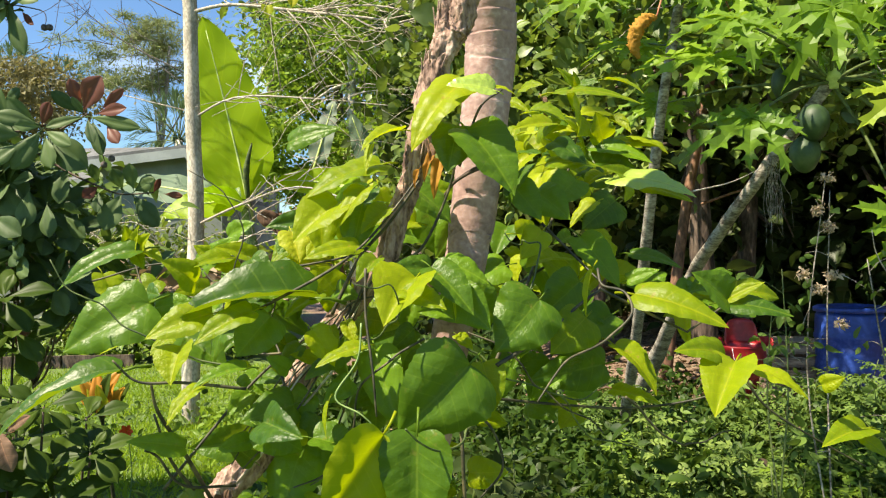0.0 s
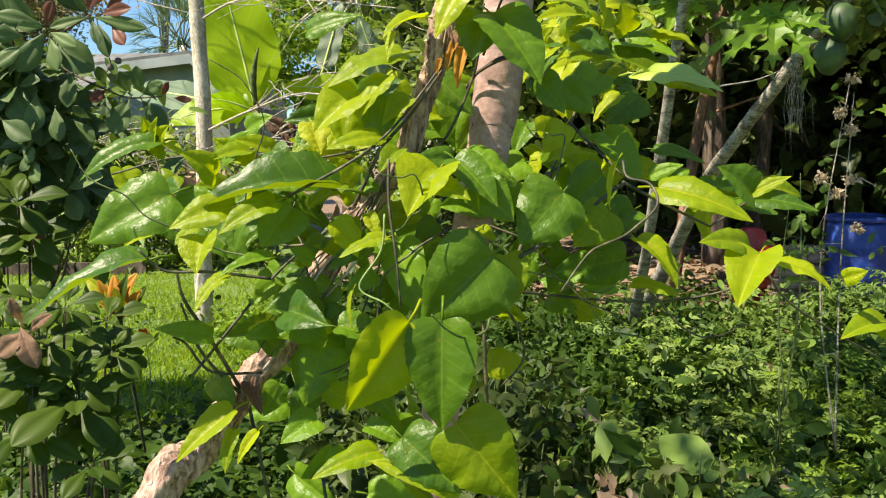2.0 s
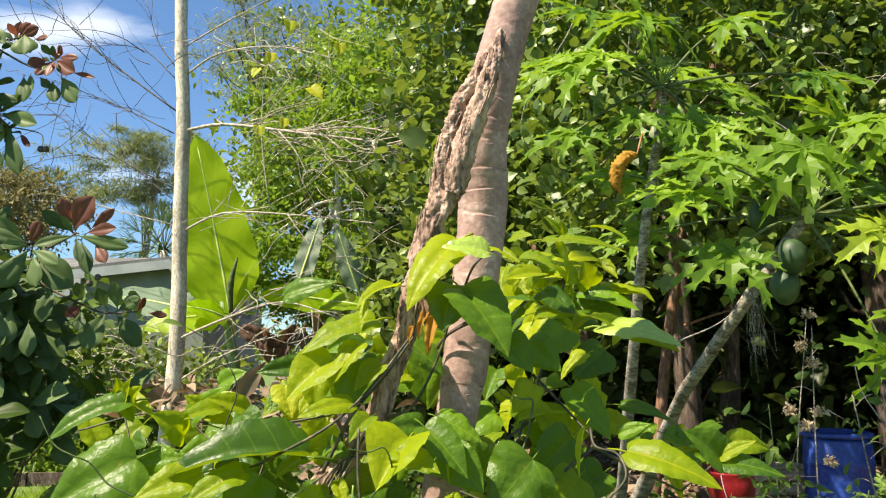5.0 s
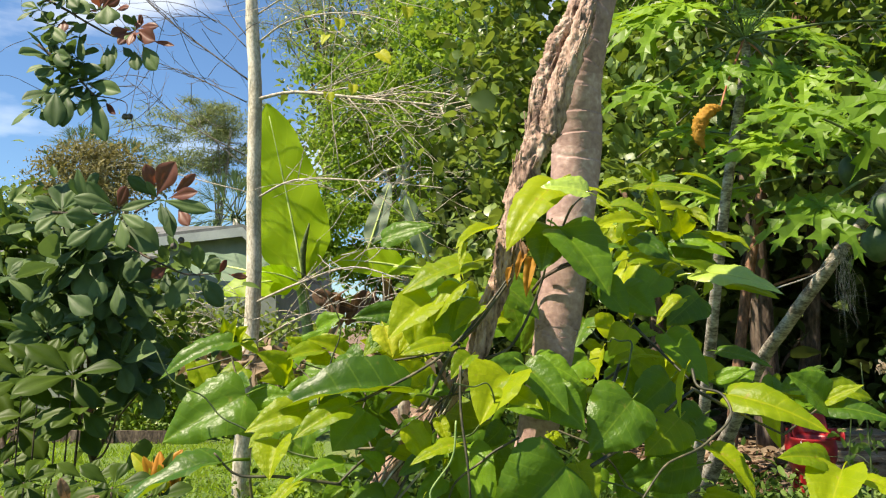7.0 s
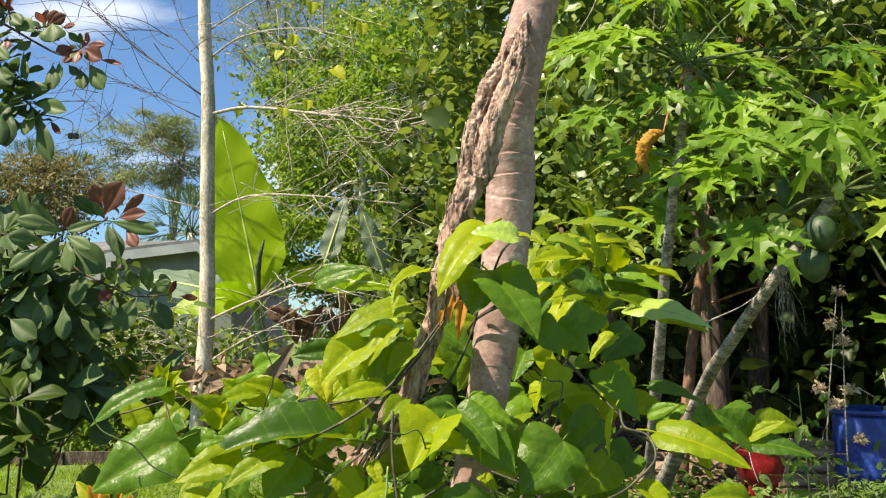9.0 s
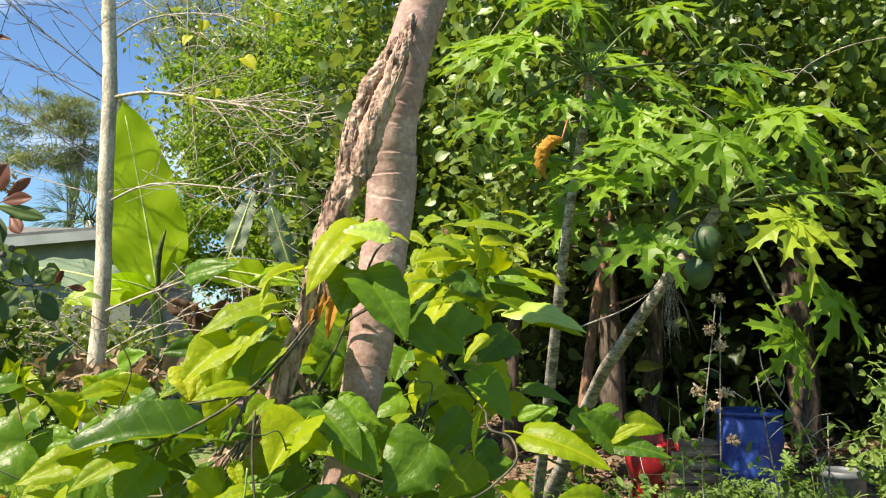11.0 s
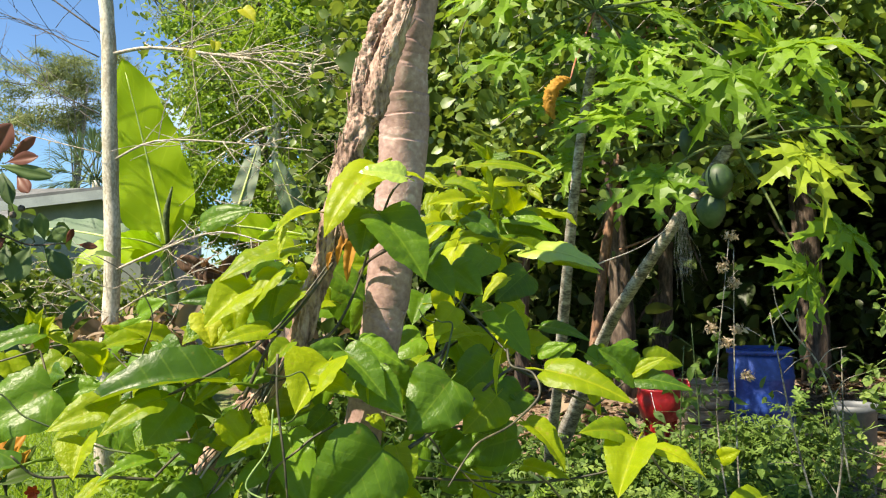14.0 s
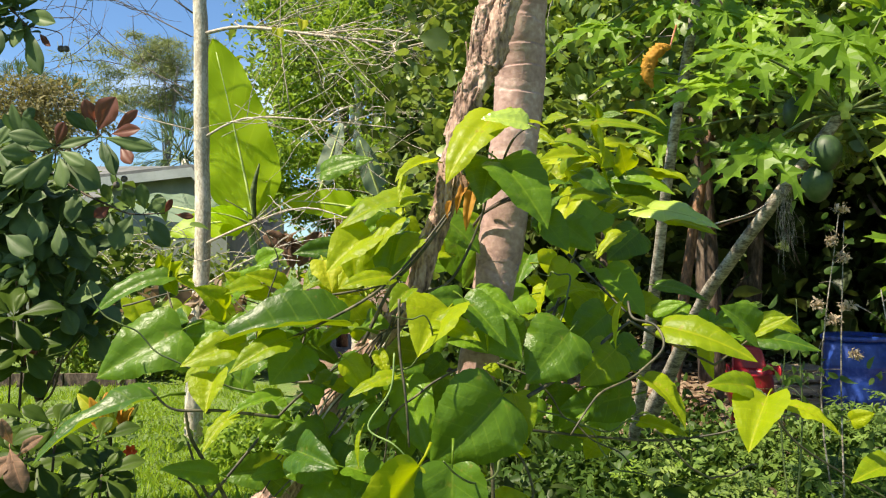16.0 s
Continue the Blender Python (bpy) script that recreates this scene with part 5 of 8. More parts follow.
V((0.375, 1.010, 1.591), (0.326, 0.950, 1.535), 0.8, 46, 28, 14, YOUNG_SUNLIT)
V((0.395, 1.010, 1.581), (0.456, 0.970, 1.554), 0.52, 58, 18, 46, YOUNG_SUNLIT)
V((0.529, 1.100, 1.542), (0.552, 1.080, 1.556), 0.8, 30, 16, 20, YOUNG_SUNLIT)
V((0.603, 1.120, 1.476), (0.519, 1.080, 1.465), 0.5, 56, 18, 30, YOUNG_SUNLIT)
V((0.591, 1.120, 1.467), (0.625, 1.100, 1.438), 0.6, 30, 18, 26, YOUNG_SUNLIT)
V((0.327, 1.360, 1.727), (0.407, 1.320, 1.707), 0.38, 56, 16, 40)
V((0.240, 1.360, 1.757), (0.298, 1.310, 1.673), 0.56, 18, 8, 18)
V((0.235, 1.380, 1.681), (0.165, 1.350, 1.729), 0.84, 26, 12, 16, YOUNG_SUNLIT)
V((0.306, 1.300, 1.684), (0.355, 1.280, 1.702), 0.5, 40, 14, 20)
V((0.332, 1.260, 1.656), (0.382, 1.220, 1.631), 0.44, 46, 14, 20)
# upper growth behind the trunk
V((0.329, 1.500, 1.869), (0.461, 1.400, 1.840), 0.46, 50, 12, 42, SHINY)
V((0.387, 1.500, 1.852), (0.464, 1.440, 1.823), 0.4, 54, 14, 26, YOUNG_SUNLIT)
V((0.368, 1.500, 1.863), (0.299, 1.470, 1.891), 0.5, 40, 20, 20, YOUNG_SUNLIT)
V((0.323, 1.560, 1.951), (0.303, 1.520, 1.999), 0.92, 10, 18, 10, YOUNG_SUNLIT)
V((0.334, 1.620, 1.949), (0.441, 1.560, 1.943), 0.36, 58, 14, 30, YOUNG_SUNLIT)
V((0.312, 1.600, 1.940), (0.418, 1.540, 1.907), 0.5, 44, 12, 24)
V((0.208, 1.440, 1.933), (0.262, 1.400, 1.888), 0.7, 30, 12, 20)
V((0.185, 1.660, 1.984), (0.289, 1.600, 1.980), 0.34, 60, 14, 30, YOUNG_SUNLIT)
V((0.241, 1.400, 1.859), (0.186, 1.360, 1.808), 0.8, 16, 10, 18)
V((0.320, 1.440, 1.823), (0.251, 1.400, 1.772), 0.8, 14, 12, 18)
V((0.166, 1.360, 1.837), (0.217, 1.320, 1.787), 0.8, 14, 12, 18)
V((0.121, 1.300, 1.841), (0.164, 1.280, 1.785), 0.8, 14, 12, 18)
V((0.164, 1.280, 1.767), (0.126, 1.260, 1.722), 0.8, 14, 12, 18, YOUNG_SUNLIT)
V((0.239, 1.600, 2.054), (0.400, 1.540, 2.031), 0.26, 64, 14, 34, YOUNG_SUNLIT)
V((0.356, 1.660, 2.091), (0.421, 1.600, 2.055), 0.36, 58, 14, 34, YOUNG_SUNLIT)
V((0.273, 1.600, 2.070), (0.236, 1.580, 2.101), 0.5, 30, 18, 20, YOUNG_SUNLIT)
V((0.284, 1.600, 2.069), (0.322, 1.570, 2.069), 0.45, 40, 18, 20)
V((0.279, 1.600, 2.064), (0.272, 1.590, 2.095), 0.6, 20, 18, 14, YOUNG_SUNLIT)
V((0.156, 1.500, 2.042), (0.192, 1.460, 2.044), 0.6, 40, 18, 24, YOUNG_SUNLIT)
V((0.118, 1.460, 2.014), (0.163, 1.420, 1.987), 0.5, 46, 16, 24, YOUNG_SUNLIT)
V((0.207, 1.440, 1.966), (0.130, 1.400, 1.954), 0.5, 44, 16, 22, YOUNG_SUNLIT)
# leaves over the lower run of the woody stem
V((-0.137, 1.100, 1.597), (-0.191, 1.070, 1.568), 0.6, 40, 18, 24)
V((-0.130, 1.100, 1.559), (-0.167, 1.080, 1.531), 0.7, 20, 18, 22)
V((-0.171, 1.120, 1.581), (-0.215, 1.100, 1.598), 0.6, 40, 20, 20, YOUNG_SUNLIT)
V((-0.203, 1.120, 1.608), (-0.232, 1.100, 1.577), 0.7, 30, 18, 22)
V((-0.138, 1.120, 1.640), (-0.119, 1.100, 1.600), 0.5, 20, 26, 16, YOUNG_SUNLIT)
V((-0.160, 1.120, 1.634), (-0.148, 1.100, 1.597), 0.4, 30, 26, 16, YOUNG_SUNLIT)
V((-0.216, 1.100, 1.576), (-0.243, 1.080, 1.597), 0.7, 30, 18, 22)
V((-0.178, 1.100, 1.511), (-0.195, 1.080, 1.468), 0.8, 4, 14, 20)
V((-0.143, 1.130, 1.472), (-0.175, 1.120, 1.425), 0.8, -4, 12, 16)
V((-0.203, 1.100, 1.479), (-0.137, 1.080, 1.491), 0.5, 40, 14, 22)
V((-0.267, 1.100, 1.448), (-0.301, 1.080, 1.485), 0.6, 30, 20, 22)
V((-0.277, 1.120, 1.541), (-0.305, 1.100, 1.513), 0.7, 10, 16, 20)
V((-0.104, 1.160, 1.431), (-0.133, 1.150, 1.365), 0.8, -6, 10, 14)
V((-0.043, 1.160, 1.624), (-0.076, 1.150, 1.593), 0.8, -6, 10, 14)
V((-0.027, 1.180, 1.580), (-0.061, 1.170, 1.531), 0.8, -6, 10, 14)
V((-0.096, 1.180, 1.530), (-0.105, 1.170, 1.463), 0.7, -4, 10, 14)
V((0.097, 1.160, 1.565), (0.071, 1.140, 1.518), 0.7, -4, 10, 14)
V((0.171, 1.260, 1.560), (0.134, 1.250, 1.498), 0.8, -6, 10, 14)
V((-0.274, 1.120, 1.393), (-0.297, 1.110, 1.346), 0.7, -4, 10, 16)
V((-0.170, 1.060, 1.314), (-0.200, 1.050, 1.278), 0.8, -4, 10, 16)


# leaves between shiny leaf and sun are left out to keep it lit
GLINT = np.array((0.40, 1.45, 1.86))


def fill(n, boxes_at, size, mats, rolls):
    """Further leaves of the vine inside a stretch of its growth: corner, three edges."""
    o, ex, ey, ez = (np.array(q) for q in boxes_at)
    for k in range(n):
        c = o + (ex - o) * rng.random() + (ey - o) * rng.random() + (ez - o) * rng.random()
        d = unit(np.array([rng.normal(), -0.35 + 0.5 * rng.normal(), -0.35 + 0.35 * rng.normal()]))
        L = size * (0.7 + 0.6 * rng.random())
        to = c - GLINT
        if 0.02 < to @ np.array(SUN_TO) < 0.6 and np.linalg.norm(to - np.array(SUN_TO) * (to @ np.array(SUN_TO))) < 0.14:
            continue
        leaf(vine, c, c + d * L, 0.5 + 0.05 * int(8 * rng.random()), rolls[0] + (rolls[1] - rolls[0]) * rng.random(), 12 + 8 * int(3 * rng.random()), 15 + 15 * int(3 * rng.random()),
             mats[int(len(mats) * rng.random())], seed=k % 9, wave=(0.05, 0.09, 0.07)[k % 3])


# sunlit top growth, deep green middle, low skirts
fill(60, ((0.124, 1.400, 1.854), (0.372, 1.400, 1.850), (0.182, 2.050, 1.902), (0.127, 1.400, 2.020)), 0.094, (VINE, YOUNG_SUNLIT, YOUNG_SUNLIT, YOUNG_SUNLIT), (35, 75))
fill(26, ((0.088, 1.280, 1.632), (0.301, 1.280, 1.629), (0.117, 1.700, 1.594), (0.090, 1.280, 1.827)), 0.086, (VINE, YOUNG_SUNLIT, YOUNG_SUNLIT), (25, 70))
fill(12, ((-0.318, 1.200, 1.576), (-0.075, 1.200, 1.572), (-0.398, 1.500, 1.532), (-0.316, 1.200, 1.715)), 0.086, (VINE, VINE, YOUNG_SUNLIT), (10, 60))
fill(14, ((-0.570, 1.300, 1.602), (-0.335, 1.300, 1.599), (-0.701, 1.600, 1.568), (-0.568, 1.300, 1.724)), 0.090, (VINE, VINE, YOUNG_SUNLIT), (20, 60))
fill(8, ((-0.340, 1.169, 1.202), (-0.034, 1.169, 1.198), (-0.420, 1.459, 1.073), (-0.328, 1.169, 1.503)), 0.090, (VINE,), (0, 50))
fill(7, ((-0.416, 1.059, 1.170), (-0.018, 1.059, 1.165), (-0.530, 1.359, 1.012), (-0.411, 1.059, 1.285)), 0.090, (VINE, VINE, YOUNG_SUNLIT), (20, 60))
fill(24, ((-0.202, 1.250, 1.757), (-0.021, 1.250, 1.754), (-0.258, 1.600, 1.758), (-0.200, 1.250, 1.856)), 0.082, (VINE, YOUNG_SUNLIT), (20, 60))
fill(12, ((0.307, 1.350, 1.623), (0.532, 1.350, 1.620), (0.364, 1.600, 1.599), (0.308, 1.350, 1.701)), 0.074, (VINE, YOUNG_SUNLIT), (30, 70))
fill(5, ((-0.267, 1.030, 1.481), (-0.126, 1.030, 1.479), (-0.296, 1.140, 1.452), (-0.265, 1.030, 1.660)), 0.075, (VINE, VINE, YOUNG_SUNLIT), (15, 60))
fill(7, ((0.066, 1.250, 1.490), (0.274, 1.250, 1.487), (0.079, 1.500, 1.438), (0.068, 1.250, 1.635)), 0.08, (VINE,), (0, 50))
fill(6, ((-0.071, 1.150, 1.613), (0.053, 1.150, 1.611), (-0.087, 1.400, 1.583), (-0.070, 1.150, 1.721)), 0.074, (VINE,), (0, 50))

# small leaves in the gaps behind the large ones
fill(26, ((-0.304, 1.150, 1.399), (0.092, 1.150, 1.393), (-0.371, 1.400, 1.323), (-0.300, 1.150, 1.647)), 0.06, (VINE, VINE, YOUNG_SUNLIT), (0, 60))
fill(18, ((-0.372, 1.140, 1.617), (-0.069, 1.140, 1.612), (-0.440, 1.350, 1.592), (-0.369, 1.140, 1.780)), 0.056, (VINE, YOUNG_SUNLIT), (10, 60))
fill(18, ((0.062, 1.180, 1.486), (0.266, 1.180, 1.483), (0.077, 1.450, 1.426), (0.066, 1.180, 1.706)), 0.055, (VINE, VINE, YOUNG_SUNLIT), (0, 60))


def stem(pts, r, mat=STEM):
    tube("stem", pts, [r * 0.75, r * 0.65, r * 0.45], mat, vine, 6, 6 * len(pts), 0.08, 60.0)


stem([(-0.435, 1.200, 1.612), (-0.461, 1.220, 1.672), (-0.491, 1.250, 1.742)], 0.003)
stem([(-0.323, 1.129, 1.363), (-0.359, 1.080, 1.469), (-0.382, 1.050, 1.530), (-0.387, 1.040, 1.570)], 0.0042)
stem([(-0.266, 1.060, 1.557), (-0.344, 1.040, 1.570), (-0.400, 1.030, 1.574), (-0.429, 1.020, 1.604)], 0.0032)
stem([(-0.294, 1.100, 1.415), (-0.353, 1.060, 1.428), (-0.379, 1.040, 1.472), (-0.393, 1.030, 1.484)], 0.003)
stem([(-0.323, 1.129, 1.363), (-0.367, 1.069, 1.451), (-0.387, 1.049, 1.527)], 0.0035)
stem([(-0.387, 1.079, 1.417), (-0.283, 1.129, 1.544), (-0.219, 1.140, 1.600), (-0.155, 1.160, 1.647)], 0.003)
stem([(-0.331, 1.129, 1.376), (-0.207, 1.109, 1.513), (-0.118, 1.120, 1.617)], 0.003, TWIG)
stem([(-0.162, 1.150, 1.648), (-0.120, 1.150, 1.730), (-0.077, 1.150, 1.779), (-0.031, 1.150, 1.841)], 0.004)
stem([(-0.236, 1.150, 1.715), (-0.161, 1.150, 1.727), (-0.111, 1.150, 1.738)], 0.0025)
stem([(-0.104, 1.070, 1.716), (-0.103, 1.050, 1.656), (-0.093, 1.030, 1.583), (-0.089, 1.030, 1.523)], 0.003)
stem([(0.073, 1.080, 1.580), (0.141, 1.120, 1.614), (0.204, 1.150, 1.659), (0.235, 1.170, 1.676)], 0.0042)
stem([(0.235, 1.180, 1.678), (0.299, 1.200, 1.645), (0.373, 1.200, 1.608)], 0.0036)
stem([(0.373, 1.200, 1.608), (0.426, 1.240, 1.631), (0.470, 1.260, 1.656)], 0.0025)
stem([(0.002, 1.150, 1.529), (0.188, 1.220, 1.495), (0.302, 1.220, 1.489), (0.406, 1.180, 1.517), (0.428, 1.130, 1.572)], 0.0032)
stem([(0.416, 1.120, 1.577), (0.460, 1.130, 1.510), (0.538, 1.140, 1.457), (0.617, 1.150, 1.412)], 0.0026)
stem([(0.022, 1.080, 1.532), (0.064, 1.080, 1.494), (0.079, 1.080, 1.439), (0.047, 1.080, 1.397)], 0.003)
stem([(0.171, 1.340, 1.781), (0.207, 1.320, 1.741), (0.249, 1.250, 1.687)], 0.0036)
stem([(0.078, 1.150, 1.578), (0.179, 1.400, 1.742), (0.252, 1.600, 1.867), (0.306, 1.700, 2.009)], 0.004)
stem([(0.108, 1.300, 1.668), (0.278, 1.500, 1.761), (0.356, 1.550, 1.873)], 0.0035)
stem([(-0.071, 1.170, 1.721), (-0.028, 1.170, 1.745), (0.015, 1.160, 1.837), (0.025, 1.130, 1.908)], 0.0032)
stem([(0.028, 1.160, 1.862), (0.057, 1.140, 1.942), (0.092, 1.150, 1.972)], 0.0028)
stem([(0.459, 1.450, 1.837), (0.711, 1.900, 1.890), (1.068, 2.600, 1.987)], 0.002, TWIG)
stem([(-0.110, 1.060, 1.643), (-0.115, 1.050, 1.595), (-0.144, 1.040, 1.548), (-0.110, 1.030, 1.527), (-0.094, 1.030, 1.508), (-0.111, 1.030, 1.492)], 0.002, GREENSTEM)
stem([(-0.578, 1.300, 1.696), (-0.455, 1.300, 1.723), (-0.319, 1.280, 1.693)], 0.0022)
stem([(-0.252, 1.085, 1.663), (-0.158, 1.065, 1.711), (-0.110, 1.105, 1.749), (-0.067, 1.125, 1.799), (-0.031, 1.145, 1.848)], 0.003)
# bundle of thin stems that runs with the woody one
for k in range(8):
    j = rng.normal(size=(4, 3)) * np.array([0.016, 0.014, 0.014])
    stem([np.array((-0.100, 1.160, 1.691)) + j[0], np.array((-0.157, 1.140, 1.627)) + j[1], np.array((-0.212, 1.120, 1.557)) + j[2], np.array((-0.275, 1.100, 1.472)) + j[3]], 0.0018 + 0.001 * rng.random(), TWIG if k % 4 == 0 else STEM)
# thin wandering stalks through the middle of the vine
def stalks(n, corners, r, mats):
    o, ex, ey, ez = (np.array(q) for q in corners)
    for k in range(n):
        q = [o + (ex - o) * rng.random() + (ey - o) * rng.random() + (ez - o) * rng.random()]
        d = unit(np.array([rng.normal(), 0.3 * rng.normal(), 0.9 * rng.normal()]))
        for i in range(8):
            d = unit(d + rng.normal(size=3) * np.array([0.4, 0.15, 0.4]))
            q.append(q[-1] + d * (0.02 + 0.025 * rng.random()))
        stem(q, r * (0.8 + 0.6 * rng.random()), mats[k % len(mats)])


stalks(12, ((-0.311, 1.060, 1.427), (0.085, 1.060, 1.421), (-0.352, 1.200, 1.384), (-0.306, 1.060, 1.716)), 0.002, (STEM, STEM, PETIOLE))
stalks(4, ((0.073, 1.080, 1.523), (0.282, 1.080, 1.520), (0.084, 1.250, 1.488), (0.076, 1.080, 1.725)), 0.002, (STEM, PETIOLE))
# shoots from the foot of the vine
for x, y, top in ((-0.10, 1.25, (-0.100, 1.129, 1.235)), (-0.16, 1.22, (-0.221, 1.149, 1.245)), (-0.2, 1.24, (-0.323, 1.129, 1.363)), (0.0, 1.22, (0.022, 1.080, 1.532))):
    e = np.array(top)
    g = np.array([x, y, gz(x, y) - 0.03])
    stem([g, g * 0.6 + e * 0.4 + np.array([0.04, 0, 0]), e], 0.006)
# withered leaf knots
V((-0.316, 1.109, 1.399), (-0.290, 1.079, 1.358), 0.6, 20, 45, 60, BROWN, wave=0.25)
V((-0.322, 1.109, 1.365), (-0.330, 1.079, 1.350), 0.7, 20, 45, 60, BROWN, wave=0.25)
V((-0.001, 1.130, 1.868), (-0.012, 1.120, 1.810), 0.4, 20, 45, 50, ORANGE_DRY, wave=0.25)
V((0.202, 1.550, 2.032), (0.207, 1.530, 1.973), 0.3, 20, 45, 50, BROWN, wave=0.25)
V((-0.009, 1.140, 1.883), (-0.027, 1.130, 1.836), 0.35, 20, 45, 55, ORANGE_DRY, wave=0.25)
V((-0.016, 1.140, 1.893), (-0.009, 1.130, 1.848), 0.3, 20, 45, 55, BROWN, wave=0.25)
V((-0.031, 1.140, 1.856), (-0.039, 1.130, 1.828), 0.4, 20, 45, 55, ORANGE_DRY, wave=0.25)


# ---- glossy shrub with rosettes ----
shrub = thing("shrub", (-3.1, 5.0, gz(-3.1, 5.0)), "dense shrub with glossy dark paddle-shaped leaves, new ones red", "shrub")
shrub_base = np.array(shrub.location)


def rosette(c, r, n, red=0, aim=None, mat=GLOSSY):
    """A whorl of paddle leaves at the end of a shoot."""
    c = np.array(c)
    aim = unit(np.array(aim) if aim is not None else np.array([rng.normal() * 0.5, -0.5 + rng.normal() * 0.4, 0.7]))
    a = unit(np.cross(aim, (0.2, 0.1, 1.0)))
    b = np.cross(aim, a)
    for k in range(n):
        az = 2.4 * k + rng.random() * 0.5
        lift = 0.9 - 1.3 * (1 - k / n)
        d = unit(a * math.cos(az) + b * math.sin(az) + aim * lift)
        L = r * (0.75 + 0.5 * rng.random()) * (0.7 if k >= n - 2 else 1)
        tip = c + d * L
        nrm = aim * 1.0 - d * (aim @ d)
        leaf(shrub, c + d * 0.02, tip, 0.54, 0, 12, 20, RED_LEAF if k >= n - red else mat, "obovate", 0.03, stalk=0.1, teeth=False, facing=tuple(nrm + 1e-4), seed=k % 2)
    return c


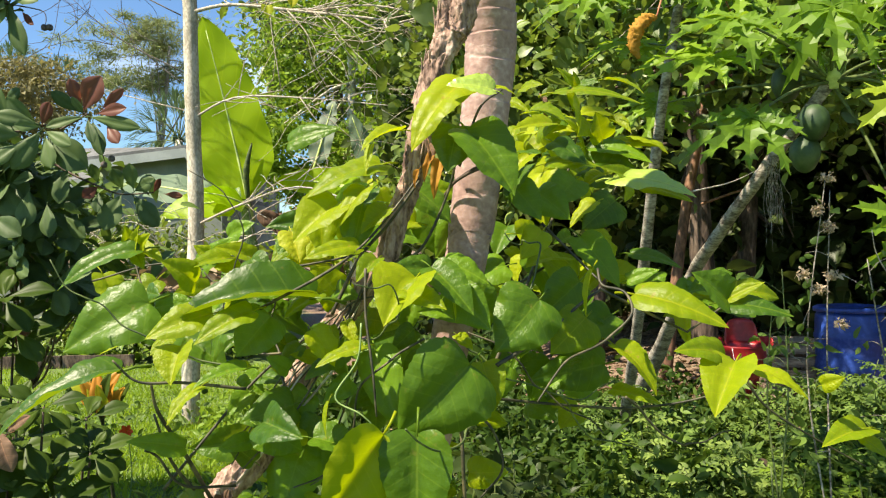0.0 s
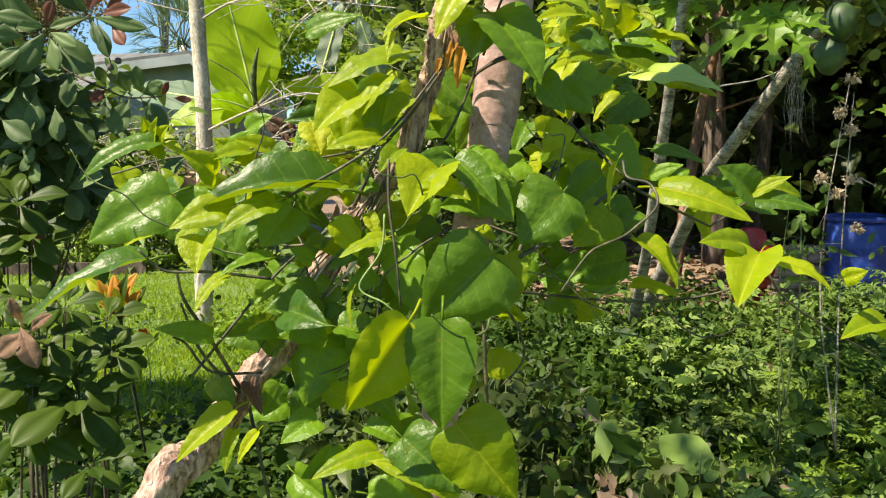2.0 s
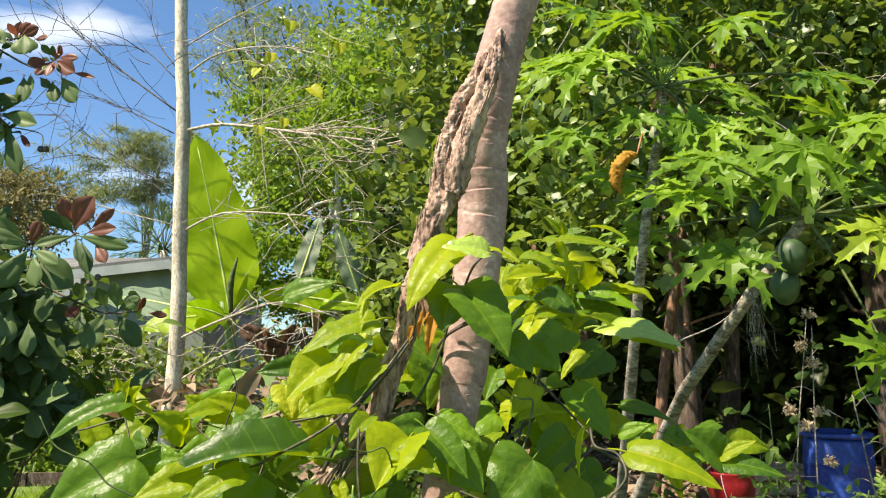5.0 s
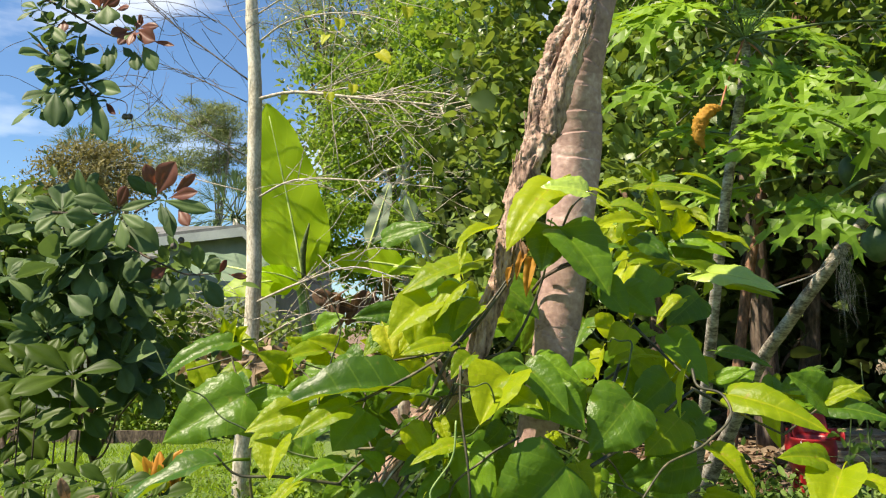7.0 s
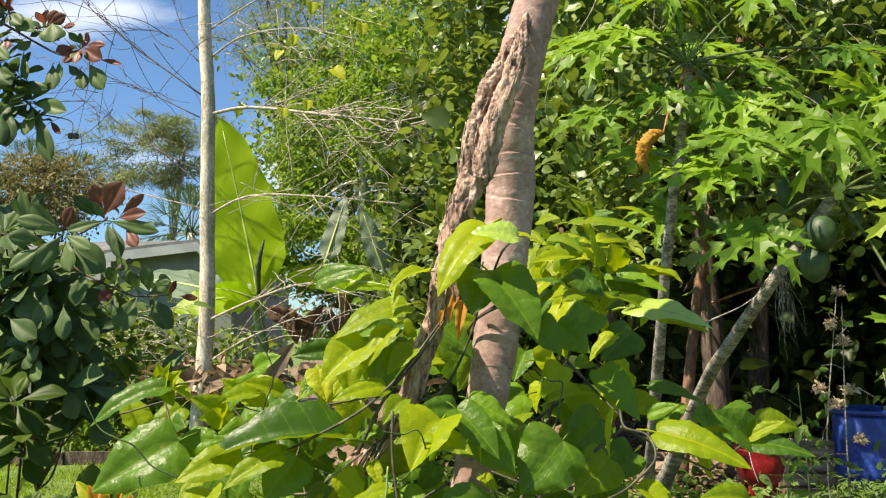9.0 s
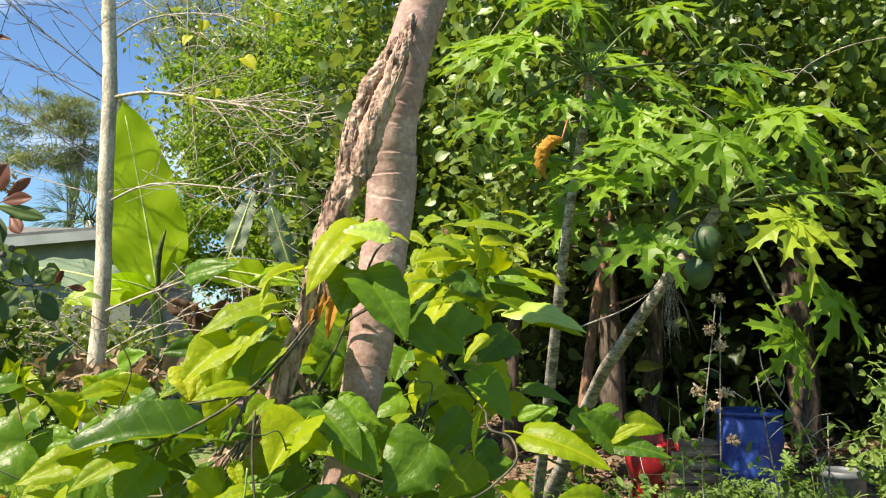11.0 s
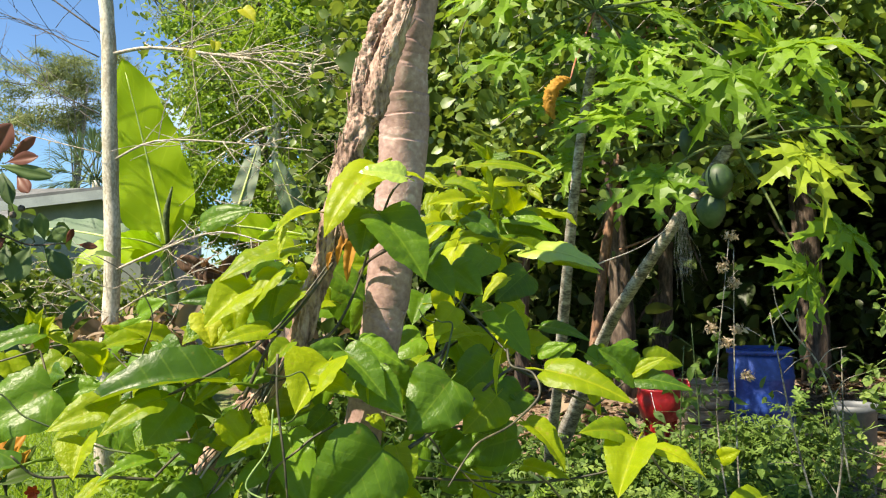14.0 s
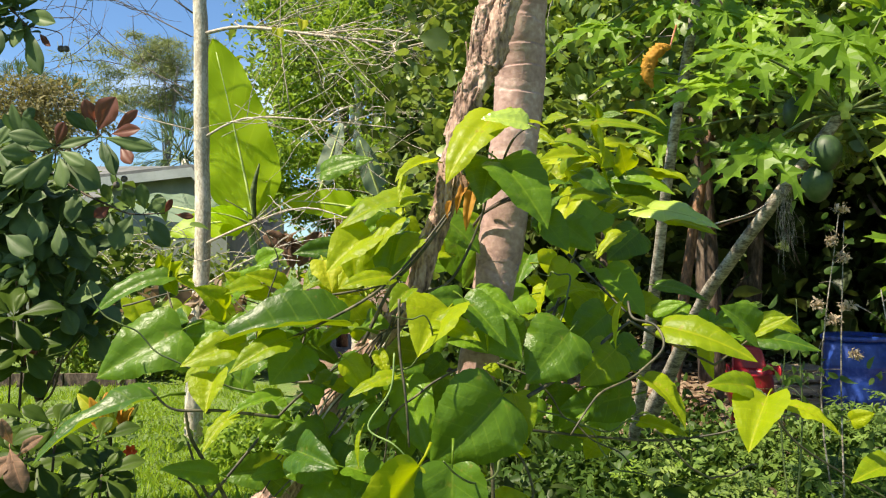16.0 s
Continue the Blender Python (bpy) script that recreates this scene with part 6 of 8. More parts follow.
SHRUB_LEAVES = (
    ((-2.175, 4.800, 2.599), (-2.039, 4.730, 2.798), 0.62, RED_LEAF),
    ((-2.218, 4.860, 2.638), (-2.254, 4.790, 2.798), 0.5, RED_LEAF),
    ((-2.074, 4.820, 2.612), (-1.911, 4.750, 2.722), 0.3, RED_LEAF),
    ((-2.074, 4.760, 2.574), (-1.873, 4.690, 2.598), 0.38, RED_LEAF),
    ((-2.017, 4.760, 2.510), (-1.924, 4.690, 2.387), 0.5, RED_LEAF),
    ((-2.215, 4.870, 2.601), (-2.379, 4.800, 2.722), 0.42, GLOSSY),
    ((-2.149, 4.760, 2.558), (-2.358, 4.690, 2.491), 0.3, GLOSSY),
    ((-2.124, 4.760, 2.558), (-1.794, 4.690, 2.476), 0.26, GLOSSY),
    ((-2.112, 4.780, 2.534), (-2.030, 4.710, 2.319), 0.4, GLOSSY),
    ((-2.115, 4.720, 2.538), (-2.055, 4.650, 2.380), 0.34, GLOSSY),
    ((-2.185, 4.840, 2.579), (-2.235, 4.770, 2.681), 0.4, GLOSSY),
    ((-2.349, 4.640, 2.493), (-2.273, 4.570, 2.615), 0.55, RED_LEAF),
    ((-2.351, 4.620, 2.477), (-2.468, 4.550, 2.481), 0.55, GLOSSY),
    ((-2.348, 4.620, 2.453), (-2.487, 4.550, 2.223), 0.5, GLOSSY),
    ((-2.309, 4.600, 2.450), (-2.133, 4.530, 2.358), 0.42, GLOSSY),
    ((-2.338, 4.680, 2.437), (-2.077, 4.610, 2.231), 0.55, GLOSSY),
    ((-2.334, 4.640, 2.432), (-2.272, 4.570, 2.229), 0.5, GLOSSY),
    ((-2.394, 4.680, 2.507), (-2.624, 4.610, 2.560), 0.42, GLOSSY),
    ((-2.414, 4.720, 2.502), (-2.570, 4.650, 2.663), 0.4, GLOSSY),
    ((-2.441, 4.580, 2.425), (-2.610, 4.510, 2.433), 0.55, GLOSSY),
    ((-2.442, 4.580, 2.377), (-2.599, 4.510, 2.252), 0.5, GLOSSY),
    ((-2.564, 4.720, 2.479), (-2.633, 4.650, 2.745), 0.3, GLOSSY),
    ((-2.638, 4.770, 2.637), (-2.514, 4.700, 2.721), 0.5, GLOSSY),
    ((-2.645, 4.720, 2.579), (-2.668, 4.650, 2.681), 0.5, GLOSSY),
    ((-2.128, 4.880, 2.142), (-2.198, 4.810, 2.070), 0.6, RED_LEAF),
    ((-2.128, 4.880, 2.164), (-2.142, 4.810, 2.276), 0.55, GLOSSY),
    ((-1.982, 4.900, 2.124), (-2.022, 4.830, 2.248), 0.62, GLOSSY),
    ((-1.933, 4.940, 2.123), (-1.932, 4.870, 2.284), 0.52, GLOSSY),
    ((-1.929, 4.940, 2.114), (-1.781, 4.870, 2.187), 0.6, GLOSSY),
    ((-1.931, 4.920, 2.087), (-1.749, 4.850, 1.890), 0.5, GLOSSY),
    ((-1.992, 4.900, 2.095), (-2.082, 4.830, 1.870), 0.6, GLOSSY),
    ((-1.819, 4.970, 2.106), (-1.749, 4.900, 2.186), 0.4, RED_LEAF),
    ((-1.749, 4.970, 2.096), (-1.613, 4.900, 2.077), 0.3, RED_LEAF),
    ((-2.286, 4.820, 2.254), (-2.317, 4.750, 2.032), 0.5, GLOSSY),
    ((-2.226, 4.860, 1.968), (-2.302, 4.790, 2.037), 0.5, GLOSSY),
    ((-2.329, 4.860, 1.961), (-2.178, 4.790, 1.822), 0.5, GLOSSY),
    ((-2.120, 4.860, 2.103), (-2.101, 4.790, 1.980), 0.5, GLOSSY),
    ((-2.369, 4.720, 2.031), (-2.327, 4.650, 1.828), 0.5, GLOSSY),
    ((-2.474, 4.720, 2.115), (-2.477, 4.650, 1.882), 0.5, GLOSSY),
    ((-2.638, 4.620, 1.957), (-2.441, 4.550, 1.840), 0.55, GLOSSY),
    ((-2.555, 4.670, 1.802), (-2.462, 4.600, 1.719), 0.8, GLOSSY),
    ((-2.588, 4.800, 3.839), (-2.488, 4.730, 3.910), 0.6, RED_LEAF),
    ((-2.598, 4.800, 3.848), (-2.628, 4.730, 3.907), 0.5, RED_LEAF),
    ((-2.561, 4.780, 3.843), (-2.428, 4.710, 3.874), 0.5, RED_LEAF),
    ((-2.533, 4.760, 3.846), (-2.494, 4.690, 3.692), 0.95, GLOSSY),
    ((-2.625, 4.820, 3.838), (-2.560, 4.750, 3.928), 0.4, RED_LEAF),
    ((-2.680, 4.800, 3.746), (-2.729, 4.730, 3.663), 0.6, GLOSSY),
    ((-2.489, 4.800, 3.829), (-2.376, 4.730, 3.822), 0.4, RED_LEAF),
    ((-2.400, 4.800, 3.690), (-2.488, 4.730, 3.644), 0.6, RED_LEAF),
    ((-2.372, 4.780, 3.673), (-2.426, 4.710, 3.564), 0.5, RED_LEAF),
    ((-2.337, 4.760, 3.674), (-2.349, 4.690, 3.551), 0.5, RED_LEAF),
    ((-2.319, 4.760, 3.674), (-2.178, 4.690, 3.575), 0.6, RED_LEAF),
    ((-2.321, 4.780, 3.701), (-2.171, 4.710, 3.678), 0.35, RED_LEAF),
    ((-2.341, 4.820, 3.726), (-2.299, 4.750, 3.771), 0.6, RED_LEAF),
    ((-2.367, 4.820, 3.726), (-2.423, 4.750, 3.775), 0.5, GLOSSY),
    ((-2.385, 4.840, 3.724), (-2.356, 4.770, 3.776), 0.6, GLOSSY),
    ((-2.541, 4.800, 3.585), (-2.498, 4.730, 3.400), 0.5, GLOSSY),
    ((-2.511, 4.820, 3.605), (-2.460, 4.750, 3.479), 0.4, GLOSSY),
    ((-2.362, 4.800, 3.552), (-2.306, 4.730, 3.400), 0.5, GLOSSY),
    ((-2.296, 4.780, 3.578), (-2.172, 4.710, 3.390), 0.5, GLOSSY),
    ((-2.236, 4.800, 3.611), (-2.068, 4.730, 3.555), 0.18, RED_LEAF),
    ((-2.448, 4.820, 3.587), (-2.356, 4.750, 3.497), 0.4, GLOSSY),
    ((-2.831, 4.760, 3.924), (-2.850, 4.690, 3.985), 0.6, RED_LEAF),
    ((-2.853, 4.780, 3.952), (-2.765, 4.710, 3.994), 0.5, RED_LEAF),
    ((-2.801, 4.740, 3.906), (-2.686, 4.670, 3.802), 0.6, GLOSSY),
    ((-2.818, 4.740, 3.897), (-2.807, 4.670, 3.793), 0.6, GLOSSY),
    ((-2.775, 4.760, 3.887), (-2.616, 4.690, 3.765), 0.5, GLOSSY),
    ((-2.926, 4.760, 3.998), (-2.943, 4.690, 4.049), 0.6, GLOSSY),
    ((-2.796, 4.720, 3.741), (-2.779, 4.650, 3.614), 0.7, RED_LEAF),
    ((-2.831, 4.720, 3.741), (-2.858, 4.650, 3.694), 0.5, GLOSSY),
    ((-2.709, 4.760, 3.656), (-2.651, 4.690, 3.449), 0.28, GLOSSY),
    ((-2.742, 4.760, 3.429), (-2.515, 4.690, 3.387), 0.34, GLOSSY),
    ((-2.704, 4.720, 3.433), (-2.772, 4.650, 3.480), 0.5, GLOSSY),
    ((-2.734, 4.720, 3.379), (-2.803, 4.650, 3.427), 0.5, GLOSSY),
    ((-2.665, 4.720, 3.379), (-2.724, 4.650, 3.285), 0.5, GLOSSY),
    ((-2.601, 4.740, 3.314), (-2.380, 4.670, 3.239), 0.42, GLOSSY),
    ((-2.577, 4.720, 3.236), (-2.460, 4.650, 2.916), 0.36, GLOSSY),
    ((-2.605, 4.720, 3.272), (-2.624, 4.650, 3.084), 0.5, GLOSSY),
    ((-2.707, 4.680, 3.295), (-2.763, 4.610, 3.203), 0.55, GLOSSY),
    ((-2.727, 4.660, 3.253), (-2.703, 4.590, 2.999), 0.55, GLOSSY),
    ((-2.772, 4.620, 3.241), (-2.730, 4.550, 2.989), 0.5, GLOSSY),
    ((-2.826, 4.680, 3.509), (-2.697, 4.610, 3.448), 0.5, GLOSSY),
    ((-2.762, 4.680, 3.580), (-2.825, 4.610, 3.563), 0.5, GLOSSY),
    ((-2.846, 4.680, 3.544), (-2.693, 4.610, 3.395), 0.5, GLOSSY),
    ((-2.527, 4.780, 3.204), (-2.429, 4.710, 3.106), 0.3, RED_LEAF),
    ((-2.874, 4.680, 3.688), (-2.722, 4.610, 3.554), 0.4, GLOSSY),
)
for k, (b, e, w, mat) in enumerate(SHRUB_LEAVES):
    leaf(shrub, b, e, w, 14 * math.sin(k * 2.3), 8, 18, mat, "obovate", 0.04, label="new red-brown leaf" if mat is RED_LEAF else "", stalk=0.1, teeth=False, seed=k % 3)

for line, r in (
    ([(-2.831, 4.750, 2.488), (-2.598, 4.750, 2.467), (-2.405, 4.750, 2.506), (-2.296, 4.750, 2.513)], 0.009),
    ([(-2.612, 4.900, 2.421), (-2.324, 4.900, 2.237), (-2.137, 4.900, 2.148), (-2.000, 4.900, 2.095), (-1.793, 4.900, 2.101)], 0.008),
    ([(-2.311, 4.780, 2.484), (-2.158, 4.780, 2.568), (-2.154, 4.780, 2.582)], 0.008),
    ([(-3.021, 4.780, 3.933), (-2.836, 4.780, 3.840), (-2.669, 4.780, 3.738), (-2.467, 4.780, 3.636), (-2.346, 4.780, 3.682)], 0.009),
    ([(-2.762, 4.780, 3.803), (-2.578, 4.780, 3.830), (-2.561, 4.780, 3.849)], 0.007),
    ([(-2.958, 4.720, 3.577), (-2.809, 4.720, 3.451), (-2.680, 4.720, 3.343), (-2.577, 4.720, 3.236)], 0.011),
    ([(-2.624, 4.760, 3.249), (-2.466, 4.760, 3.222), (-2.386, 4.760, 3.195), (-2.374, 4.760, 3.141), (-2.385, 4.760, 3.102)], 0.004),
    ([(-2.998, 4.750, 3.864), (-2.877, 4.750, 3.901), (-2.825, 4.750, 3.910)], 0.008),
    ([(-2.079, 4.780, 2.381), (-2.050, 4.780, 2.314), (-2.040, 4.780, 2.255)], 0.004),
):
    tube("branch", line, [r, r * 0.8, r * 0.5], BARK_DARK, shrub, 6, 14, 0.1, 10.0)
ends = []
for c, r, red in (((-2.890, 4.750, 3.717), 0.17, 0), ((-2.901, 4.750, 3.516), 0.19, 0), ((-2.762, 4.750, 3.299), 0.18, 0), ((-2.957, 4.750, 4.013), 0.17, 0), ((-2.724, 4.750, 3.498), 0.15, 0), ((-2.842, 4.780, 3.923), 0.14, 2), ((-2.837, 4.780, 3.609), 0.15, 0), ((-2.753, 4.780, 3.426), 0.17, 0), ((-2.667, 4.780, 3.327), 0.17, 0), ((-2.847, 4.780, 3.273), 0.18, 0), ((-2.869, 4.780, 3.454), 0.18, 0), ((-2.585, 4.780, 3.802), 0.09, 3), ((-2.354, 4.780, 3.664), 0.1, 4), ((-2.631, 4.780, 3.201), 0.16, 0), ((-2.996, 4.780, 3.840), 0.16, 0), ((-2.962, 4.780, 3.183), 0.18, 0)):
    rosette(c, r, 10, red)
for k in range(52):
    x, y, d = -110 + 300 * rng.random(), 400 + 355 * rng.random(), 4.75 + 0.5 * rng.random()
    if x > 40 + (y - 400) * 0.25:
        continue
    e0, e1, e2 = (-2.881, 4.776, 3.993), (0.749, 4.776, 3.945), (-2.698, 4.776, 0.492)
    q = np.array(e0) + (np.array(e1) - np.array(e0)) * x / 1000 + (np.array(e2) - np.array(e0)) * y / 1000
    q[1] = d
    if -3.29 < q[0] < -2.45 and 1.05 < q[2] < 1.68:
        continue
    ends.append(rosette(q, 0.23 + 0.06 * rng.random(), 9, 0))
low = []
for k in range(9):
    x, y, d = -40 + 230 * rng.random(), 540 + 190 * rng.random(), 4.3 + 0.7 * rng.random()
    e0, e1, e2 = np.array((-3.135, 4.599, 3.465)), np.array((0.341, 4.599, 3.309)), np.array((-3.155, 4.599, -0.012))
    q = e0 + (e1 - e0) * x / 1000 + (e2 - e0) * y / 1000
    low.append((np.array([q[0] * d / 4.6, d, 1.75 + (q[2] - 1.75) * d / 4.6]), 0.21 + 0.05 * rng.random()))
for c, r in (((-1.366, 2.750, 0.956), 0.17), ((-1.479, 2.750, 1.090), 0.14), ((-1.453, 2.750, 0.815), 0.15), ((-1.243, 2.750, 1.035), 0.11), ((-1.536, 2.750, 0.949), 0.15), ((-1.316, 2.750, 0.771), 0.13), ((-1.404, 2.750, 1.200), 0.13), ((-1.365, 2.709, 0.877), 0.2), ((-1.545, 2.809, 1.081), 0.15), ((-1.327, 2.909, 1.120), 0.12), ((-1.510, 2.709, 0.962), 0.14), ((-1.237, 2.809, 1.035), 0.11), ((-1.507, 2.609, 0.791), 0.16), ((-1.669, 2.609, 0.973), 0.16), ((-1.281, 2.609, 0.667), 0.14), ((-1.634, 3.009, 1.170), 0.13)):
    low.append((c, r))
for k in range(6):
    x, y, d = -60 + 360 * rng.random(), 700 + 200 * rng.random(), 3.2 + 1.2 * rng.random()
    e0, e1, e2 = np.array((-2.602, 3.799, 3.166)), np.array((0.269, 3.799, 3.038)), np.array((-2.619, 3.799, 0.294))
    q = e0 + (e1 - e0) * x / 1000 + (e2 - e0) * y / 1000
    if x > 230 and y > 700:
        continue
    low.append((np.array([q[0] * d / 3.8, d, 1.75 + (q[2] - 1.75) * d / 3.8]), 0.13 + 0.05 * rng.random()))
for b, e, w in (((-1.470, 2.650, 1.132), (-1.580, 2.600, 1.057), 0.6), ((-1.511, 2.650, 1.152), (-1.439, 2.600, 1.013), 0.5), ((-1.501, 2.650, 1.162), (-1.514, 2.600, 1.257), 0.4), ((-1.480, 2.650, 1.132), (-1.383, 2.600, 1.202), 0.35), ((-1.729, 2.650, 1.073), (-1.780, 2.600, 1.008), 0.5), ((-1.708, 2.650, 1.093), (-1.738, 2.600, 1.203), 0.45)):
    leaf(shrub, b, e, w, 20, 25, 45, BROWN, "obovate", 0.12, "withered_leaf", "withered brown leaf", 0.1, 1, False)
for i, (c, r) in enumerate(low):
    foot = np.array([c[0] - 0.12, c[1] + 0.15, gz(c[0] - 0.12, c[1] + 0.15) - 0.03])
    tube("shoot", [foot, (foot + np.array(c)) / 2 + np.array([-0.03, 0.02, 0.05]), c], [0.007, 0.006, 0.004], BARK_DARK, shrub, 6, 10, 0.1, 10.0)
    ends.append(rosette(c, r * 1.1, 8, 1 if i in (1, 3) else 0, (0.2, -0.5, 0.8), LOW_SHADE_LEAF))
for q in ends[:32:2]:
    s = shrub_base + (np.array([-1.6, 0.6, 2.9]) if q[2] > 2.9 else np.array([-0.2, 1.3, min(q[2] - shrub_base[2], 1.2) * 0.8]))
    m = (s * 0.45 + q * 0.55) + np.array([0, 0, 0.12 * rng.normal()])
    tube("branch", [s, m, q], [0.012, 0.008, 0.005], BARK_DARK, shrub, 6, 12, 0.1, 10.0)
tube("trunk", [shrub_base - np.array([0, 0, 0.05]), shrub_base + np.array([0.05, 0, 0.5]), shrub_base + np.array([0, 0, 1.0])], [0.035, 0.03, 0.025], BARK_GREY, shrub, 9, 12, 0.15, 6.0)
inner, _ = clumps((-3.85, 5.95, 1.85), (1.25, 0.6, 0.85), 115, 24, 0.2, 0.2, 0.9)
inner = inner[~((inner[:, 0] > -3.85) & (inner[:, 0] < -3.01) & (inner[:, 2] > 1.02) & (inner[:, 2] < 1.52))]
inner_ob = foliage("inner_leaves", inner, 0.17, GLOSSY_STUFF, shrub, width=0.45, up=0.5)
tagged(inner_ob, "inner mass of dark glossy leaves", kind="stuff")
tube("branch", [shrub_base + np.array([0, 0, 0.9]), (-3.8, 5.4, 1.7), shrub_base + np.array([-1.6, 0.6, 2.9])], [0.022, 0.018, 0.014], BARK_DARK, shrub, 8, 12, 0.1, 6.0)
berries = [(-2.385, 4.760, 3.102), (-2.353, 4.760, 3.102), (-2.000, 4.780, 2.304), (-2.048, 4.780, 2.267)]
for q in berries:
    v, f = tube_data(local(shrub, [np.array(q) + np.array([0, 0, 0.02 * math.cos(a)]) for a in np.linspace(0, math.pi, 6)]), [0.004, 0.015, 0.02, 0.02, 0.015, 0.004], 7)
    mesh_ob("berry", v, f, TWIG_DARK, shrub, "small dark dried fruit")


# ---- papayas ----
def papaya_mesh(lobes=9, seed=0, droop=0.35):
    """A deeply cut hand-shaped leaf of radius 1, stalk at the origin, face up: pointed side lobes, each lobe creased along its rib."""
    r2 = random.Random(seed)
    verts, faces = [], []
    for k in range(lobes):
        away = abs(k / (lobes - 1) - 0.5) * 2
        th = radians(-135 + 270 * k / (lobes - 1)) + r2.uniform(-0.08, 0.08)
        L = 1.0 - 0.36 * away * away + r2.uniform(-0.08, 0.06)
        ca, sa = math.cos(th), math.sin(th)
        o = len(verts)
        dr, crease = droop * r2.uniform(0.3, 1.8), r2.uniform(0.35, 0.6)
        prof = [(0.0, 0.02), (0.13, 0.075), (0.25, 0.105), (0.33, 0.125), (0.45, 0.215), (0.44, 0.115), (0.50, 0.075), (0.56, 0.09), (0.71, 0.195), (0.68, 0.10), (0.74, 0.06), (0.79, 0.065), (0.90, 0.105), (0.87, 0.045), (0.94, 0.02), (1.0, 0.0)]
        wide = [[h * r2.uniform(0.76, 1.08) for _, h in prof] for _ in (0, 1)]
        shift = [r2.uniform(-0.035, 0.035) for _ in (0, 1)]
        rib = 0.0
        for i, (u, _) in enumerate(prof):
            rib = max(rib, min(u, 0.42 if i < 6 else 0.66 if i < 10 else 0.85 if i < 14 else 1.0))
            for side in (-1, 0, 1):
                h = wide[max(side, 0)][i]
                x = rib * L if side == 0 else (u + shift[max(side, 0)] * (0 < i < len(prof) - 1)) * L
                y = side * h
                z = -dr * (x / L) ** 2 * L + (h * crease - 1.1 * h * h if side else 0) + 0.08 * x + 0.02 * math.sin(x * 14 + k * 2 + side)
                verts.append((x * ca - y * sa, x * sa + y * ca, z))
        for i in range(len(prof) - 1):
            for j in range(2):
                a = o + i * 3 + j
                faces.append((a, a + 3, a + 4, a + 1))
    return verts, faces


papaya_sets = [papaya_mesh(9, s, d) for s, d in ((0, 0.22), (1, 0.34), (2, 0.5), (3, 0.28))]


def papaya_leaf(tree, hub, centre, aim, r, which=0, mat=None, stalk=None, up=(0, -0.55, 1.0)):
    """Blade at centre with its middle lobe towards aim, on a stalk from the hub."""
    c, a, h = Vector(centre), Vector(aim), Vector(hub)
    ax = (a - c).normalized()
    up = Vector(up)
    nz = (up - ax * up.dot(ax)).normalized()
    m = Matrix.Translation(c) @ Matrix((ax, nz.cross(ax), nz)).transposed().to_4x4() @ Matrix.Scale(r, 4)
    v, f = papaya_sets[which]
    ob = mesh_ob("leaf", [m @ Vector(q) - tree.location for q in v], f, mat or PAPAYA, tree, smooth=False)
    mid = (h + c) / 2 + Vector((0, 0, 0.03))
    tube("leaf_stalk", [h, mid, c], [0.008, 0.006, 0.004], stalk or PETIOLE, tree, 6, 10)
    return ob


def papaya_tree(name, line, radii, label):
    t = thing(name, line[0], label, "papaya")
    tube("trunk", line, radii, BARK_PAPAYA, t, 12, 40, 0.12, 16.0)
    return t


hub1 = (1.629, 3.250, 2.399)
papaya = papaya_tree("papaya_tree", [(1.316, 5.400, 0.623), (1.335, 4.800, 1.090), (1.304, 4.100, 1.552), (1.305, 3.700, 1.766), (1.338, 3.420, 1.945), (1.416, 3.280, 2.116), (1.533, 3.270, 2.270), hub1], [0.06, 0.045, 0.034, 0.030, 0.028, 0.027, 0.027, 0.027], "leaning papaya tree with grey trunk and green fruit")
for c, a, r, w, m in (
    ((1.037, 3.000, 2.453), (0.779, 2.900, 2.389), 0.29, 0, PAPAYA),
    ((1.154, 2.900, 2.199), (0.945, 2.800, 2.041), 0.28, 1, PAPAYA),
    ((1.538, 3.050, 2.645), (1.517, 2.900, 2.406), 0.32, 2, PAPAYA),
    ((1.975, 3.200, 2.738), (2.107, 3.100, 2.494), 0.32, 3, PAPAYA),
    ((2.381, 3.200, 2.451), (2.598, 3.100, 2.315), 0.29, 0, PAPAYA),
    ((1.784, 2.950, 2.287), (1.929, 2.850, 2.139), 0.32, 1, PAPAYA_OLD),
    ((1.287, 3.200, 2.598), (1.105, 3.100, 2.474), 0.23, 3, PAPAYA),
    ((1.276, 3.300, 2.818), (1.072, 3.200, 2.689), 0.26, 0, PAPAYA),
    ((1.828, 3.300, 2.823), (1.744, 3.200, 2.991), 0.28, 2, PAPAYA),
    ((1.474, 3.200, 2.568), (1.313, 3.100, 2.450), 0.19, 1, PAPAYA),
):
    papaya_leaf(papaya, hub1, c, a, r, w, m)
papaya_leaf(papaya, hub1, (1.998, 3.050, 1.999), (2.082, 2.950, 1.824), 0.30, 2, up=(0.7, -0.8, 0.3))
papaya_leaf(papaya, hub1, (1.791, 3.000, 1.808), (1.763, 2.920, 1.559), 0.27, 1, up=(0.6, -0.8, 0.4))


def papaya_crown(tree, hub, n, reach, back, keep=(250, 300)):
    """Leaves all round the top of the stem, the outer ones drooping."""
    h = np.array(hub)
    for k in range(n):
        az = radians((k * 137.5) % 360)
        if keep[0] < math.degrees(az) < keep[1]:
            continue
        R = reach * (0.55 + 0.5 * rng.random())
        c = h + np.array([math.cos(az) * R, back + 0.3 * rng.normal(), math.sin(az) * R * 0.5 + 0.08])
        a = c + np.array([math.cos(az) * 0.2, -0.06, math.sin(az) * 0.08 - 0.09])
        papaya_leaf(tree, hub, c, a, 0.25 + 0.08 * rng.random(), k % 4)


